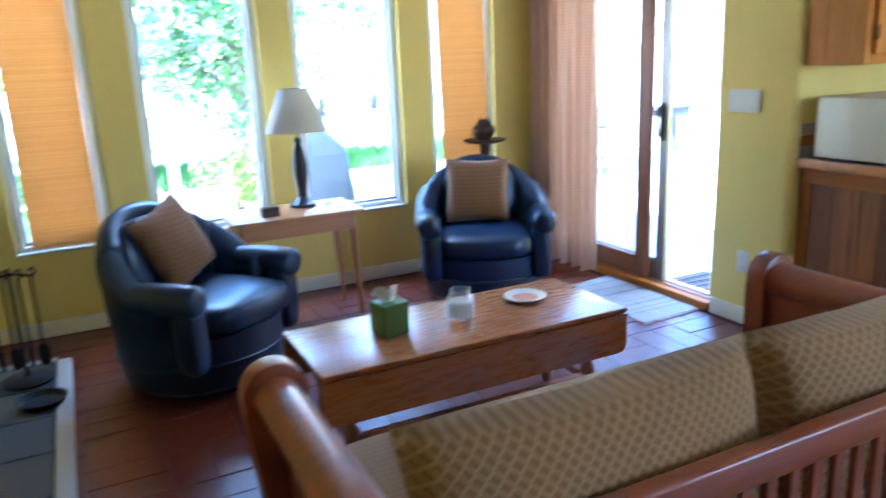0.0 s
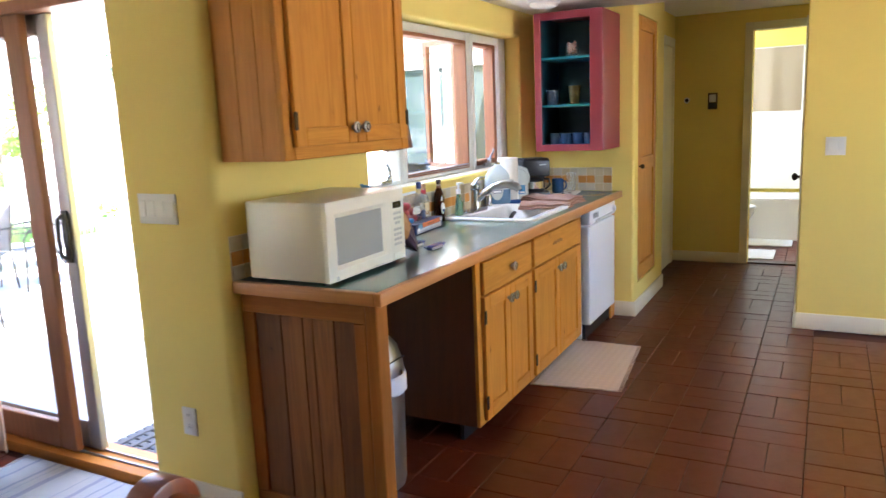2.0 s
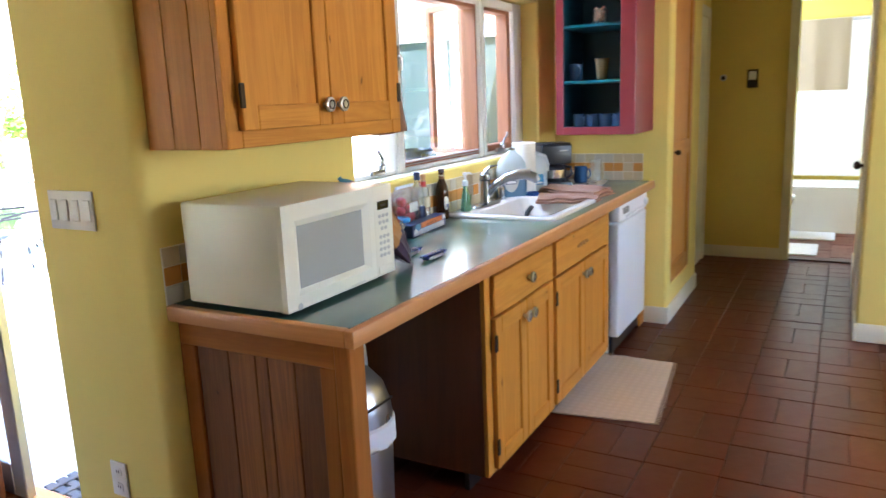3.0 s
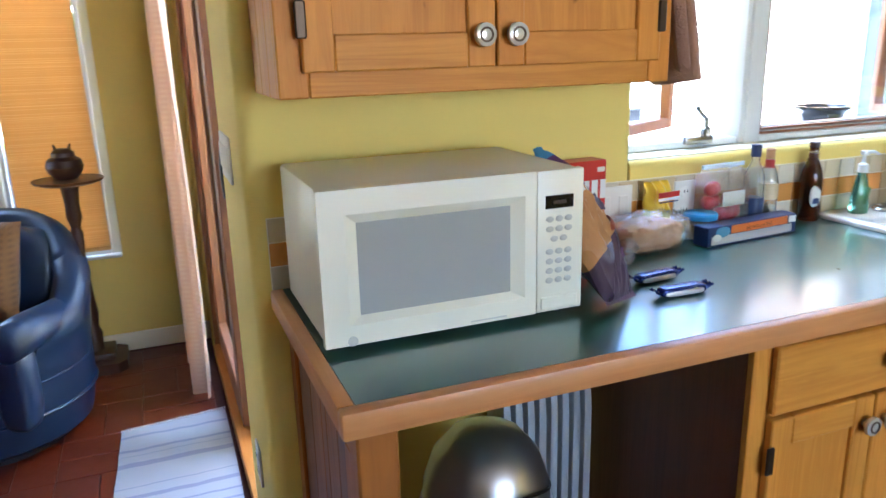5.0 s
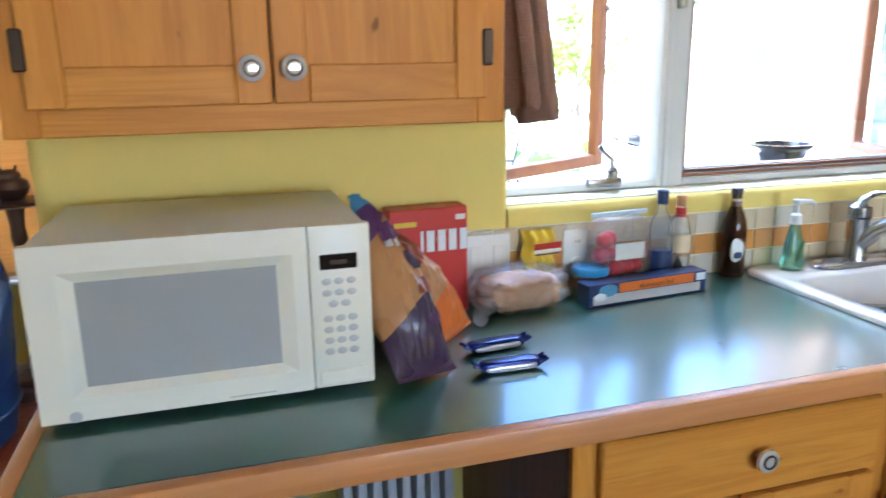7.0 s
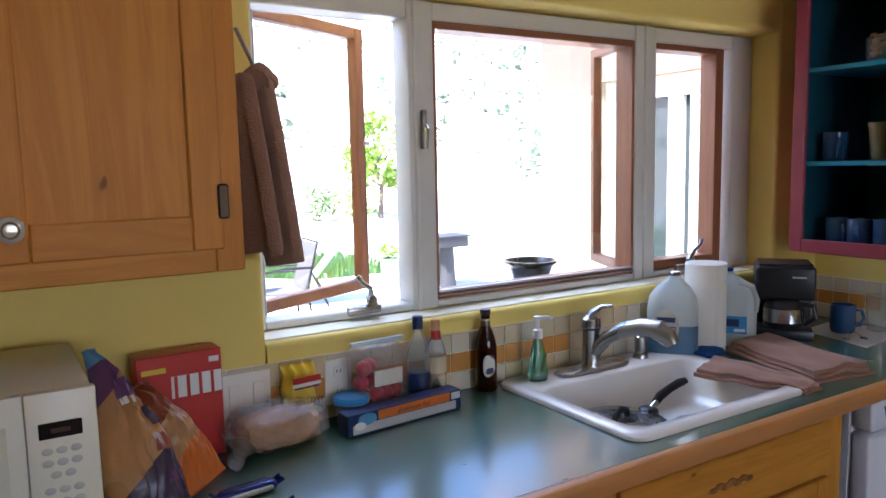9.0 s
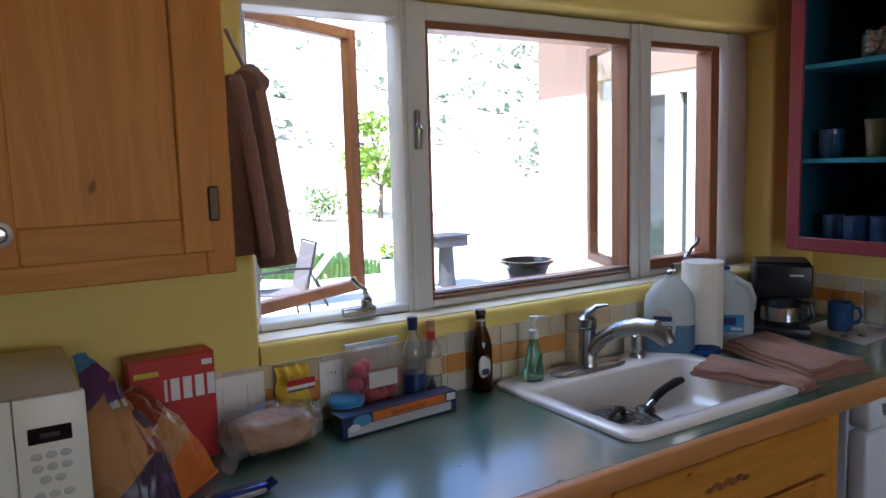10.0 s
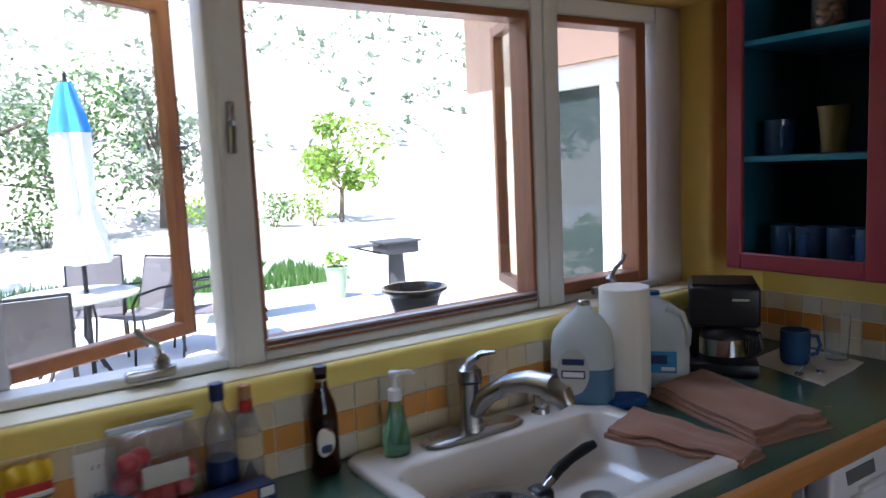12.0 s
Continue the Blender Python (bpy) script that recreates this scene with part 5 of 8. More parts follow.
part("tank_lid", box(9.69, 10.11, 1.84, 2.06, 0.742, 0.775, 0.01, 2), ENAMEL, wcx)
for n, (x0, x1, y0, y1, lab) in enumerate(((9.78, 10.18, 0.95, 1.42, "white bath mat in front of the tub"), (9.03, 9.53, 1.08, 1.36, "small white mat inside the bathroom doorway"))):
    bm = sheet(20, 14, lambda u, v: (x0 + (x1 - x0) * u, y0 + (y1 - y0) * v, 0.012 + 0.004 * noise.noise(Vector((u * 6 + n, v * 6, 0)))), 0.01)
    solid("bath_mat", bm, WHITECLOTH, lab, "mat", at=((x0 + x1) / 2, (y0 + y1) / 2, 0))

# mats and rugs on the floor


def mat(name, corners, m, label, category, fringe=None, thick=0.006):
    """A woven mat on four floor corners, with fringed short ends."""
    a, b, c, d = [Vector((*p, 0)) for p in corners]
    mid = (a + b + c + d) / 4
    o = thing(name, label, category, (mid.x, mid.y, 0))

    def at(u, v):
        p = (a * (1 - u) + b * u) * (1 - v) + (d * (1 - u) + c * u) * v
        return (p.x + 0.006 * noise.noise(Vector((v * 9, 1, u))), p.y + 0.006 * noise.noise(Vector((u * 9, 4, v))), 0.008 + 0.0035 * noise.noise(Vector((u * 7, v * 7, 2.2))))

    part("weave", sheet(28, 20, at, thick), m, o)
    bm = None
    for e, side in ((0.0, -1), (1.0, 1)):
        for k in range(46):
            v = k / 45
            p = Vector(at(e, v))
            out = ((b - a).normalized() * side)
            q = p + out * (0.022 + 0.012 * noise.noise(Vector((k * 1.7, side, 0))))
            bm = tube([p, (q.x, q.y + 0.006 * noise.noise(Vector((k, 2, side))), 0.004)], 0.0022, 5, bm=bm)
    tagged(part("fringe", bm, fringe or m, o, "cotton fringe"), kind="stuff")
    return o


mat("kitchen_mat", ((5.083, 2.051), (5.147, 1.597), (5.944, 1.674), (5.943, 2.09)), COTTON, "cream woven cotton mat in front of the sink", "mat")
mat("door_rug", ((2.93, 3.11), (2.96, 3.88), (3.36, 3.92), (3.35, 3.13)), RAG, "pale striped rag rug before the sliding door", "rug", WHITECLOTH)

# ---- living room ----


def tub_chair(at, rz, label):
    """A swivel tub chair: round base, U-shaped shell that drops to the arms, rolled arm fronts, thick seat."""
    c = thing("armchair", label, "armchair", at, rz, "navy leather armchairs")

    def shell(a0, a1, n, arm=False):
        own = bmesh.new()
        rows = []
        for k in range(n + 1):
            a = a0 + (a1 - a0) * k / n
            back = max(0.0, math.cos(a))
            h = 0.565 + 0.285 * (back ** 0.9 if back > 0 else 0)
            r_in, r_out = 0.295, 0.405
            cs, sn = math.sin(a), math.cos(a)
            sy = 0.02 + (0.0 if back > 0 else 0)
            prof = [(r_in + 0.01, 0.30), (r_in, h - 0.10), (r_in + 0.012, h - 0.025), ((r_in + r_out) / 2, h), (r_out - 0.006, h - 0.03), (r_out + 0.012, h - 0.10), (r_out + 0.002, 0.42), (r_out - 0.012, 0.30)]
            if arm:
                prof = [(r_in + 0.01, 0.30), (r_in, h - 0.12), (r_in + 0.01, h - 0.03), ((r_in + r_out) / 2 + 0.01, h), (r_out + 0.02, h - 0.03), (r_out + 0.025, h - 0.09), (r_out, 0.42), (r_out - 0.012, 0.30)]
            y_stretch = 1.0
            rows.append([own.verts.new((r * cs, r * sn * y_stretch, z)) for r, z in prof])
        for p, q in zip(rows, rows[1:]):
            for i in range(len(p)):
                own.faces.new((p[i], p[(i + 1) % len(p)], q[(i + 1) % len(p)], q[i]))
        own.faces.new(rows[0]), own.faces.new(rows[-1])
        bmesh.ops.subdivide_edges(own, edges=own.edges, cuts=1, use_grid_fill=True, smooth=0.6)
        return own

    part("backrest", shell(radians(-62), radians(62), 14), LEATHER, c, world=False, smooth=80)
    for s in (1, -1):
        arm = part("arm", shell(radians(63) * s, radians(118) * s, 7, True), LEATHER, c, world=False, smooth=80)
        bm = tube([(0.345 * s, 0.02, 0.515), (0.352 * s, -0.10, 0.515), (0.345 * s, -0.22, 0.515), (0.335 * s, -0.325, 0.51), (0.333 * s, -0.345, 0.51)], [0.055, 0.066, 0.072, 0.070, 0.045], 16)
        part("arm_roll", bm, LEATHER, arm, world=False, smooth=60)
        part("arm_front", blob((0.325 * s, -0.265, 0.34), (0.058, 0.060, 0.17), 0.5, 16, 12), LEATHER, c, world=False, smooth=60)
    own = lathe([(0, 0.03), (0.33, 0.03), (0.37, 0.06), (0.395, 0.20), (0.398, 0.31), (0.37, 0.33), (0, 0.33)], (0, 0, 0), 40, squash=(1, 0.98))
    part("base", own, LEATHER, c, world=False, smooth=40)
    part("seam_band", lathe([(0.399, 0.178), (0.404, 0.184), (0.399, 0.19)], (0, 0, 0), 40, squash=(1, 0.98)), LEATHER, c, world=False)
    part("plinth", lathe([(0, 0), (0.30, 0), (0.30, 0.03), (0, 0.03)], (0, 0, 0.001), 32), BLACK, c, world=False)
    own = blob((0, -0.075, 0.385), (0.285, 0.33, 0.075), 0.45, 32, 14, wob=0.03)
    part("seat_cushion", own, LEATHER, c, world=False, smooth=70)
    own = blob((0, 0.215, 0.60), (0.245, 0.075, 0.20), 0.6, 28, 14, m=Euler((radians(-10), 0, 0)).to_matrix(), wob=0.04)
    part("back_cushion", own, LEATHER, c, world=False, smooth=70)
    return c


def throw_pillow(at, rz, lean, roll, size=0.40):
    p = thing("throw_pillow", "tan checked throw pillow propped in an armchair", "pillow", at, rz, "tan pillows")
    bm = cushion(size, size, 0.15, key=rz)
    bm.transform(Matrix.Translation((0, 0, size / 2)) @ Euler((radians(lean), radians(roll), 0)).to_matrix().to_4x4())
    part("cover", bm, PILLOW, p, world=False, smooth=60)
    return p


CH1, CH2 = (0.69, 3.74, 0), (2.49, 4.10, 0)
tub_chair(CH1, 38, "navy leather tub armchair beside the hearth")
tub_chair(CH2, -25, "navy leather tub armchair before the blind")
throw_pillow((0.63, 3.85, 0.455), 52, -22, -14)
throw_pillow((2.50, 4.175, 0.455), -25, -14, 2)

# sofa with a slatted wooden frame, seen from behind
sf = thing("sofa", "red-stained slatted wooden sofa with tan cushions", "sofa", (1.55, 1.50, 0))
SXL, SXR, SYB, SYF = 0.66, 2.42, 1.07, 1.94
for x in (SXL - 0.03, SXR - 0.05):
    part("back_post", prism([(x, 0.002), (x + 0.07, 0.002), (x + 0.07, 0.725), (x + 0.055, 0.765), (x + 0.02, 0.765), (x, 0.735)], SYB - 0.035, SYB + 0.03), REDWOOD_Z, sf)
part("top_rail", box(SXL + 0.04, SXR - 0.05, SYB - 0.025, SYB + 0.022, 0.615, 0.695, 0.012, 3), REDWOOD, sf)
part("low_rail", box(SXL + 0.04, SXR - 0.05, SYB - 0.022, SYB + 0.02, 0.20, 0.27, 0.008, 2), REDWOOD, sf)
n = 24
for k in range(n):
    x = SXL + 0.07 + (SXR - SXL - 0.16) * k / (n - 1)
    part("slat", box(x - 0.016, x + 0.016, SYB - 0.010, SYB + 0.008, 0.268, 0.618, 0.003), REDWOOD_Z, sf)
for s, x in ((-1, SXL), (1, SXR)):
    part("arm_panel", box(x - 0.018, x + 0.018, SYB + 0.03, SYF - 0.06, 0.14, 0.60, 0.004), REDWOOD, sf)
    # rolled arm rail that curls outward
    prof = []
    for k in range(15):
        a = radians(-60 + 235 * k / 14)
        prof.append((x + s * (0.030 - 0.062 * math.cos(a)) , 0.645 + 0.062 * math.sin(a)))
    prof += [(x + s * 0.045, 0.60), (x - s * 0.015, 0.55)]
    bm = prism(prof, SYB + 0.03, SYF - 0.055)
    part("arm_rail", bm, REDWOOD, sf, smooth=40)
    front = [(x - 0.05, 0.002), (x + 0.045, 0.002)]
    arc = [(x + s * 0.03 + 0.085 * math.cos(radians(a)), 0.655 + 0.085 * math.sin(radians(a))) for a in range(-35, 216, 14)]
    bm = prism(front + arc, SYF - 0.055, SYF + 0.02)
    bmesh.ops.bevel(bm, geom=list(bm.edges), offset=0.006, segments=2, profile=0.5, affect="EDGES")
    part("arm_front", bm, REDWOOD_Z, sf, "rounded scroll-topped arm front", smooth=40)
part("seat_rail", box(SXL + 0.045, SXR - 0.045, SYF - 0.05, SYF - 0.01, 0.20, 0.31, 0.006, 2), REDWOOD, sf)
bm = blob(((SXL + SXR) / 2, 1.55, 0.385), ((SXR - SXL) / 2 - 0.03, 0.385, 0.085), 0.22, 48, 12, wob=0.02)
part("seat_cushion", bm, SEATCLOTH, sf, "tan seat cushion", smooth=70)
for x0, x1, k in ((SXL + 0.02, 1.54, 1.3), (1.545, SXR - 0.03, 4.1)):
    bm = cushion(x1 - x0, 0.46, 0.25, key=k, pinch=0.30, n=18)
    bm.transform(Matrix.Translation(((x0 + x1) / 2, 1.215, 0.610)) @ Euler((radians(-11), 0, 0)).to_matrix().to_4x4())
    part("back_cushion", bm, SOFACLOTH, sf, "tan diamond-woven back cushion", smooth=70)

# drop-leaf coffee table
ct = thing("coffee_table", "polished pine drop-leaf coffee table", "table", (1.54, 2.64, 0))
TX0, TX1, TY0, TY1, TZ = 0.886, 2.185, 2.38, 2.90, 0.45
part("tabletop", box(TX0, TX1, TY0, TY1, TZ - 0.022, TZ, 0.007, 3), TABLEWOOD, ct)
leaf = [(TX0 + 0.004, TZ - 0.024), (TX0 + 0.004, 0.30)] + [(TX0 + 0.044 - 0.04 * math.cos(radians(a)), 0.30 - 0.04 * math.sin(radians(a))) for a in range(15, 91, 15)] + [(TX1 - 0.044 + 0.04 * math.sin(radians(a)), 0.30 - 0.04 * math.cos(radians(a))) for a in range(0, 76, 15)] + [(TX1 - 0.004, 0.30), (TX1 - 0.004, TZ - 0.024)]
part("drop_leaf", prism(leaf, TY0 - 0.004, TY0 + 0.016), TABLEWOOD, ct, "hanging front leaf with rounded corners")
part("drop_leaf", prism(leaf, TY1 - 0.016, TY1 + 0.004), TABLEWOOD, ct, "hanging back leaf with rounded corners")
for x in (TX0 + 0.12, TX1 - 0.12):
    part("end_apron", box(x - 0.012, x + 0.012, 2.47, 2.81, 0.33, TZ - 0.024, 0.003), TABLEWOOD_Z, ct)
    for y in (2.49, 2.79):
        bm = lathe([(0, 0), (0.020, 0), (0.026, 0.03), (0.022, 0.06), (0.030, 0.10), (0.030, 0.17), (0.020, 0.20), (0.026, 0.27), (0.030, 0.30), (0.030, TZ - 0.024), (0, TZ - 0.024)], (x, y, 0.001), 16)
        part("leg", bm, TABLEWOOD_Z, ct)
    part("stretcher", box(x - 0.014, x + 0.014, 2.51, 2.77, 0.115, 0.15, 0.004), TABLEWOOD_Z, ct)
part("stretcher", box(TX0 + 0.135, TX1 - 0.135, 2.47, 2.51, 0.115, 0.15, 0.005), TABLEWOOD, ct)
part("stretcher", box(TX0 + 0.135, TX1 - 0.135, 2.77, 2.81, 0.115, 0.15, 0.005), TABLEWOOD, ct)

tz = TZ + 0.001
tis = thing("tissue_box", "green square tissue box with a white tissue", "tissue box", (1.25, 2.655, tz), 12)
part("carton", box(-0.055, 0.055, -0.055, 0.055, 0, 0.125, 0.003), TISSUEGREEN, tis, world=False)
bm = sheet(14, 10, lambda u, v: (0.075 * (u - 0.5) * (0.5 + 1.2 * v), 0.06 * math.sin(u * 9) * v * 0.6 + 0.02 * (v - 0.3), 0.123 + 0.045 * v + 0.022 * noise.noise(Vector((u * 5, v * 4, 1)))), 0.0015)
part("tissue", bm, PAPER, tis, "crumpled white tissue", world=False)
cj = thing("candle_jar", "white candle in a clear glass jar", "candle", (1.56, 2.66, tz))
part("jar", lathe([(0, 0), (0.048, 0), (0.055, 0.02), (0.055, 0.08), (0.040, 0.10), (0.042, 0.118), (0.038, 0.118), (0.036, 0.10), (0.051, 0.079), (0.051, 0.02), (0.045, 0.005), (0, 0.005)], (1.56, 2.66, tz), 28), JARGLASS, cj)
part("wax", lathe([(0, 0), (0.0485, 0), (0.0485, 0.055), (0.044, 0.062), (0, 0.060)], (1.56, 2.66, tz + 0.008), 24), WAX, cj, "white candle wax")
pl = thing("plate", "ivory plate with a pink and orange centre", "plate", (1.895, 2.70, tz))
part("dish", lathe([(0, 0), (0.055, 0), (0.062, 0.006), (0.092, 0.018), (0.090, 0.021), (0.058, 0.010), (0, 0.008)], (1.895, 2.70, tz), 32), PLATE, pl)
part("decor", lathe([(0, 0.0085), (0.055, 0.0098), (0.055, 0.0105), (0, 0.0092)], (1.895, 2.70, tz), 24), FOODPINK, pl, "pink painted centre")

# side table with lamp
st = thing("side_table", "light wooden side table under the windows", "table", (1.34, 4.36, 0))
LX0, LX1, LY0, LY1, LZ = 0.96, 1.72, 4.12, 4.56, 0.65
part("tabletop", box(LX0, LX1, LY0, LY1, LZ - 0.02, LZ, 0.006, 2), LIGHTWOOD, st)
part("apron", box(LX0 + 0.05, LX1 - 0.05, LY0 + 0.035, LY0 + 0.055, LZ - 0.12, LZ - 0.021, 0.003), LIGHTWOOD, st)
part("apron", box(LX0 + 0.05, LX1 - 0.05, LY1 - 0.055, LY1 - 0.035, LZ - 0.12, LZ - 0.021, 0.003), LIGHTWOOD, st)
for x, sx in ((LX0 + 0.07, -1), (LX1 - 0.07, 1)):
    part("side_apron", box(x - 0.01, x + 0.01, LY0 + 0.056, LY1 - 0.056, LZ - 0.12, LZ - 0.021, 0.003), LIGHTWOOD_Z, st)
    for y in (LY0 + 0.06, LY1 - 0.06):
        part("leg", tube([(x, y, LZ - 0.022), (x + 0.012 * sx, y, 0.35), (x + 0.03 * sx, y, 0.002)], [0.026, 0.021, 0.013], 10), LIGHTWOOD_Z, st)
la = thing("table_lamp", "dark turned table lamp with an ivory shade", "lamp", (1.44, 4.42, LZ))
part("base", lathe([(0, 0), (0.075, 0), (0.078, 0.018), (0.050, 0.035), (0.028, 0.06), (0.030, 0.10), (0.042, 0.18), (0.046, 0.25), (0.032, 0.33), (0.020, 0.37), (0.026, 0.39), (0.012, 0.41), (0, 0.41)], (1.44, 4.42, LZ + 0.001), 28), BLACK, la)
part("harp", tube([(1.44, 4.42, LZ + 0.40), (1.44, 4.42, LZ + 0.69)], 0.005), BRONZE, la)
bm = lathe([(0.185, 0.445), (0.088, 0.69), (0.086, 0.69), (0.183, 0.445)], (1.44, 4.42, LZ), 36)
part("shade", bm, SHADECLOTH, la, "ivory tapered cloth shade", smooth=40)
part("spider", tube([(1.355, 4.42, LZ + 0.688), (1.525, 4.42, LZ + 0.688)], 0.003), BRONZE, la)
bx = solid("wooden_box", box(1.145, 1.245, 4.20, 4.27, LZ + 0.001, LZ + 0.055, 0.004), DARKWOOD, "small brown wooden box on the side table", "box", at=(1.19, 4.23, LZ))
ds = thing("glass_dish", "clear glass ashtray on the side table", "dish", (1.60, 4.30, LZ))
part("bowl", lathe([(0, 0), (0.055, 0), (0.062, 0.03), (0.056, 0.03), (0.048, 0.008), (0, 0.008)], (1.60, 4.30, LZ + 0.001), 20), JARGLASS, ds)

# pedestal stand with a jar
ps = thing("pedestal_stand", "dark turned wooden pedestal stand in the corner", "stand", (2.84, 4.655, 0))
part("base", prism([(2.70, 4.55), (2.74, 4.51), (2.94, 4.51), (2.98, 4.55), (2.98, 4.74), (2.94, 4.775), (2.74, 4.775), (2.70, 4.74)], 0.002, 0.05, axis="Z"), DARKWOOD, ps)
part("base_step", box(2.75, 2.93, 4.565, 4.745, 0.05, 0.085, 0.008, 2), DARKWOOD, ps)
part("column", lathe([(0, 0.085), (0.040, 0.085), (0.042, 0.17), (0.030, 0.20), (0.038, 0.27), (0.030, 0.36), (0.022, 0.55), (0.028, 0.66), (0.020, 0.69), (0.034, 0.74), (0.030, 0.80), (0.040, 0.887), (0, 0.917)], (2.84, 4.655, 0), 24), DARKWOOD, ps)
part("tabletop", lathe([(0, 0.892), (0.11, 0.892), (0.145, 0.904), (0.15, 0.915), (0, 0.917)], (2.84, 4.655, 0), 32), DARKWOOD, ps)
pj = thing("lidded_jar", "dark brown lidded stoneware jar on the pedestal", "jar", (2.835, 4.655, 0.918))
part("body", lathe([(0, 0), (0.045, 0), (0.072, 0.03), (0.080, 0.055), (0.072, 0.085), (0.048, 0.10), (0, 0.10)], (2.835, 4.655, 0.918), 28), DARKCER, pj)
part("lid", lathe([(0.05, 0.10), (0.048, 0.118), (0.03, 0.135), (0, 0.137)], (2.835, 4.655, 0.918), 24), DARKCER, pj)
for s in (-1, 1):
    part("lug", tube([(2.835 + 0.026 * s, 4.655, 1.042), (2.835 + 0.034 * s, 4.655, 1.073)], [0.011, 0.003], 8), DARKCER, pj)

# curtain on its rod
cu = thing("curtain", "peach woven curtain gathered beside the sliding door", "curtain", (3.29, 4.4, 0.02))
def fold(u, v):
    wave = 0.030 * math.sin(u * 40 + 0.6 * math.sin(v * 5)) + 0.014 * math.sin(u * 91 + 1.0)
    y = 4.00 + 0.76 * u + 0.03 * (1 - v) * noise.noise(Vector((u * 3, v * 2, 5)))
    return (3.29 + wave * (0.75 + 0.25 * (1 - v)), y, 0.025 + 2.21 * v + 0.008 * math.sin(u * 40))
part("cloth", sheet(150, 24, fold, 0.0015), CURTAIN, cu, smooth=80)
rodt = thing("curtain_pole", "dark metal pole over the sliding door", "curtain rod", (3.29, 3.9, 2.24))
part("pole", tube([(3.29, 3.05, 2.245), (3.29, 4.79, 2.245)], 0.010, 12), BRONZE, rodt)
for y in (3.10, 4.74):
    part("bracket", box(3.29, DOOR_X - 0.001, y - 0.008, y + 0.008, 2.235, 2.255, 0.003), BRONZE, rodt)

# hearth and fire tools
he = thing("hearth", "dark slate hearth with a pale stone border", "hearth", (-0.6, 3.4, 0), kind="structure")
rh = random.Random(3)
for i in range(4):
    for j in range(5):
        x, y = -1.48 + 0.375 * i, 2.5 + 0.355 * j
        part("slate_tile", box(x + 0.004, x + 0.371, y + 0.004, y + 0.351, 0.001, 0.030 + rh.uniform(-0.001, 0.001), 0.003), SLATE, he)
part("border", box(0.022, 0.09, 2.50, 4.28, 0.001, 0.034, 0.006, 2), STONE_PALE, he, "pale stone border")
part("border", box(-1.48, 0.022, 4.276, 4.33, 0.001, 0.034, 0.006, 2), STONE_PALE, he, "pale stone border")
ft = thing("fire_tool_set", "black iron fire tools hanging on a round stand", "fire tools", (-0.10, 4.05, 0.033))
part("stand_base", lathe([(0, 0), (0.115, 0), (0.12, 0.012), (0.03, 0.025), (0, 0.028)], (-0.10, 4.05, 0.033), 28), IRON, ft)
part("stand_pole", tube([(-0.10, 4.05, 0.05), (-0.10, 4.05, 0.60)], 0.009), IRON, ft)
part("hanger", tube([(-0.20, 4.05, 0.55), (-0.10, 4.05, 0.575), (0.0, 4.05, 0.55)], 0.007), IRON, ft)
for k, x in enumerate((-0.19, -0.13, -0.065, -0.01)):
    t = part("tool", tube([(x, 4.03, 0.585), (x + 0.012, 4.02, 0.60), (x + 0.02, 4.025, 0.575), (x, 4.03, 0.54), (x, 4.03, 0.20)], 0.006), IRON, ft)
    part("tool_head", blob((x, 4.03, 0.16), (0.028 if k % 2 else 0.012, 0.012, 0.055), 0.7, 12, 8), IRON, t)
ip = solid("iron_skillet", lathe([(0, 0), (0.085, 0), (0.105, 0.03), (0.10, 0.03), (0.082, 0.008), (0, 0.008)], (-0.03, 3.72, 0.033), 28), IRON, "black iron ash pan on the hearth", "pan", at=(-0.03, 3.72, 0.033))

# ---- things on the worktop ----
C = CT + 0.0012


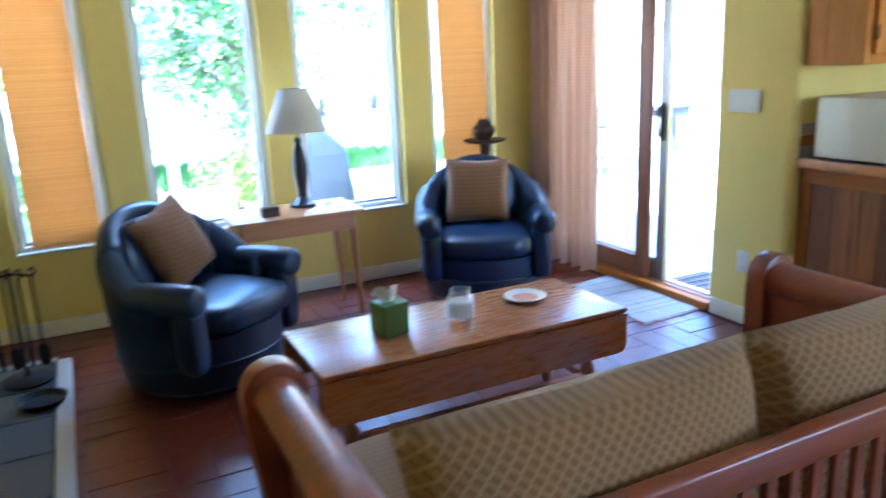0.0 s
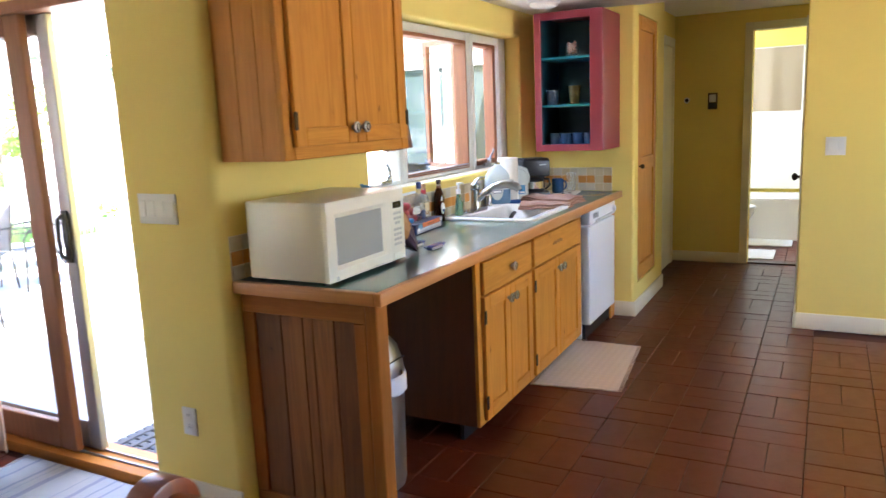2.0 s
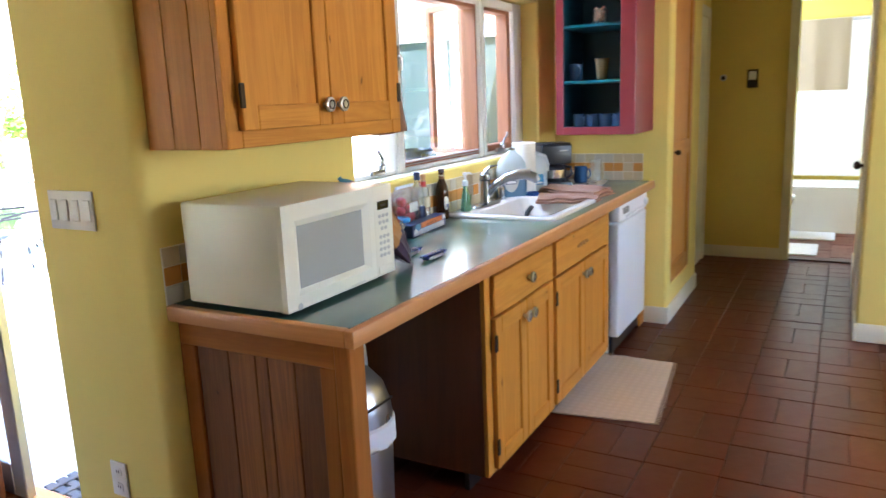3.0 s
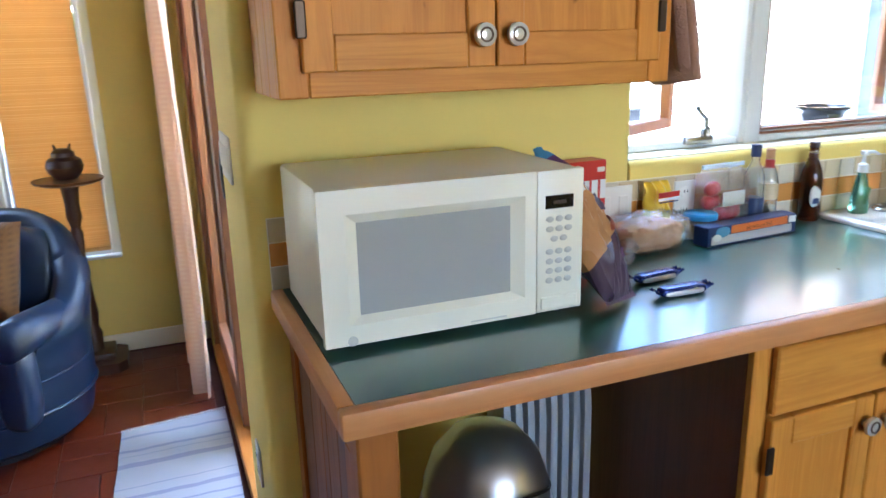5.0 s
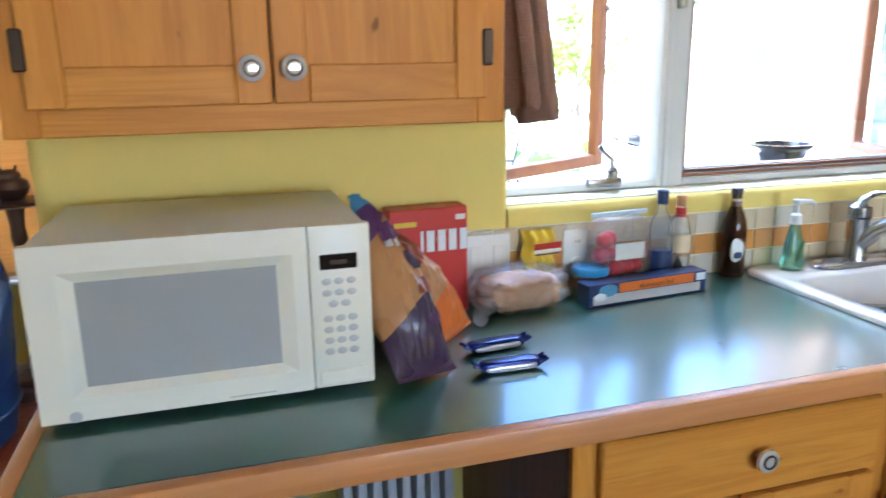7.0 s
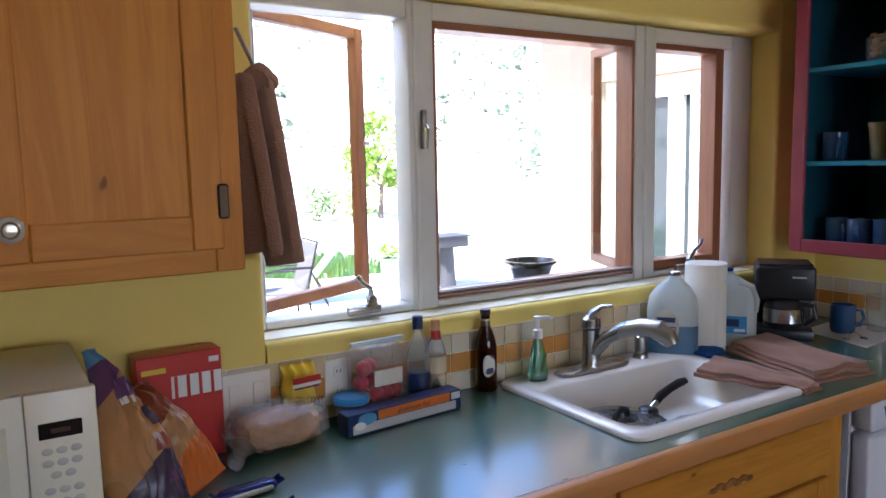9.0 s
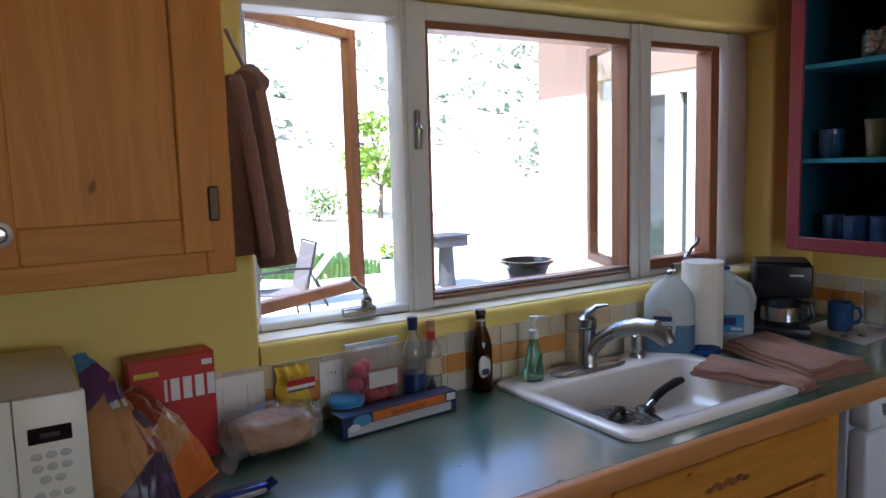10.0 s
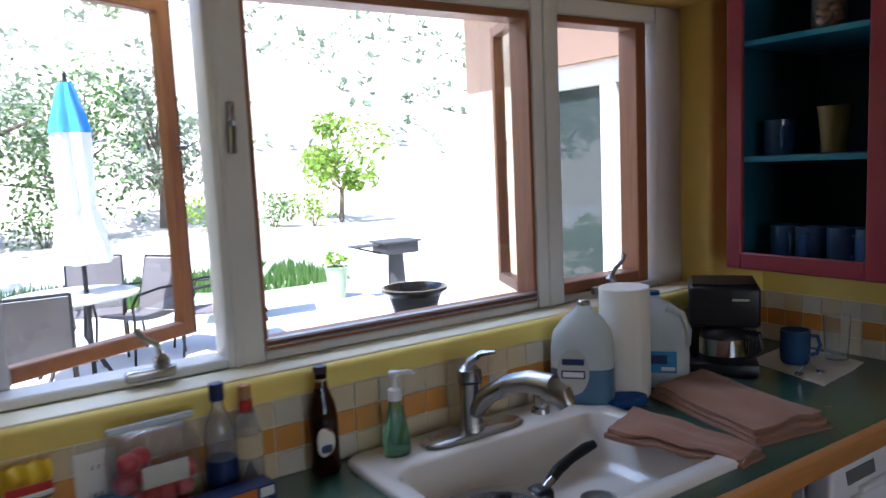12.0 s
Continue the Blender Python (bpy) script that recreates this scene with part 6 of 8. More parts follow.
def pouch(bm_at, w, h, d, m_list, name, label, category, rz=0, lean=0, roll=0, tilt_key=0.0, taper=0.0, skew=0.0):
    """A crimped foil bag: puffed middle, flat crimped ends, sharp creases; slanting bands of colour as parts."""
    o = thing(name, label, category, bm_at, rz)
    nu, nv = 34, 52
    turn = Euler((radians(lean), radians(roll), 0)).to_matrix().to_4x4()
    lo = min((turn @ Vector((sx * w / 2, 0, z))).z for sx in (-1, 1) for z in (0, h))

    def ridge(p):
        return 1 - 2 * abs(noise.noise(p))

    def surf(u, v, s):
        x = (u - 0.5) * w * (1 - taper * min(1.0, max(0.0, v - 0.42) / 0.46)) * (1 - 0.05 * math.sin(v * math.pi))
        x += 0.012 * noise.noise(Vector((v * 4, tilt_key, 2.0)))
        puff = (max(0.0, 1 - (2 * u - 1) ** 2) ** 0.55) * (max(0.0, math.sin(math.pi * min(1, max(0, (v - 0.03) / 0.94)))) ** 0.6)
        cre = 0.16 * ridge(Vector((u * 3.2 + v, v * 3.6, s + tilt_key))) + 0.09 * ridge(Vector((u * 8, v * 6 - u * 3, s * 2 + tilt_key)))
        cre += 0.05 * noise.noise(Vector((u * 16, v * 14, s * 3 + tilt_key)))
        wave = 0.007 * math.sin(u * 19 + tilt_key) * max(0.0, (v - 0.6) / 0.4)
        return turn @ Vector((x, s * d / 2 * puff * (0.86 + cre * 1.7) + wave, v * h)) - Vector((0, 0, lo))

    for name2, m, v0, v1, lab in m_list:
        bm = bmesh.new()
        n = max(2, int(nv * (v1 - v0)))

        def level(v, u):
            k = skew * (u - 0.5)
            return min(1.0, max(0.0, v + k)) if 0.01 < v < 0.9 else v

        for s in (1, -1):
            g = [[bm.verts.new(surf(i / nu, level(v0, i / nu) + (level(v1, i / nu) - level(v0, i / nu)) * j / n, s)) for i in range(nu + 1)] for j in range(n + 1)]
            for j in range(n):
                for i in range(nu):
                    bm.faces.new((g[j][i], g[j][i + 1], g[j + 1][i + 1], g[j + 1][i]))
        bmesh.ops.remove_doubles(bm, verts=bm.verts, dist=1e-5)
        part(name2, bm, m, o, lab, world=False, smooth=38)
    return o, surf


def print_on(parent, surf, u0, u1, v0, v1, m, name, label):
    """A printed patch that follows the front of a bag, a hair proud of it."""
    bm = bmesh.new()
    g = [[bm.verts.new(surf(u0 + (u1 - u0) * i / 10, v0 + (v1 - v0) * j / 10, -1)) for i in range(11)] for j in range(11)]
    for j in range(10):
        for i in range(10):
            bm.faces.new((g[j][i], g[j][i + 1], g[j + 1][i + 1], g[j + 1][i]))
    bm.normal_update()
    side = sum((f.normal for f in bm.faces), Vector()).normalized()
    shift = side * 0.0045
    mid = surf((u0 + u1) / 2, (v0 + v1) / 2, 0.0)
    if (surf((u0 + u1) / 2, (v0 + v1) / 2, -1) - mid).dot(side) < 0:
        shift = -shift
    for v in bm.verts:
        v.co += shift
    return part(name, bm, m, parent, label, world=False, smooth=38)


# snack bag leaning on the microwave, and a second one behind it
sb, surf = pouch((4.066, 2.165, C), 0.152, 0.375, 0.10, [("bag_foot", PURPLE, 0.0, 0.34, "plum lower part"), ("bag_face", TANBAG, 0.34, 0.80, "tan printed middle"), ("bag_crown", MAUVE, 0.80, 0.91, "mauve band"), ("bag_crimp", LBLUE, 0.91, 1.0, "blue crimped top")], "snack_bag", "plum and tan foil snack bag leaning on the microwave", "snack bag", 32, -37, 8, 0.0, 0.85, 0.26)
print_on(sb, surf, 0.20, 0.66, 0.66, 0.77, MAUVE, "label_patch", "mauve label patch")
for k in range(5):
    print_on(sb, surf, 0.24 + 0.085 * k, 0.29 + 0.085 * k, 0.625, 0.665, PLASTIC_W, "print_bar", "pale lettering as plain bars")
print_on(sb, surf, 0.66, 0.86, 0.50, 0.60, PURPLE, "print_patch", "dark printed window")
print_on(sb, surf, 0.50, 0.74, 0.36, 0.45, RUST, "print_patch", "brown printed food picture")
for k in range(3):
    print_on(sb, surf, 0.52 + 0.12 * k, 0.60 + 0.12 * k, 0.22, 0.27, MAUVE, "print_bar", "pale lettering as plain bars")
sb2, surf = pouch((4.168, 2.345, C), 0.15, 0.245, 0.085, [("bag_foot", ORANGE, 0.0, 0.36, "orange lower part"), ("bag_face", TANBAG, 0.36, 0.66, "tan middle"), ("bag_crown", RUST, 0.66, 1.0, "rust crumpled top")], "snack_bag", "orange and rust foil snack bag half crumpled", "snack bag", 40, -36, -6, 3.0, 0.45, 0.2)

# cracker carton
cb = thing("cracker_box", "red cracker carton against the wall", "box", (4.168, 2.545, C), 3)
part("carton", box(-0.09, 0.09, -0.03, 0.03, 0, 0.243, 0.002), RED, cb, world=False)
part("brand_band", box(-0.02, 0.088, -0.0312, -0.0302, 0.146, 0.194), PLASTIC_W, cb, "white brand lettering drawn as a plain block", world=False)
for k in range(4):
    part("brand_bar", box(-0.014 + 0.026 * k, -0.007 + 0.026 * k, -0.0318, -0.0311, 0.146, 0.194), RED, cb, "red gap in the brand block", world=False)
part("corner_mark", box(0.062, 0.084, -0.0312, -0.0302, 0.214, 0.226), PLASTIC_W, cb, "small pale print", world=False)
part("yellow_mark", box(-0.08, -0.03, -0.0312, -0.0302, 0.205, 0.216), YELLOWFOIL, cb, "small yellow print", world=False)

# bread in a clear bag
br = thing("bread_bag", "sliced loaf in a crinkled clear plastic bag", "bread", (4.368, 2.495, C), 6)
bm = blob((0.004, 0.002, 0.042), (0.094, 0.060, 0.037), 0.6, 40, 20, wob=0.12, key=5.1)
for v in bm.verts:
    v.co += v.co.normalized() * 0.0022 * math.sin(v.co.x * 300)
part("loaf", bm, BREAD, br, "golden brown sliced loaf", world=False)
bm = blob((0, -0.002, 0.048), (0.118, 0.076, 0.046), 0.72, 96, 48, wob=0.16, key=3.3)
for v in bm.verts:
    k = (1 - 2 * abs(noise.noise(v.co * 22))) * 0.006 + (1 - 2 * abs(noise.noise(v.co * 48 + Vector((3, 1, 2))))) * 0.003
    v.co += Vector((0.3, -0.5, 0.8)) * k * (1 if v.co.z > 0.015 else 0)
    v.co.z = max(0.001, v.co.z)
part("bag", bm, FILM, br, "crinkled clear plastic bag", world=False, smooth=25)
bm = tube([(-0.095, -0.045, 0.035), (-0.118, -0.066, 0.018), (-0.130, -0.080, 0.022)], [0.026, 0.008, 0.020], 14)
for v in bm.verts:
    v.co += Vector((1, 1, 1)) * 0.004 * noise.noise(v.co * 90)
part("bag_twist", bm, FILM, br, "twisted bag end", world=False)


def candy_bar(at, rz):
    o = thing("candy_bar", "navy and silver foil-wrapped candy bar", "candy", at, rz, "candy bars")
    bm = blob((0, 0, 0.011), (0.058, 0.015, 0.010), 0.4, 24, 10, wob=0.08)
    part("wrapper", bm, NAVYFOIL, o, world=False)
    part("foil_flash", blob((0.0, -0.012, 0.008), (0.05, 0.006, 0.006), 0.5, 16, 8), SILVERFOIL, o, "silver printed side", world=False)
    for s in (-1, 1):
        bm = sheet(4, 8, lambda u, v: (s * (0.054 + 0.018 * u), 0.034 * (v - 0.5), 0.009 + 0.008 * u + 0.004 * math.sin(v * 19) * u), 0.001)
        part("crimped_end", bm, NAVYFOIL, o, world=False)
    return o


candy_bar((4.234, 2.275, C), 6)
candy_bar((4.222, 2.172, C), -1)

# yellow rice pouch, tub with a blue lid, bag of red fruit
rp, surf = pouch((4.453, 2.545, C), 0.088, 0.165, 0.045, [("pouch_face", YELLOWFOIL, 0.0, 0.93, ""), ("pouch_top", YELLOWFOIL, 0.93, 1.0, "crimped top")], "rice_pouch", "yellow stand-up pouch of rice with red and blue print", "pouch", 6, -8)
part("brand_band", box(-0.036, 0.036, -0.030, -0.0275, 0.128, 0.142), RED, rp, "red brand band drawn plain", world=False)
part("blue_band", box(-0.032, 0.032, -0.0300, -0.0275, 0.114, 0.117), NAVY, rp, "blue printed line", world=False)
part("white_band", box(-0.036, 0.036, -0.0305, -0.0275, 0.120, 0.126), PLASTIC_W, rp, "white printed line", world=False)
lettering("printed_word", "YELLOW", 0.019, (4.456, 2.505, C + 0.085), (90, 0, 6), INK, rp, "black printed word")
lettering("printed_word", "RICE", 0.026, (4.456, 2.503, C + 0.042), (90, 0, 6), NAVY, rp, "dark blue printed word")
bl = thing("food_tub", "clear food tub with a sky-blue lid", "tub", (4.572, 2.525, C))
part("tub", lathe([(0, 0), (0.036, 0), (0.042, 0.055), (0.040, 0.055), (0.034, 0.003), (0, 0.003)], (4.572, 2.525, C), 24), JARGLASS, bl)
part("contents", lathe([(0, 0.004), (0.033, 0.004), (0.038, 0.045), (0, 0.047)], (4.572, 2.525, C), 20), BREAD, bl, "brown contents")
part("lid", lathe([(0, 0.056), (0.045, 0.056), (0.046, 0.068), (0.042, 0.073), (0, 0.073)], (4.572, 2.525, C), 28), BLUELID, bl, "sky-blue lid")
fb = thing("fruit_bag", "zip bag of small red fruit", "food bag", (4.66, 2.548, C), 4)
rf = random.Random(5)
for k in range(14):
    x, z = -0.05 + 0.033 * (k % 4) + rf.uniform(-0.006, 0.006), 0.022 + 0.036 * (k // 4)
    part("fruit", blob((x, rf.uniform(-0.012, 0.012), z), (0.020, 0.020, 0.019), 0.9, 12, 8), TOMATO, fb, world=False)
part("label", box(-0.032, 0.05, -0.0375, -0.0365, 0.085, 0.125), PAPER, fb, "white paper label", world=False)
bm = blob((0, 0, 0.095), (0.082, 0.040, 0.094), 0.5, 36, 20, wob=0.08, key=7.7)
part("bag", bm, FILM, fb, "clear zip bag", world=False, smooth=40)
part("zip_strip", box(-0.078, 0.078, -0.004, 0.004, 0.186, 0.198, 0.002), MILKY, fb, "pale zip strip", world=False)


def bottle(at, prof, m, name, label, category, cap=None, liquid=None, band=None):
    o = thing(name, label, category, at)
    inner = [(max(0, r - 0.003), h + (0.003 if k == 0 else 0)) for k, (r, h) in enumerate(prof)]
    part("glass", lathe([(0, prof[0][1])] + prof + inner[::-1] + [(0, inner[0][1])], at, 24), m, o)
    if liquid:
        part("liquid", lathe([(0, 0.004)] + [(r - 0.0035, h + 0.004) for r, h in prof if h < liquid[1]] + [(0, liquid[1])], at, 20), liquid[0], o)
    if cap:
        part("cap", lathe([(0, cap[1]), (cap[0], cap[1]), (cap[0], cap[2]), (0, cap[2] + 0.002)], at, 20), cap[3], o)
    for r, z0, z1, bm_m, lab in band or ():
        part("label", lathe([(r, z0), (r + 0.0006, z0), (r + 0.0006, z1), (r, z1)], at, 28), bm_m, o, lab)
    return o


bottle((4.786, 2.56, C), [(0.026, 0), (0.030, 0.008), (0.030, 0.135), (0.026, 0.16), (0.012, 0.19), (0.011, 0.22)], JARGLASS, "oil_bottle", "clear bottle with a navy cap and dark label", "bottle", (0.014, 0.205, 0.238, NAVY), (OIL, 0.05), [(0.0304, 0.035, 0.09, NAVY, "dark blue label")])
bottle((4.842, 2.562, C), [(0.024, 0), (0.028, 0.008), (0.028, 0.125), (0.022, 0.155), (0.011, 0.18), (0.010, 0.205)], JARGLASS, "sauce_bottle", "clear sauce bottle with a red neck and gold cap", "bottle", (0.012, 0.196, 0.222, BREAD), (OIL, 0.07), [(0.0284, 0.08, 0.125, TILE_A, "cream label"), (0.0125, 0.168, 0.192, RED, "red neck seal")])
bb = bottle((5.002, 2.556, C), [(0.028, 0), (0.031, 0.006), (0.031, 0.125), (0.027, 0.15), (0.014, 0.185), (0.0125, 0.222)], AMBER, "beer_bottle", "brown glass beer bottle with an oval label", "bottle", (0.0145, 0.216, 0.231, DARKCER), (BLACK, 0.012), [(0.0128, 0.185, 0.205, TILE_A, "pale neck label")])
part("label", blob((4.994, 2.5295, C + 0.075), (0.020, 0.006, 0.032), 0.8, 18, 10), PLATE, bb, "pale oval label")
part("label_mark", blob((4.993, 2.5240, C + 0.062), (0.013, 0.002, 0.009), 0.6, 12, 6), NAVY, bb, "dark print")

# aluminium foil carton
fo = thing("foil_box", "long blue and orange aluminium foil carton", "box", (4.687, 2.475, C), 5)
part("carton", box(-0.168, 0.168, -0.026, 0.026, 0, 0.052, 0.0015), NAVY, fo, world=False)
part("silver_band", box(-0.155, 0.150, -0.0268, -0.0262, 0.004, 0.026), SILVERFOIL, fo, "silver printed band", world=False)
part("orange_band", box(-0.085, 0.130, -0.0268, -0.0262, 0.028, 0.050), ORANGE, fo, "orange printed band", world=False)
part("blue_swoosh", blob((-0.115, -0.026, 0.034), (0.026, 0.0012, 0.016), 0.8, 16, 6), LBLUE, fo, "light blue swoosh", world=False)
part("white_patch", blob((-0.135, -0.0265, 0.022), (0.016, 0.001, 0.010), 0.8, 14, 6), PLASTIC_W, fo, "white print", world=False)
part("corner_patch", box(0.136, 0.164, -0.0268, -0.0262, 0.030, 0.048), PLASTIC_W, fo, "pale corner mark", world=False)
lettering("printed_word", "aluminum foil", 0.018, (4.709, 2.4502, C + 0.037), (90, 0, 5), INK, fo, "black printed words")

# soap pump
so = thing("soap_dispenser", "green hand soap bottle with a white pump", "soap bottle", (5.150, 2.508, FZ))
part("bottle", lathe([(0, 0), (0.030, 0), (0.033, 0.008), (0.027, 0.06), (0.019, 0.10), (0.014, 0.115), (0.014, 0.122), (0, 0.122)], (5.150, 2.508, FZ), 24, squash=(1, 0.75)), SOAPGREEN, so)
part("collar", lathe([(0, 0.122), (0.015, 0.122), (0.014, 0.145), (0.006, 0.150), (0.005, 0.172), (0.011, 0.174), (0.011, 0.185), (0, 0.187)], (5.150, 2.508, FZ), 18), PLASTIC_W, so, "white pump collar")
part("spout", tube([(5.150, 2.508, FZ + 0.18), (5.180, 2.498, FZ + 0.181), (5.193, 2.494, FZ + 0.173)], [0.006, 0.005, 0.004], 8), PLASTIC_W, so, "white pump spout")
part("leaf_print", blob((5.152, 2.4845, FZ + 0.055), (0.007, 0.001, 0.028), 0.7, 10, 6, m=Euler((0, radians(18), 0)).to_matrix()), LEAF_G, so, "dark green leaf print")

# dish soap jug, paper towels, water jug


def jug(at, rz, w, d, h, m, name, label, cap_m, cap_r=0.017, side=1.0, fill=None):
    o = thing(name, label, "jug", at, rz)
    own = bmesh.new()
    levels = [(0, 0.9), (0.015, 1.0), (0.55, 1.0), (0.70, 0.93), (0.82, 0.66), (0.90, 0.34), (0.93, 0.24), (0.955, 0.22)]
    rows = []
    for v, k in levels:
        kk = max(k, 0.0)
        cx = side * 0.12 * w * (1 - kk)
        rows.append([own.verts.new((cx + math.copysign(abs(math.cos(a)) ** 0.6, math.cos(a)) * w / 2 * kk, math.copysign(abs(math.sin(a)) ** 0.6, math.sin(a)) * d / 2 * max(kk, 0.3), v * h)) for a in (2 * math.pi * i / 28 for i in range(28))])
    for p, q in zip(rows, rows[1:]):
        for i in range(28):
            own.faces.new((p[i], p[(i + 1) % 28], q[(i + 1) % 28], q[i]))
    own.faces.new(rows[0]), own.faces.new(rows[-1])
    part("body", own, m, o, world=False, smooth=50)
    if fill:
        low = bmesh.new()
        rings = [[low.verts.new((math.copysign(abs(math.cos(a)) ** 0.6, math.cos(a)) * (w / 2 * k + 0.0012), math.copysign(abs(math.sin(a)) ** 0.6, math.sin(a)) * (d / 2 * k + 0.0012), z)) for a in (2 * math.pi * i / 28 for i in range(28))] for z, k in ((0.003, 0.92), (0.016 * h, 1.0), (fill[1], 1.0))]
        for p, q in zip(rings, rings[1:]):
            for i in range(28):
                low.faces.new((p[i], p[(i + 1) % 28], q[(i + 1) % 28], q[i]))
        part("liquid", low, fill[0], o, fill[2], world=False, smooth=50)
    part("cap", lathe([(0, 0.955 * h), (cap_r, 0.955 * h), (cap_r, h - 0.003), (cap_r * 0.8, h), (0, h)], (side * 0.10 * w, 0, 0), 18), cap_m, o, world=False)
    return o


dj = jug((5.715, 2.512, C), -50, 0.16, 0.11, 0.275, MILKY, "detergent_jug", "milky dish soap jug half full of blue soap", STEEL, 0.017, 0.4, (BLUEGLASS, 0.105, "blue dish soap seen through the plastic"))
bm = lathe([(0, 0), (0.040, 0), (0.040, 0.0015), (0, 0.0015)], (-0.018, -0.0568, 0.100), 28, squash=(1, 1.5), turn=Euler((radians(90), 0, 0)).to_matrix())
lb = part("label", bm, BUTTON, dj, "pale oval label", world=False)
part("label_band", box(-0.046, 0.010, -0.0592, -0.0582, 0.118, 0.134), NAVY, lb, "navy brand block drawn plain", world=False)
part("label_bar", box(-0.048, 0.012, -0.0592, -0.0582, 0.083, 0.104), NAVY, lb, "navy printed frame", world=False)
part("label_bar", box(-0.044, 0.008, -0.0600, -0.0591, 0.087, 0.100), PLASTIC_W, lb, "pale printed block", world=False)
pt = thing("paper_towel_roll", "upright white paper towel roll", "paper towels", (5.858, 2.497, C))
part("roll", lathe([(0.020, 0), (0.066, 0), (0.067, 0.004), (0.067, 0.290), (0.065, 0.293), (0.020, 0.293)], (5.858, 2.497, C), 36), PAPER, pt)
part("core", lathe([(0.0195, 0.004), (0.018, 0.004), (0.018, 0.291), (0.0195, 0.291)], (5.858, 2.497, C), 24), BREAD, pt, "brown cardboard core")
part("loose_edge", sheet(3, 8, lambda u, v: (5.858 + (0.0675 + 0.004 * u) * math.cos(-2.0 + 0.2 * u), 2.497 + (0.0675 + 0.004 * u) * math.sin(-2.0 + 0.2 * u), C + 0.002 + 0.288 * v), 0.0006), PAPER, pt)
wj = jug((6.010, 2.495, C), -50, 0.14, 0.13, 0.262, MILKY, "water_jug", "milky plastic water jug with a blue cap", BLUESOAP, 0.018, -1.8)
part("handle", tube([(0.008, -0.045, 0.222), (0.050, -0.045, 0.205), (0.066, -0.045, 0.16), (0.062, -0.045, 0.12)], 0.010, 10), MILKY, wj, world=False)
part("label", box(-0.045, 0.035, -0.0665, -0.0655, 0.045, 0.105), BLUELID, wj, "blue paper label", world=False)
part("label_print", box(-0.035, 0.010, -0.0672, -0.0664, 0.070, 0.095), NAVY, wj, "navy print", world=False)
part("label_mark", box(-0.005, 0.030, -0.0672, -0.0664, 0.052, 0.062), PLASTIC_W, wj, "white print", world=False)

# coffee maker
cm = thing("coffee_maker", "black drip coffee maker with a steel carafe", "coffee maker", (6.24, 2.465, C), -52)
part("base", box(-0.094, 0.094, -0.085, 0.10, 0, 0.036, 0.008, 2), BLACK, cm, world=False)
part("tower", box(-0.094, 0.094, 0.03, 0.10, 0.03, 0.20, 0.008, 2), BLACK, cm, world=False)
part("brew_head", box(-0.096, 0.096, -0.08, 0.102, 0.140, 0.258, 0.012, 3), BLACK, cm, world=False)
part("lid", box(-0.088, 0.088, -0.07, 0.09, 0.2585, 0.265, 0.003), BLACK, cm, world=False)
part("lid_seam", box(-0.0965, 0.0965, -0.0805, -0.079, 0.205, 0.2065), GREYMETAL, cm, "thin grey seam", world=False)
part("brand_mark", box(0.02, 0.065, -0.0815, -0.08, 0.218, 0.224), BUTTON, cm, "pale brand mark drawn as a bar", world=False)
cf = part("carafe", lathe([(0, 0.037), (0.062, 0.037), (0.067, 0.048), (0.067, 0.105), (0.060, 0.125), (0.048, 0.137), (0, 0.139)], (0, -0.032, 0), 28), BLACK, cm, world=False)
part("steel_band", lathe([(0.0675, 0.060), (0.0685, 0.060), (0.0685, 0.108), (0.0665, 0.108)], (0, -0.032, 0), 28), CHROME, cf, "polished steel band", world=False)
part("carafe_handle", tube([(0.048, -0.05, 0.125), (0.092, -0.062, 0.12), (0.098, -0.064, 0.08), (0.065, -0.055, 0.05)], [0.008, 0.009, 0.009, 0.007], 10), BLACK, cf, world=False)

# paper sheet with mug, glass and spoons
bm = sheet(12, 12, lambda u, v: (6.29 + 0.27 * u + 0.07 * v, 2.19 + 0.27 * v + 0.03 * u, C + 0.001 + 0.010 * max(0, u - 0.7) * (1 - v) * 2 + 0.003 * abs(noise.noise(Vector((u * 4, v * 4, 0))))), 0.0015)
solid("paper_sheet", bm, PAPER, "white paper towel spread on the worktop", "paper towel", at=(6.45, 2.33, C))
mug(6.425, 2.352, C + 0.006, -40, BLUECER, label="blue glazed mug drying on a paper towel", group="", r=0.042, h=0.10)
gl = thing("drinking_glass", "clear drinking glass on a paper towel", "glass", (6.55, 2.295, C + 0.006))
part("glass", lathe([(0, 0), (0.032, 0), (0.038, 0.13), (0.036, 0.13), (0.029, 0.006), (0, 0.006)], (6.55, 2.295, C + 0.006), 24), JARGLASS, gl)
for k, (x, y, r) in enumerate(((6.315, 2.275, 20), (6.372, 2.245, 55))):
    o = thing("spoon", "steel teaspoon lying on the paper towel", "spoon", (x, y, C + 0.007), r, "spoons")
    part("bowl", blob((0, 0, 0.004), (0.018, 0.012, 0.004), 0.9, 16, 8), CHROME, o, world=False)
    part("handle", tube([(0.015, 0, 0.005), (0.06, 0, 0.010), (0.12, 0, 0.004)], [0.003, 0.0025, 0.005], 8, squash=0.4), CHROME, o, world=False)


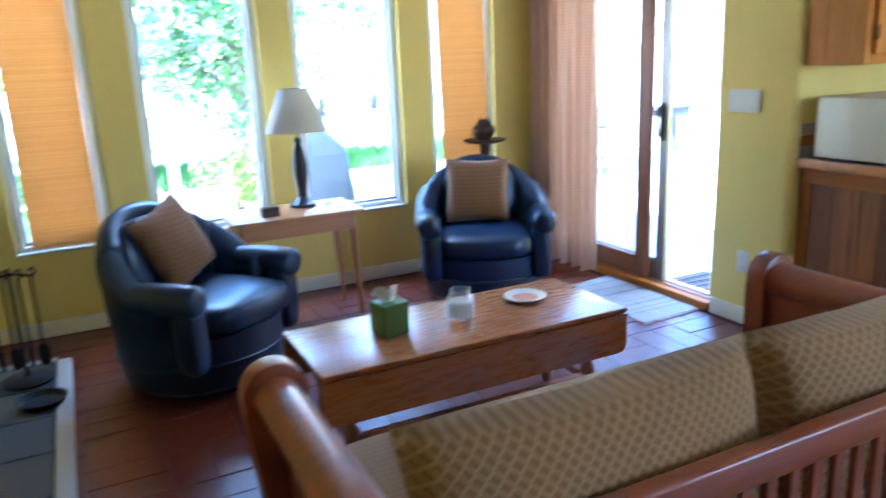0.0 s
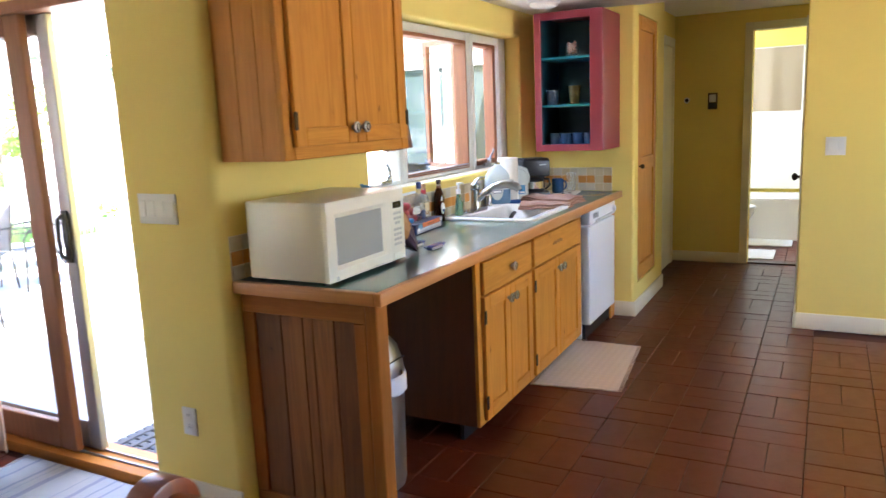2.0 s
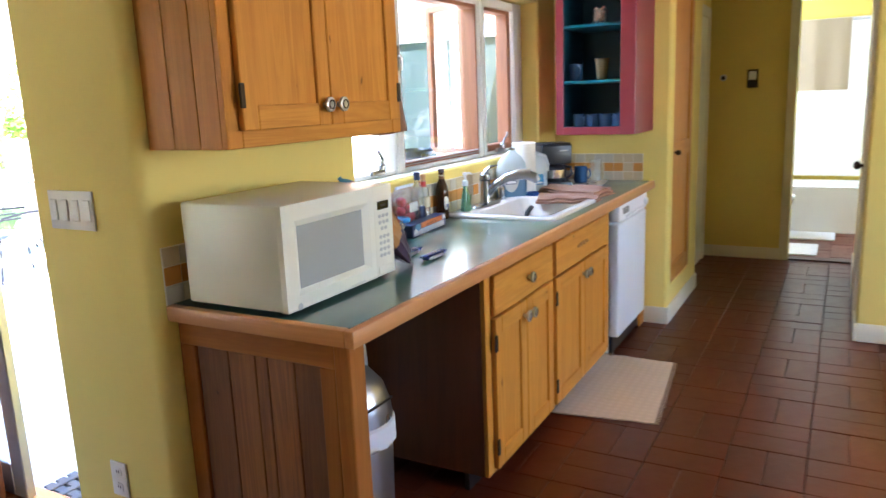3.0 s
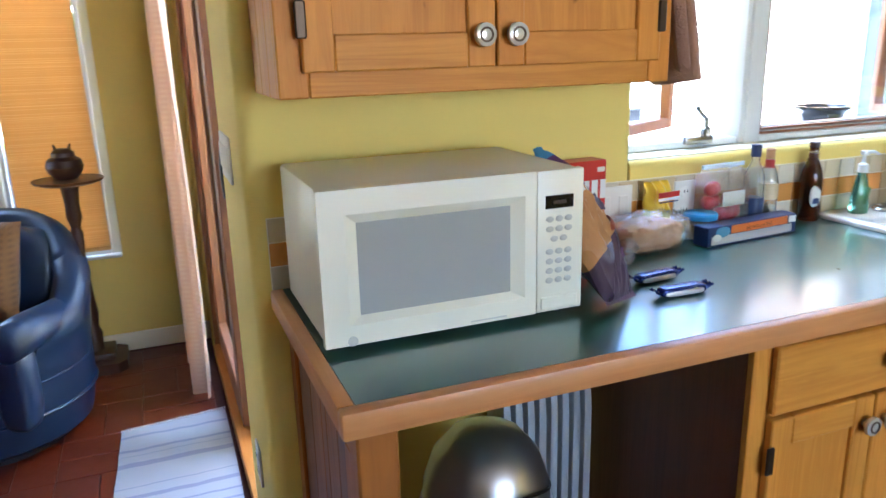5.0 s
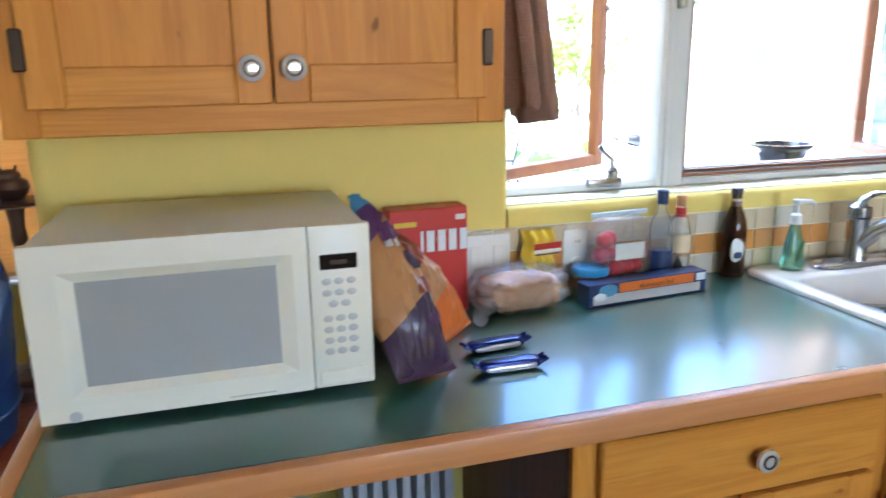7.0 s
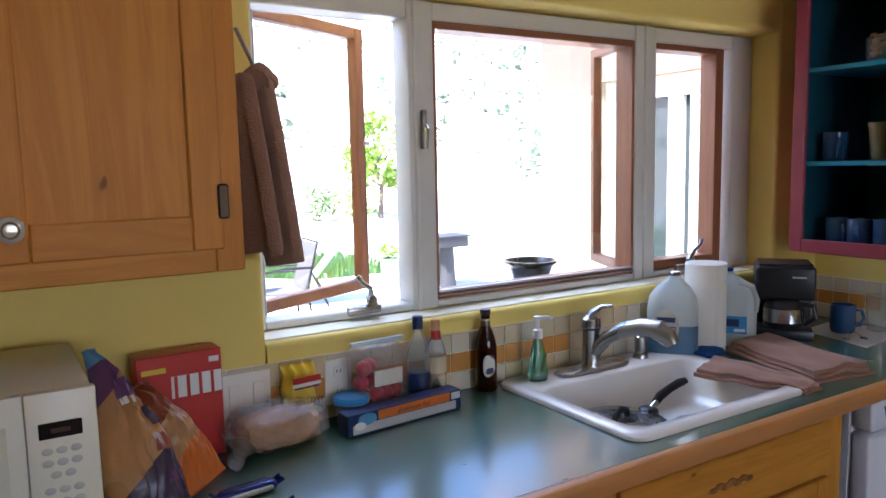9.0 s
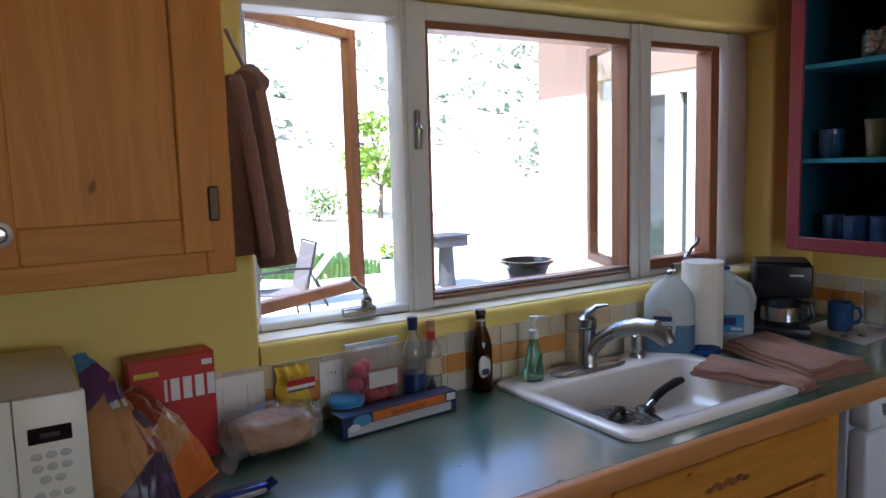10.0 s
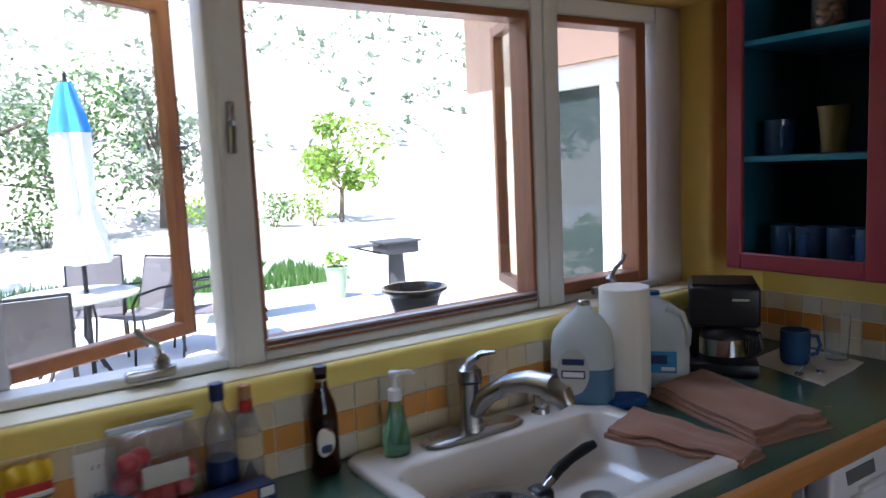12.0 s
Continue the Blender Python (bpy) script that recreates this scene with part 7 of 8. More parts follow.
# folded towels, sponge cloth
def folded_towel(a, b, c, d, label, layers, key):
    """A loosely folded towel on four corners of the worktop."""
    pts = [Vector((*p, 0)) for p in (a, b, c, d)]
    mid = sum(pts, Vector()) / 4
    o = thing("folded_towel", label, "towel", (mid.x, mid.y, C), group="folded towels")
    for k in range(layers):
        z = 0.004 + 0.014 * k
        s = 1 - 0.05 * k

        def at(u, v):
            p = (pts[0] * (1 - u) + pts[1] * u) * (1 - v) + (pts[3] * (1 - u) + pts[2] * u) * v
            p = mid + (p - mid) * s
            edge = min(u, 1 - u, v, 1 - v)
            lift = 0.014 * noise.noise(Vector((u * 3 + key, v * 3, k * 0.3))) + 0.010 * (1 - math.exp(-edge * 14))
            return (p.x + 0.006 * noise.noise(Vector((v * 5, key, k))), p.y + 0.006 * noise.noise(Vector((u * 5, key + 3, k))), C + z + max(-0.002, lift))

        part("fold", sheet(28, 20, at, 0.012), TERRY_PINK, o, smooth=70)
    return o


folded_towel((5.595, 2.325), (5.665, 2.015), (5.755, 2.02), (5.745, 2.375), "dusty rose towel folded on the sink's edge", 2, 1.0)
folded_towel((5.88, 2.435), (5.785, 2.06), (6.015, 2.02), (6.115, 2.455), "dusty rose towel folded flat on the worktop", 3, 5.0)
bm = blob((5.785, 2.432, C + 0.014), (0.060, 0.040, 0.013), 0.5, 28, 10, wob=0.25, key=9)
solid("dish_cloth", bm, SPONGEBLUE, "crumpled blue dish cloth beside the sink", "cloth", at=(5.785, 2.432, C))

# frying pan with its lid in the sink
PX, PY, PB = 5.245, 2.275, CT - 0.1135
fp = thing("frying_pan", "black frying pan with a glass lid in the sink", "pan", (PX, PY, CT - 0.1145))
part("pan", lathe([(0, 0), (0.098, 0), (0.126, 0.046), (0.130, 0.050), (0.122, 0.047), (0.095, 0.006), (0, 0.006)], (PX, PY, PB), 40), BLACK, fp)
part("lid", lathe([(0.119, 0.051), (0.119, 0.054), (0.09, 0.058), (0.05, 0.061), (0, 0.062), (0, 0.059), (0.05, 0.058), (0.09, 0.055)], (PX, PY, PB), 40), LIDGLASS, fp, "glass lid tinted dark to subdue reflections")
part("lid_rim", lathe([(0.117, 0.0495), (0.123, 0.0515), (0.123, 0.056), (0.117, 0.058)], (PX, PY, PB), 40), CHROME, fp, "steel lid rim")
bm = tube([(PX - 0.035, PY - 0.012, PB + 0.060), (PX - 0.032, PY - 0.011, PB + 0.078), (PX, PY, PB + 0.088), (PX + 0.032, PY + 0.011, PB + 0.078), (PX + 0.035, PY + 0.012, PB + 0.060)], [0.009, 0.008, 0.009, 0.008, 0.009], 10)
part("lid_grip", bm, BLACK, fp, "black loop grip")
bm = blob((PX + 0.128, PY + 0.022, PB + 0.048), (0.024, 0.026, 0.016), 0.6, 16, 10)
part("handle_mount", bm, BLACK, fp, "black handle mount")
bm = tube([(PX + 0.140, PY + 0.024, PB + 0.055), (PX + 0.168, PY + 0.030, PB + 0.066)], 0.010, 12)
part("handle_ferrule", bm, CHROME, fp, "steel handle collar")
bm = tube([(PX + 0.160, PY + 0.028, PB + 0.064), (PX + 0.190, PY + 0.034, PB + 0.080), (PX + 0.240, PY + 0.044, PB + 0.090), (PX + 0.295, PY + 0.055, PB + 0.095), (PX + 0.330, PY + 0.062, PB + 0.094)], [0.011, 0.013, 0.012, 0.013, 0.010], 14, squash=0.62)
part("handle", bm, BLACK, fp, "black pan handle")

# hand towel on its ring beside the wall cabinet
tr = thing("towel_ring", "brass towel ring on the wall cabinet's side", "towel ring", (4.30, 2.45, 1.83))
part("plate", lathe([(0, 0), (0.022, 0), (0.020, 0.010), (0, 0.011)], (UX1 + 0.0005, 2.44, 1.845), 18, turn=Euler((0, radians(90), 0)).to_matrix()), BRONZE, tr)
part("ring", tube([(4.305 + 0.035 * (1 - math.cos(a)), 2.44, 1.775 + 0.075 * math.cos(a) - 0.005) for a in (math.pi * k / 14 for k in range(15))] , 0.0045, 8), STEEL, tr)
ht = thing("hand_towel", "brown terry hand towel hanging from a ring", "towel", (4.36, 2.46, 1.36))


def drape(x, y, w, top, low, k):
    def at(u, v):
        spread = 0.35 + 0.65 * (1 - v) ** 0.7
        return (x + 0.018 * math.sin(u * 7 + k) * spread + 0.03 * (1 - v) * 0.8, y + w * (u - 0.5) * spread, low + (top - low) * v + 0.008 * math.sin(u * 5 + k))
    bm = sheet(26, 26, at, 0.030)
    bmesh.ops.smooth_vert(bm, verts=bm.verts, factor=0.5, use_axis_x=True, use_axis_y=True, use_axis_z=True)
    return bm


part("front_fold", drape(4.318, 2.43, 0.20, 1.745, 1.375, 0.3), TERRY, ht, smooth=70)
part("back_fold", drape(4.372, 2.47, 0.21, 1.745, 1.350, 2.2), TERRY, ht, smooth=70)
part("loop", tube([(4.335, 2.42, 1.735), (4.35, 2.44, 1.752), (4.372, 2.46, 1.735)], [0.03, 0.026, 0.03], 12), TERRY, ht)

# ---- outside: deck, patio, garden, hillside, wing ----
PZ = -0.14
bm = bmesh.new()
nx, ny = 60, 50
gx = [-160 + 330 * (i / nx) for i in range(nx + 1)]
gy = [-160 + 420 * (j / ny) for j in range(ny + 1)]


def land(x, y):
    d = max(0.0, y - 24 - 0.10 * abs(x - 8))
    hill = min(46.0, 0.42 * d) * (1 + 0.12 * noise.noise(Vector((x * 0.03, y * 0.03, 0))))
    return PZ - 0.06 + hill + (0.8 * noise.noise(Vector((x * 0.08, y * 0.08, 3))) if d > 2 else 0)


g = [[bm.verts.new((x, y, land(x, y))) for x in gx] for y in gy]
for j in range(ny):
    for i in range(nx):
        bm.faces.new((g[j][i], g[j][i + 1], g[j + 1][i + 1], g[j + 1][i]))
setting("ground", bm, SOIL, "pale dry ground that rises into a hillside", "ground")
setting("patio", box(3.6, 13.0, 2.82, 11.2, PZ - 0.10, PZ), PATIO, "pale sunlit concrete patio", "patio")
setting("gravel_drive", box(-10, 30.0, 14.0, 20.0, PZ - 0.10, PZ - 0.03), PATIO, "pale gravel drive beyond the lawn", "road")

dk = thing("deck", "weathered grey board deck outside the sliding door", "deck", (4.6, 4.0, PZ), kind="structure")
y = 2.83
while y < 6.4:
    part("deck_board", box(3.56, 6.2, y, y + 0.135, PZ + 0.02, -0.045, 0.004), DECKWOOD, dk)
    y += 0.141
part("joist", box(3.60, 3.65, 2.83, 6.45, PZ + 0.001, PZ + 0.02), DECKWOOD, dk)
part("joist", box(6.10, 6.15, 2.83, 6.45, PZ + 0.001, PZ + 0.02), DECKWOOD, dk)
om = thing("outdoor_mat", "dark woven outdoor mat on the deck", "mat", (3.85, 3.4, -0.045))
for k in range(9):
    part("strip", box(3.60 + 0.052 * k, 3.64 + 0.052 * k, 3.10, 3.75, -0.044, -0.034, 0.003), MATTPRINT, om)
for k in range(8):
    part("cross_strip", box(3.60, 4.06, 3.12 + 0.08 * k, 3.155 + 0.08 * k, -0.036, -0.029, 0.003), MATTPRINT, om)

# wing with a white sliding glass door
wg = thing("house_wing", "peach stucco wing with a white sliding glass door", "house", (7.2, 3.8, PZ))
WGX = 7.0
bm = box(WGX, 7.2, 2.80, 3.02, PZ, 2.62)
part("wall", bm, PEACH, wg)
part("wall", box(WGX, 7.2, 4.18, 4.74, PZ, 2.62), PEACH, wg)
part("wall", box(WGX, 7.2, 3.02, 4.18, 2.02, 2.62), PEACH, wg)
part("wall", box(WGX + 0.2, 11.0, 4.60, 4.74, PZ, 2.62), PEACH, wg)
part("back_wall", box(10.9, 11.0, 2.82, 4.60, PZ, 2.62), PEACH, wg)
part("inner_floor", box(WGX, 10.9, 3.02, 4.60, PZ + 0.002, -0.03), PAVER, wg)
part("roof", box(WGX - 0.30, 11.2, 2.96, 4.95, 2.63, 2.76), ROOFTILE, wg)
part("fascia", box(WGX - 0.32, WGX - 0.30, 2.96, 4.97, 2.56, 2.76), PEACH, wg, "peach painted fascia board")
dr = part("sliding_door", box(WGX + 0.03, WGX + 0.10, 3.02, 3.10, PZ + 0.05, 2.02, 0.004), WHITE, wg, "white sliding glass door")
for a, b, c, d in ((4.10, 4.18, PZ + 0.05, 2.02), (3.10, 4.10, 1.90, 2.02), (3.10, 4.10, PZ + 0.05, PZ + 0.17), (3.60, 3.70, PZ + 0.17, 1.90), (3.49, 3.55, PZ + 0.17, 1.90)):
    part("door_frame", box(WGX + 0.03, WGX + 0.10, a, b, c, d, 0.004), WHITE, dr)
for a, b in ((3.10, 3.49), (3.55, 3.60), (3.70, 4.10)):
    p = part("pane", box(WGX + 0.06, WGX + 0.066, a, b, PZ + 0.17, 1.90), plain("dark_door_glass", (0.03, 0.04, 0.038), 0.03, vary=0.05, bump=0.0) if a < 3.2 else bpy.data.materials["dark_door_glass"], dr, "dark reflecting door glass")

# planter on the outside ledge
lg = solid("window_ledge", box(4.9, 6.0, 2.805, 3.10, 1.058, 1.083, 0.005), DECKWOOD, "weathered shelf below the kitchen window outside", "shelf", at=(5.4, 2.95, 1.058))
pp = thing("planter_pot", "black flared planter pot outside the window", "planter", (5.50, 2.98, 1.084))
part("pot", lathe([(0, 0), (0.055, 0), (0.070, 0.07), (0.080, 0.098), (0.098, 0.113), (0.099, 0.122), (0.091, 0.122), (0.075, 0.10), (0.05, 0.012), (0, 0.012)], (5.50, 2.98, 1.084), 32), GLOSSBLACK, pp)
part("soil", lathe([(0, 0.085), (0.070, 0.085), (0.070, 0.09), (0, 0.092)], (5.50, 2.98, 1.084), 20), BARK, pp, "dark potting soil")

# patio table, umbrella, chairs
tb2 = thing("patio_table", "round patio table on dark iron legs", "table", (5.15, 8.0, PZ))
part("tabletop", lathe([(0, 0.71), (0.53, 0.71), (0.55, 0.72), (0.55, 0.735), (0, 0.735)], (5.15, 8.0, PZ), 40), TABLEGLASS, tb2)
for k in range(4):
    a = math.pi / 4 + math.pi / 2 * k
    part("leg", tube([(5.15 + 0.2 * math.cos(a), 8.0 + 0.2 * math.sin(a), PZ + 0.71), (5.15 + 0.14 * math.cos(a), 8.0 + 0.14 * math.sin(a), PZ + 0.35), (5.15 + 0.38 * math.cos(a), 8.0 + 0.38 * math.sin(a), PZ + 0.002)], 0.016), IRON, tb2)
um = thing("patio_umbrella", "closed pale umbrella with a blue top", "umbrella", (5.28, 8.0, PZ))
part("pole", tube([(5.28, 8.0, PZ + 0.002), (5.28, 8.0, 2.40)], 0.02), IRON, um)


def furled(z0, z1, r0, r1, key):
    own = bmesh.new()
    rows = []
    for j in range(13):
        v = j / 12
        r = r0 + (r1 - r0) * v
        rows.append([own.verts.new((5.28 + r * (1 + 0.25 * math.sin(6 * a + key + 2 * v)) * math.cos(a), 8.0 + r * (1 + 0.25 * math.sin(6 * a + key + 2 * v)) * math.sin(a), z0 + (z1 - z0) * v)) for a in (2 * math.pi * i / 36 for i in range(36))])
    for p, q in zip(rows, rows[1:]):
        for i in range(36):
            own.faces.new((p[i], p[(i + 1) % 36], q[(i + 1) % 36], q[i]))
    own.faces.new(rows[0]), own.faces.new(rows[-1])
    return own


part("canopy", furled(0.86, 1.30, 0.21, 0.13, 0), UMB_W, um, smooth=60)
part("canopy_upper", furled(1.30, 1.95, 0.12, 0.13, 1), UMB_W, um, smooth=60)
part("canopy_top", furled(1.95, 2.36, 0.14, 0.05, 2), UMB_B, um, "blue umbrella top", smooth=60)
part("finial", blob((5.28, 8.0, 2.42), (0.02, 0.02, 0.03), 1, 10, 8), IRON, um)


def patio_chair(at, rz, label="dark mesh patio chair with curved arms"):
    c = thing("patio_chair", label, "chair", at, rz, "patio chairs")
    part("seat", sheet(8, 8, lambda u, v: (-0.25 + 0.5 * u, -0.22 + 0.46 * v, 0.42 - 0.02 * math.sin(v * 3)), 0.012), MESHCLOTH, c, world=False)
    part("backrest", sheet(8, 8, lambda u, v: (-0.25 + 0.5 * u, 0.24 + 0.13 * v, 0.42 + 0.48 * v), 0.012), MESHCLOTH, c, world=False)
    for s in (-1, 1):
        part("arm", tube([(0.27 * s, 0.30, 0.66), (0.28 * s, 0.05, 0.67), (0.28 * s, -0.20, 0.64), (0.27 * s, -0.26, 0.55)], 0.013), IRON, c, world=False)
        part("leg", tube([(0.27 * s, -0.26, 0.55), (0.26 * s, -0.24, 0.40), (0.27 * s, -0.28, 0.002)], 0.012), IRON, c, world=False)
        part("leg", tube([(0.26 * s, 0.37, 0.92), (0.26 * s, 0.25, 0.42), (0.27 * s, 0.30, 0.002)], 0.012), IRON, c, world=False)
    part("top_bar", tube([(-0.26, 0.37, 0.92), (0.26, 0.37, 0.92)], 0.012), IRON, c, world=False)
    return c


patio_chair((4.78, 7.15, PZ), 176)
patio_chair((5.75, 8.45, PZ), -62)
patio_chair((6.35, 8.3, PZ), -95, "patio chair standing apart from the table")
patio_chair((5.45, 8.85, PZ), -12)
lc = thing("lounge_chair", "tan slatted lounge chair on the patio", "chair", (6.9, 9.6, PZ), 250)
part("seat", sheet(6, 8, lambda u, v: (-0.27 + 0.54 * u, -0.3 + 0.6 * v, 0.30 - 0.05 * v), 0.03), PALEGREEN, lc, world=False)
part("backrest", sheet(6, 8, lambda u, v: (-0.27 + 0.54 * u, 0.30 + 0.45 * v, 0.27 + 0.55 * v), 0.03), PALEGREEN, lc, world=False)
for s in (-1, 1):
    part("side_frame", tube([(0.28 * s, -0.4, 0.002), (0.28 * s, -0.3, 0.45), (0.28 * s, 0.3, 0.45), (0.28 * s, 0.5, 0.002)], 0.016), IRON, lc, world=False)

# pedestal grill, planters, garden bed
gr = thing("pedestal_grill", "dark steel park grill on a post", "grill", (9.2, 9.5, PZ))
part("post", tube([(9.2, 9.5, PZ + 0.002), (9.2, 9.5, PZ + 0.56)], [0.13, 0.10], 12), GREYMETAL, gr)
part("firebox", box(8.96, 9.44, 9.30, 9.70, PZ + 0.56, PZ + 0.70, 0.012, 2), GREYMETAL, gr)
part("grate", box(8.92, 9.48, 9.28, 9.72, PZ + 0.70, PZ + 0.725, 0.004), GREYMETAL, gr, "dark steel grate")
part("side_shelf", box(8.55, 8.90, 9.38, 9.62, PZ + 0.68, PZ + 0.70, 0.004), GREYMETAL, gr)
part("shelf_arm", tube([(8.6, 9.5, PZ + 0.68), (9.0, 9.5, PZ + 0.56)], 0.012), IRON, gr)
gp = thing("tall_planter", "pale green glazed planter with a small plant", "planter", (8.5, 9.85, PZ))
part("pot", lathe([(0, 0), (0.10, 0), (0.15, 0.40), (0.17, 0.42), (0.14, 0.42), (0.10, 0.05), (0, 0.05)], (8.5, 9.85, PZ + 0.001), 28), PALEGREEN, gp)


def leaves(spots, size, m, name, parent, seed, label=""):
    """Many small leaf blades round the given centres, joined into one crown."""
    r = random.Random(seed)
    verts, faces = [], []
    for cx, cy, cz, rad, count in spots:
        for _ in range(count):
            d = Vector((r.gauss(0, 1), r.gauss(0, 1), r.gauss(0, 0.8))).normalized() * rad * (0.35 + 0.65 * r.random() ** 0.5)
            s = size * r.uniform(0.6, 1.5)
            m3 = Euler((r.uniform(-1, 1), r.uniform(-1, 1), r.uniform(0, 6.3))).to_matrix()
            at = len(verts)
            for p in ((-0.5, 0, 0), (0, -0.28, 0.06), (0.5, 0, 0), (0, 0.28, 0.06)):
                q = m3 @ Vector(p) * s + d
                verts.append((cx + q.x, cy + q.y, cz + q.z))
            faces.append((at, at + 1, at + 2, at + 3))
    me = bpy.data.meshes.new(name)
    me.from_pydata(verts, [], faces)
    me.materials.append(m)
    ob = new(name, me)
    ob.parent = parent
    ob.matrix_basis = rig(parent).inverted()
    return tagged(ob, label)


leaves([(8.5, 9.85, PZ + 0.50, 0.14, 60)], 0.10, LEAF_Y, "foliage", gp, 2)


def tree(x, y, height, spread, m, seed, label, leaf=0.16, count=260):
    r = random.Random(seed)
    z0 = land(x, y)
    o = thing("tree", label, "tree", (x, y, z0))
    top = Vector((x + r.uniform(-0.3, 0.3), y + r.uniform(-0.3, 0.3), z0 + height * 0.62))
    bm = tube([(x, y, z0 - 0.05), (x + 0.08, y, z0 + height * 0.3), tuple(top)], [height * 0.028, height * 0.020, height * 0.010], 10)
    spots = []
    for k in range(11):
        a, h = r.uniform(0, 6.3), r.uniform(0.32, 0.98)
        rad = spread * (1.1 - abs(h - 0.6)) * r.uniform(0.35, 0.95)
        p = Vector((x + rad * math.cos(a), y + rad * math.sin(a), z0 + height * h))
        start = Vector((x, y, z0 + height * min(0.55, h * 0.7)))
        tube([tuple(start), tuple((start + p) / 2 + Vector((0, 0, 0.1))), tuple(p)], [height * 0.012, height * 0.008, height * 0.003], 6, bm=bm)
        spots.append((p.x, p.y, p.z, spread * r.uniform(0.32, 0.55), count // 2))
    part("trunk", bm, BARK, o)
    leaves(spots, leaf, m, "crown", o, seed + 1)
    return o


tree(4.6, 22.0, 5.2, 2.6, LEAF_S, 11, "broad silvery tree beyond the drive", 0.17, 420)
tree(7.4, 23.0, 4.6, 2.5, LEAF_G, 12, "leafy green tree beyond the drive", 0.16, 480)
tree(1.6, 21.5, 6.0, 2.6, LEAF_S, 13, "silvery green tree beyond the drive", 0.19, 420)
tree(9.6, 24.0, 4.6, 1.7, LEAF_S, 14, "small silvery tree at the foot of the hill", 0.2, 260)
tree(15.0, 23.0, 3.3, 1.3, LEAF_Y, 15, "lime green young tree at the foot of the hill", 0.2, 300)
tree(17.2, 16.0, 4.2, 1.5, LEAF_S, 16, "sparse silvery tree beside the patio", 0.16, 200)
tree(-3.0, 16.0, 6.0, 2.4, LEAF_G, 17, "green tree outside the living room windows", 0.22, 380)
tree(0.6, 12.5, 4.8, 1.8, LEAF_S, 18, "silvery tree outside the living room windows", 0.2, 340)
tree(2.9, 13.0, 4.4, 1.7, LEAF_G, 19, "green tree outside the living room windows", 0.2, 340)
tree(-1.5, 9.0, 3.0, 1.3, LEAF_Y, 20, "lime green shrub tree by the steps", 0.16, 260)


def bush(x, y, r, m, seed, label, count=220, leaf=0.10):
    z = land(x, y)
    o = thing("shrub", label, "shrub", (x, y, z))
    q = random.Random(seed)
    bm = None
    for k in range(5):
        a = k * 1.3
        bm = tube([(x, y, z - 0.03), (x + 0.4 * r * math.cos(a), y + 0.4 * r * math.sin(a), z + r * 0.9)], [0.02, 0.006], 6, bm=bm)
    part("stems", bm, BARK, o)
    leaves([(x + q.uniform(-0.5, 0.5) * r, y + q.uniform(-0.5, 0.5) * r, z + r * q.uniform(0.5, 1.1), r * 0.6, count // 4) for _ in range(5)], leaf, m, "foliage", o, seed)
    return o


for k, (x, y, r, m) in enumerate(((10.5, 21.8, 0.9, LEAF_Y), (12.4, 22.2, 0.8, LEAF_G), (13.6, 22.0, 0.8, LEAF_Y), (6.2, 21.4, 1.0, LEAF_G), (3.0, 20.8, 1.0, LEAF_S), (0.2, 8.4, 0.7, LEAF_G), (1.9, 8.8, 0.6, LEAF_Y), (2.6, 10.4, 0.7, LEAF_G))):
    bush(x, y, r, m, 40 + k, "rounded green garden shrub" if m is not LEAF_S else "silvery rounded garden shrub", 320, 0.13)

# sagebrush over the hillside and the lawn's grass
r = random.Random(77)
spots = []
for _ in range(900):
    x, y = r.uniform(-40, 70), r.uniform(28, 110)
    rad = r.uniform(0.35, 0.9)
    spots.append((x, y, land(x, y) + rad * 0.3, rad, 14))
sage = tagged(new("sagebrush"), "grey-green sagebrush scattered over the hillside", "brush", kind="stuff")
leaves(spots, 0.5, LEAF_S, "sage_clumps", sage, 78)
verts, faces = [], []
for _ in range(9000):
    x, y = r.uniform(-2, 9.5), r.uniform(11.3, 13.9)
    h, a = r.uniform(0.10, 0.28), r.uniform(0, 6.3)
    at = len(verts)
    dx, dy = 0.02 * math.cos(a), 0.02 * math.sin(a)
    z = PZ - 0.06
    verts += [(x - dx, y - dy, z), (x + dx, y + dy, z), (x + r.uniform(-0.06, 0.06), y + r.uniform(-0.06, 0.06), z + h)]
    faces.append((at, at + 1, at + 2))
me = bpy.data.meshes.new("grass")
me.from_pydata(verts, [], faces)
me.materials.append(GRASS)
tagged(new("grass", me), "strip of green lawn grass behind the patio", "grass", kind="stuff")

# covered grill and stair rail outside the living room windows
cg = thing("covered_grill", "grill under a grey cover coloured dark for shade", "grill cover", (2.05, 6.5, PZ))
own = bmesh.new()
rows = []
for z, sx, sy in ((0.0, 0.46, 0.34), (0.55, 0.42, 0.32), (0.95, 0.36, 0.28), (1.12, 0.20, 0.22), (1.16, 0.08, 0.12)):
    rows.append([own.verts.new((2.05 - 0.10 * (1 - z) * 0 + sx * math.copysign(abs(math.cos(a)) ** 0.6, math.cos(a)), 6.5 + sy * math.copysign(abs(math.sin(a)) ** 0.6, math.sin(a)), PZ - 0.05 + z)) for a in (2 * math.pi * i / 28 for i in range(28))])
for p, q in zip(rows, rows[1:]):
    for i in range(28):
        own.faces.new((p[i], p[(i + 1) % 28], q[(i + 1) % 28], q[i]))
own.faces.new(rows[0]), own.faces.new(rows[-1])
part("cover", own, COVERGREY, cg, smooth=40)
sr = thing("stair_rail", "weathered sloping stair rail outside the window", "railing", (0.6, 6.4, PZ))
part("top_rail", tube([(0.0, 6.4, 0.35), (1.0, 6.4, 1.0)], 0.028), DECKWOOD, sr)
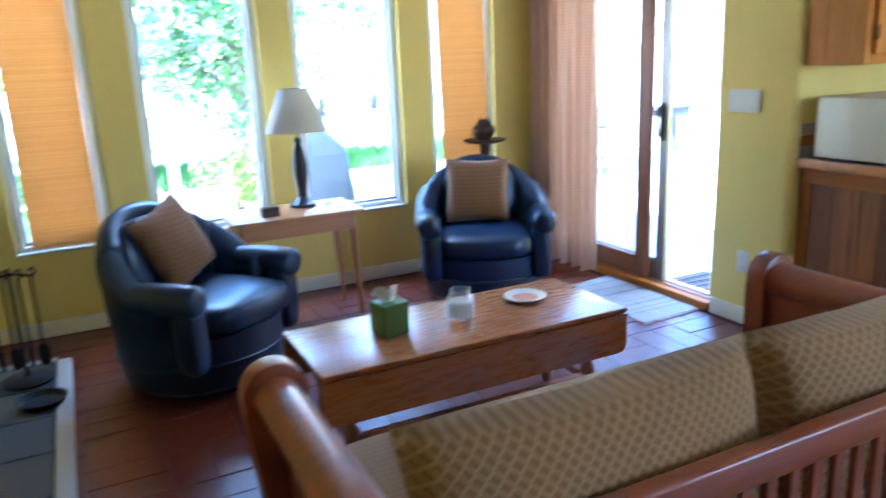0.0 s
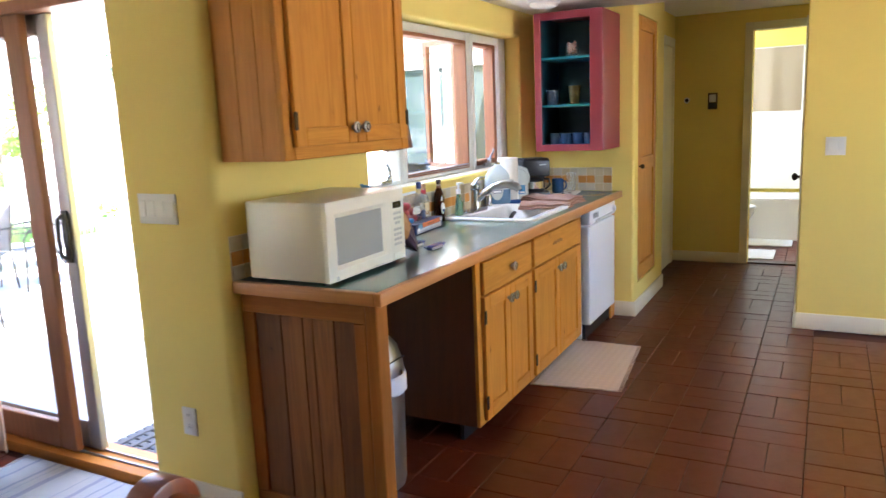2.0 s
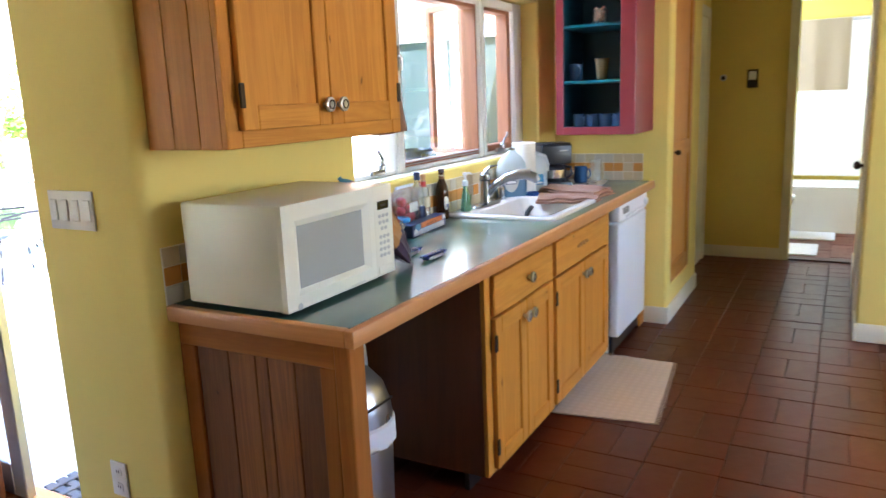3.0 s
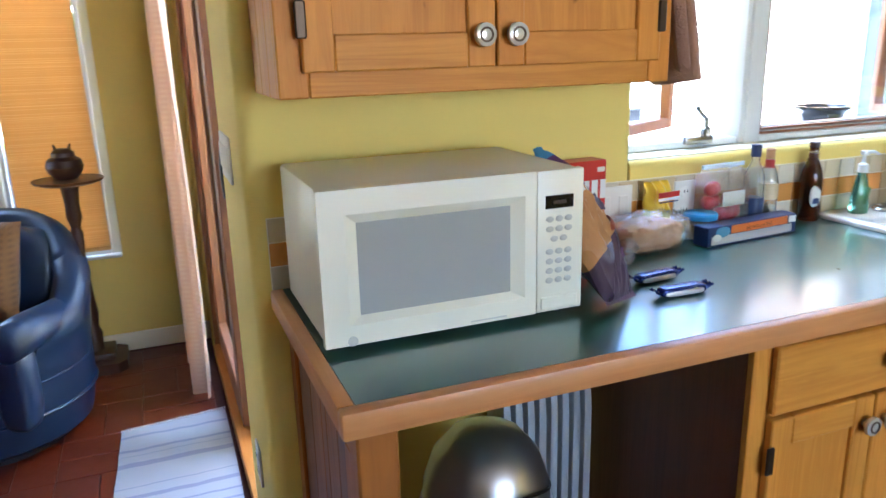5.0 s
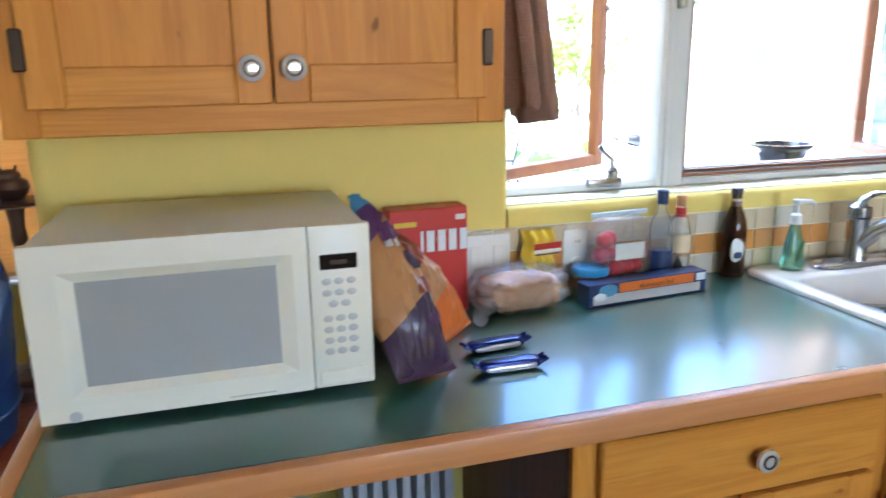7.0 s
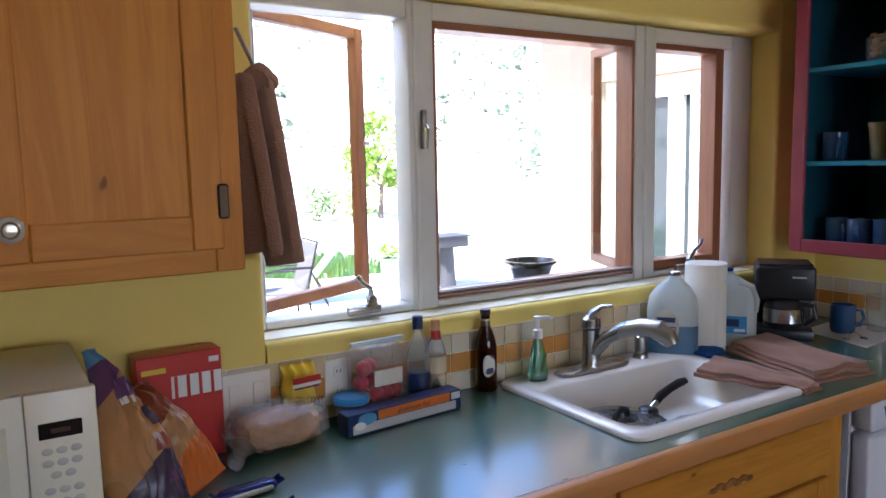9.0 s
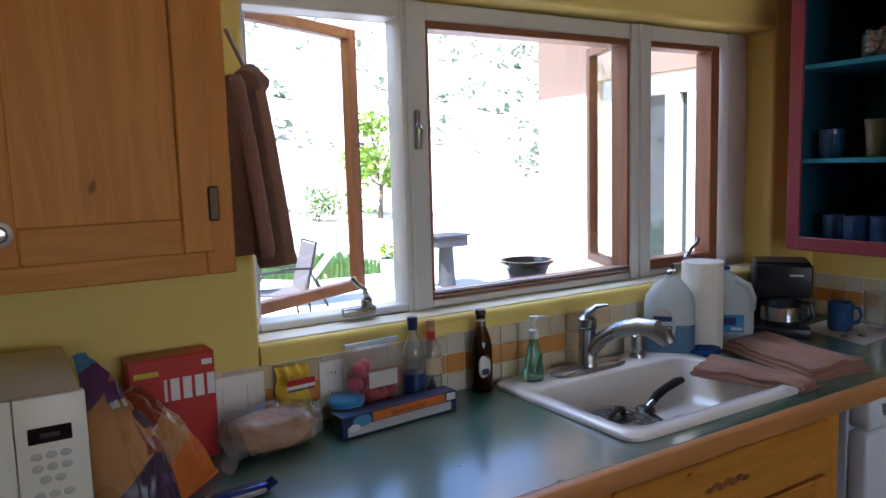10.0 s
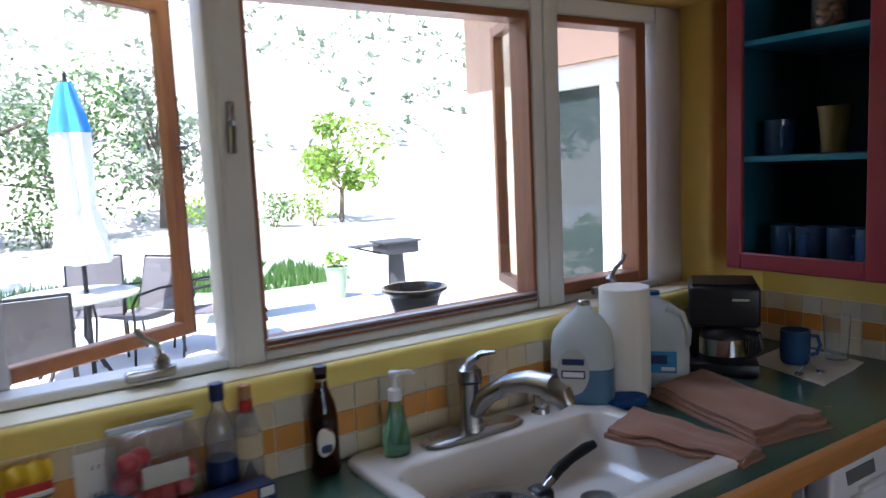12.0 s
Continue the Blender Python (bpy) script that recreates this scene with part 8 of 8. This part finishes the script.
for x in (0.05, 0.95):
    part("post", box(x - 0.035, x + 0.035, 6.36, 6.44, PZ - 0.06, 0.36 + (x - 0.0) * 0.65, 0.004), DECKWOOD, sr)
solid("stair_block", box(0.5, 1.3, 5.6, 6.3, PZ - 0.06, 0.30, 0.01), PATIO, "pale concrete steps outside the window", "steps", at=(0.9, 6.0, PZ))

# ---- floor pavers: a basket weave of brick pairs ----
floor_ob = bpy.data.objects["floor"]
SQ, GAP = 0.292, 0.003
paver_meshes = {}


def paver_mesh(flat):
    if flat not in paver_meshes:
        w, d = (SQ, SQ / 2) if flat else (SQ / 2, SQ)
        bm = box(-w / 2 + GAP / 2, w / 2 - GAP / 2, -d / 2 + GAP / 2, d / 2 - GAP / 2, -0.012, 0, 0.0025)
        me = bpy.data.meshes.new("paver")
        bm.to_mesh(me)
        bm.free()
        me.materials.append(PAVER)
        paver_meshes[flat] = me
    return paver_meshes[flat]


def paver_places():
    for i in range(-6, 37):
        for j in range(-9, 17):
            x, y = (i + 0.5) * SQ + 0.12, (j + 0.5) * SQ + 0.10
            if x < -1.45 or y > 4.74 or y < -2.3 or x > 10.6:
                continue
            if x > 3.4 and y > 2.55 or x > 6.62 and not 0.6 < y < 2.0:
                continue
            for s in (-1, 1):
                if (i + j) % 2:
                    yield x, y + s * SQ / 4, True
                else:
                    yield x + s * SQ / 4, y, False


near_count = 0
rest = {True: [], False: []}
rng = random.Random(4)
for x, y, flat in paver_places():
    z = rng.uniform(-0.0012, 0.0012)
    near = 4.45 < x < 8.6 and 0.3 < y < 1.75 or 2.3 < x < 3.3 and 2.1 < y < 3.2
    if near and near_count < 300:
        near_count += 1
        ob = new("paver", paver_mesh(flat))
        ob.parent = floor_ob
        ob.matrix_basis = pose(x, y, z, rng.uniform(-0.12, 0.12), rng.uniform(-0.12, 0.12), rng.uniform(-0.25, 0.25))
    else:
        rest[flat].append((x, y, z, rng.uniform(-0.25, 0.25)))
verts, faces = [], []
for flat, spots in rest.items():
    me = paver_mesh(flat)
    co = [v.co.copy() for v in me.vertices]
    for x, y, z, turn in spots:
        m, at = pose(x, y, z, 0, 0, turn), len(verts)
        verts += [tuple(m @ c) for c in co]
        faces += [tuple(at + k for k in p.vertices) for p in me.polygons]
me = bpy.data.meshes.new("pavers")
me.from_pydata(verts, [], faces)
me.materials.append(PAVER)
field = new("pavers", me)
field.parent = floor_ob
tagged(field, "terracotta brick pavers in a basket weave", kind="stuff")
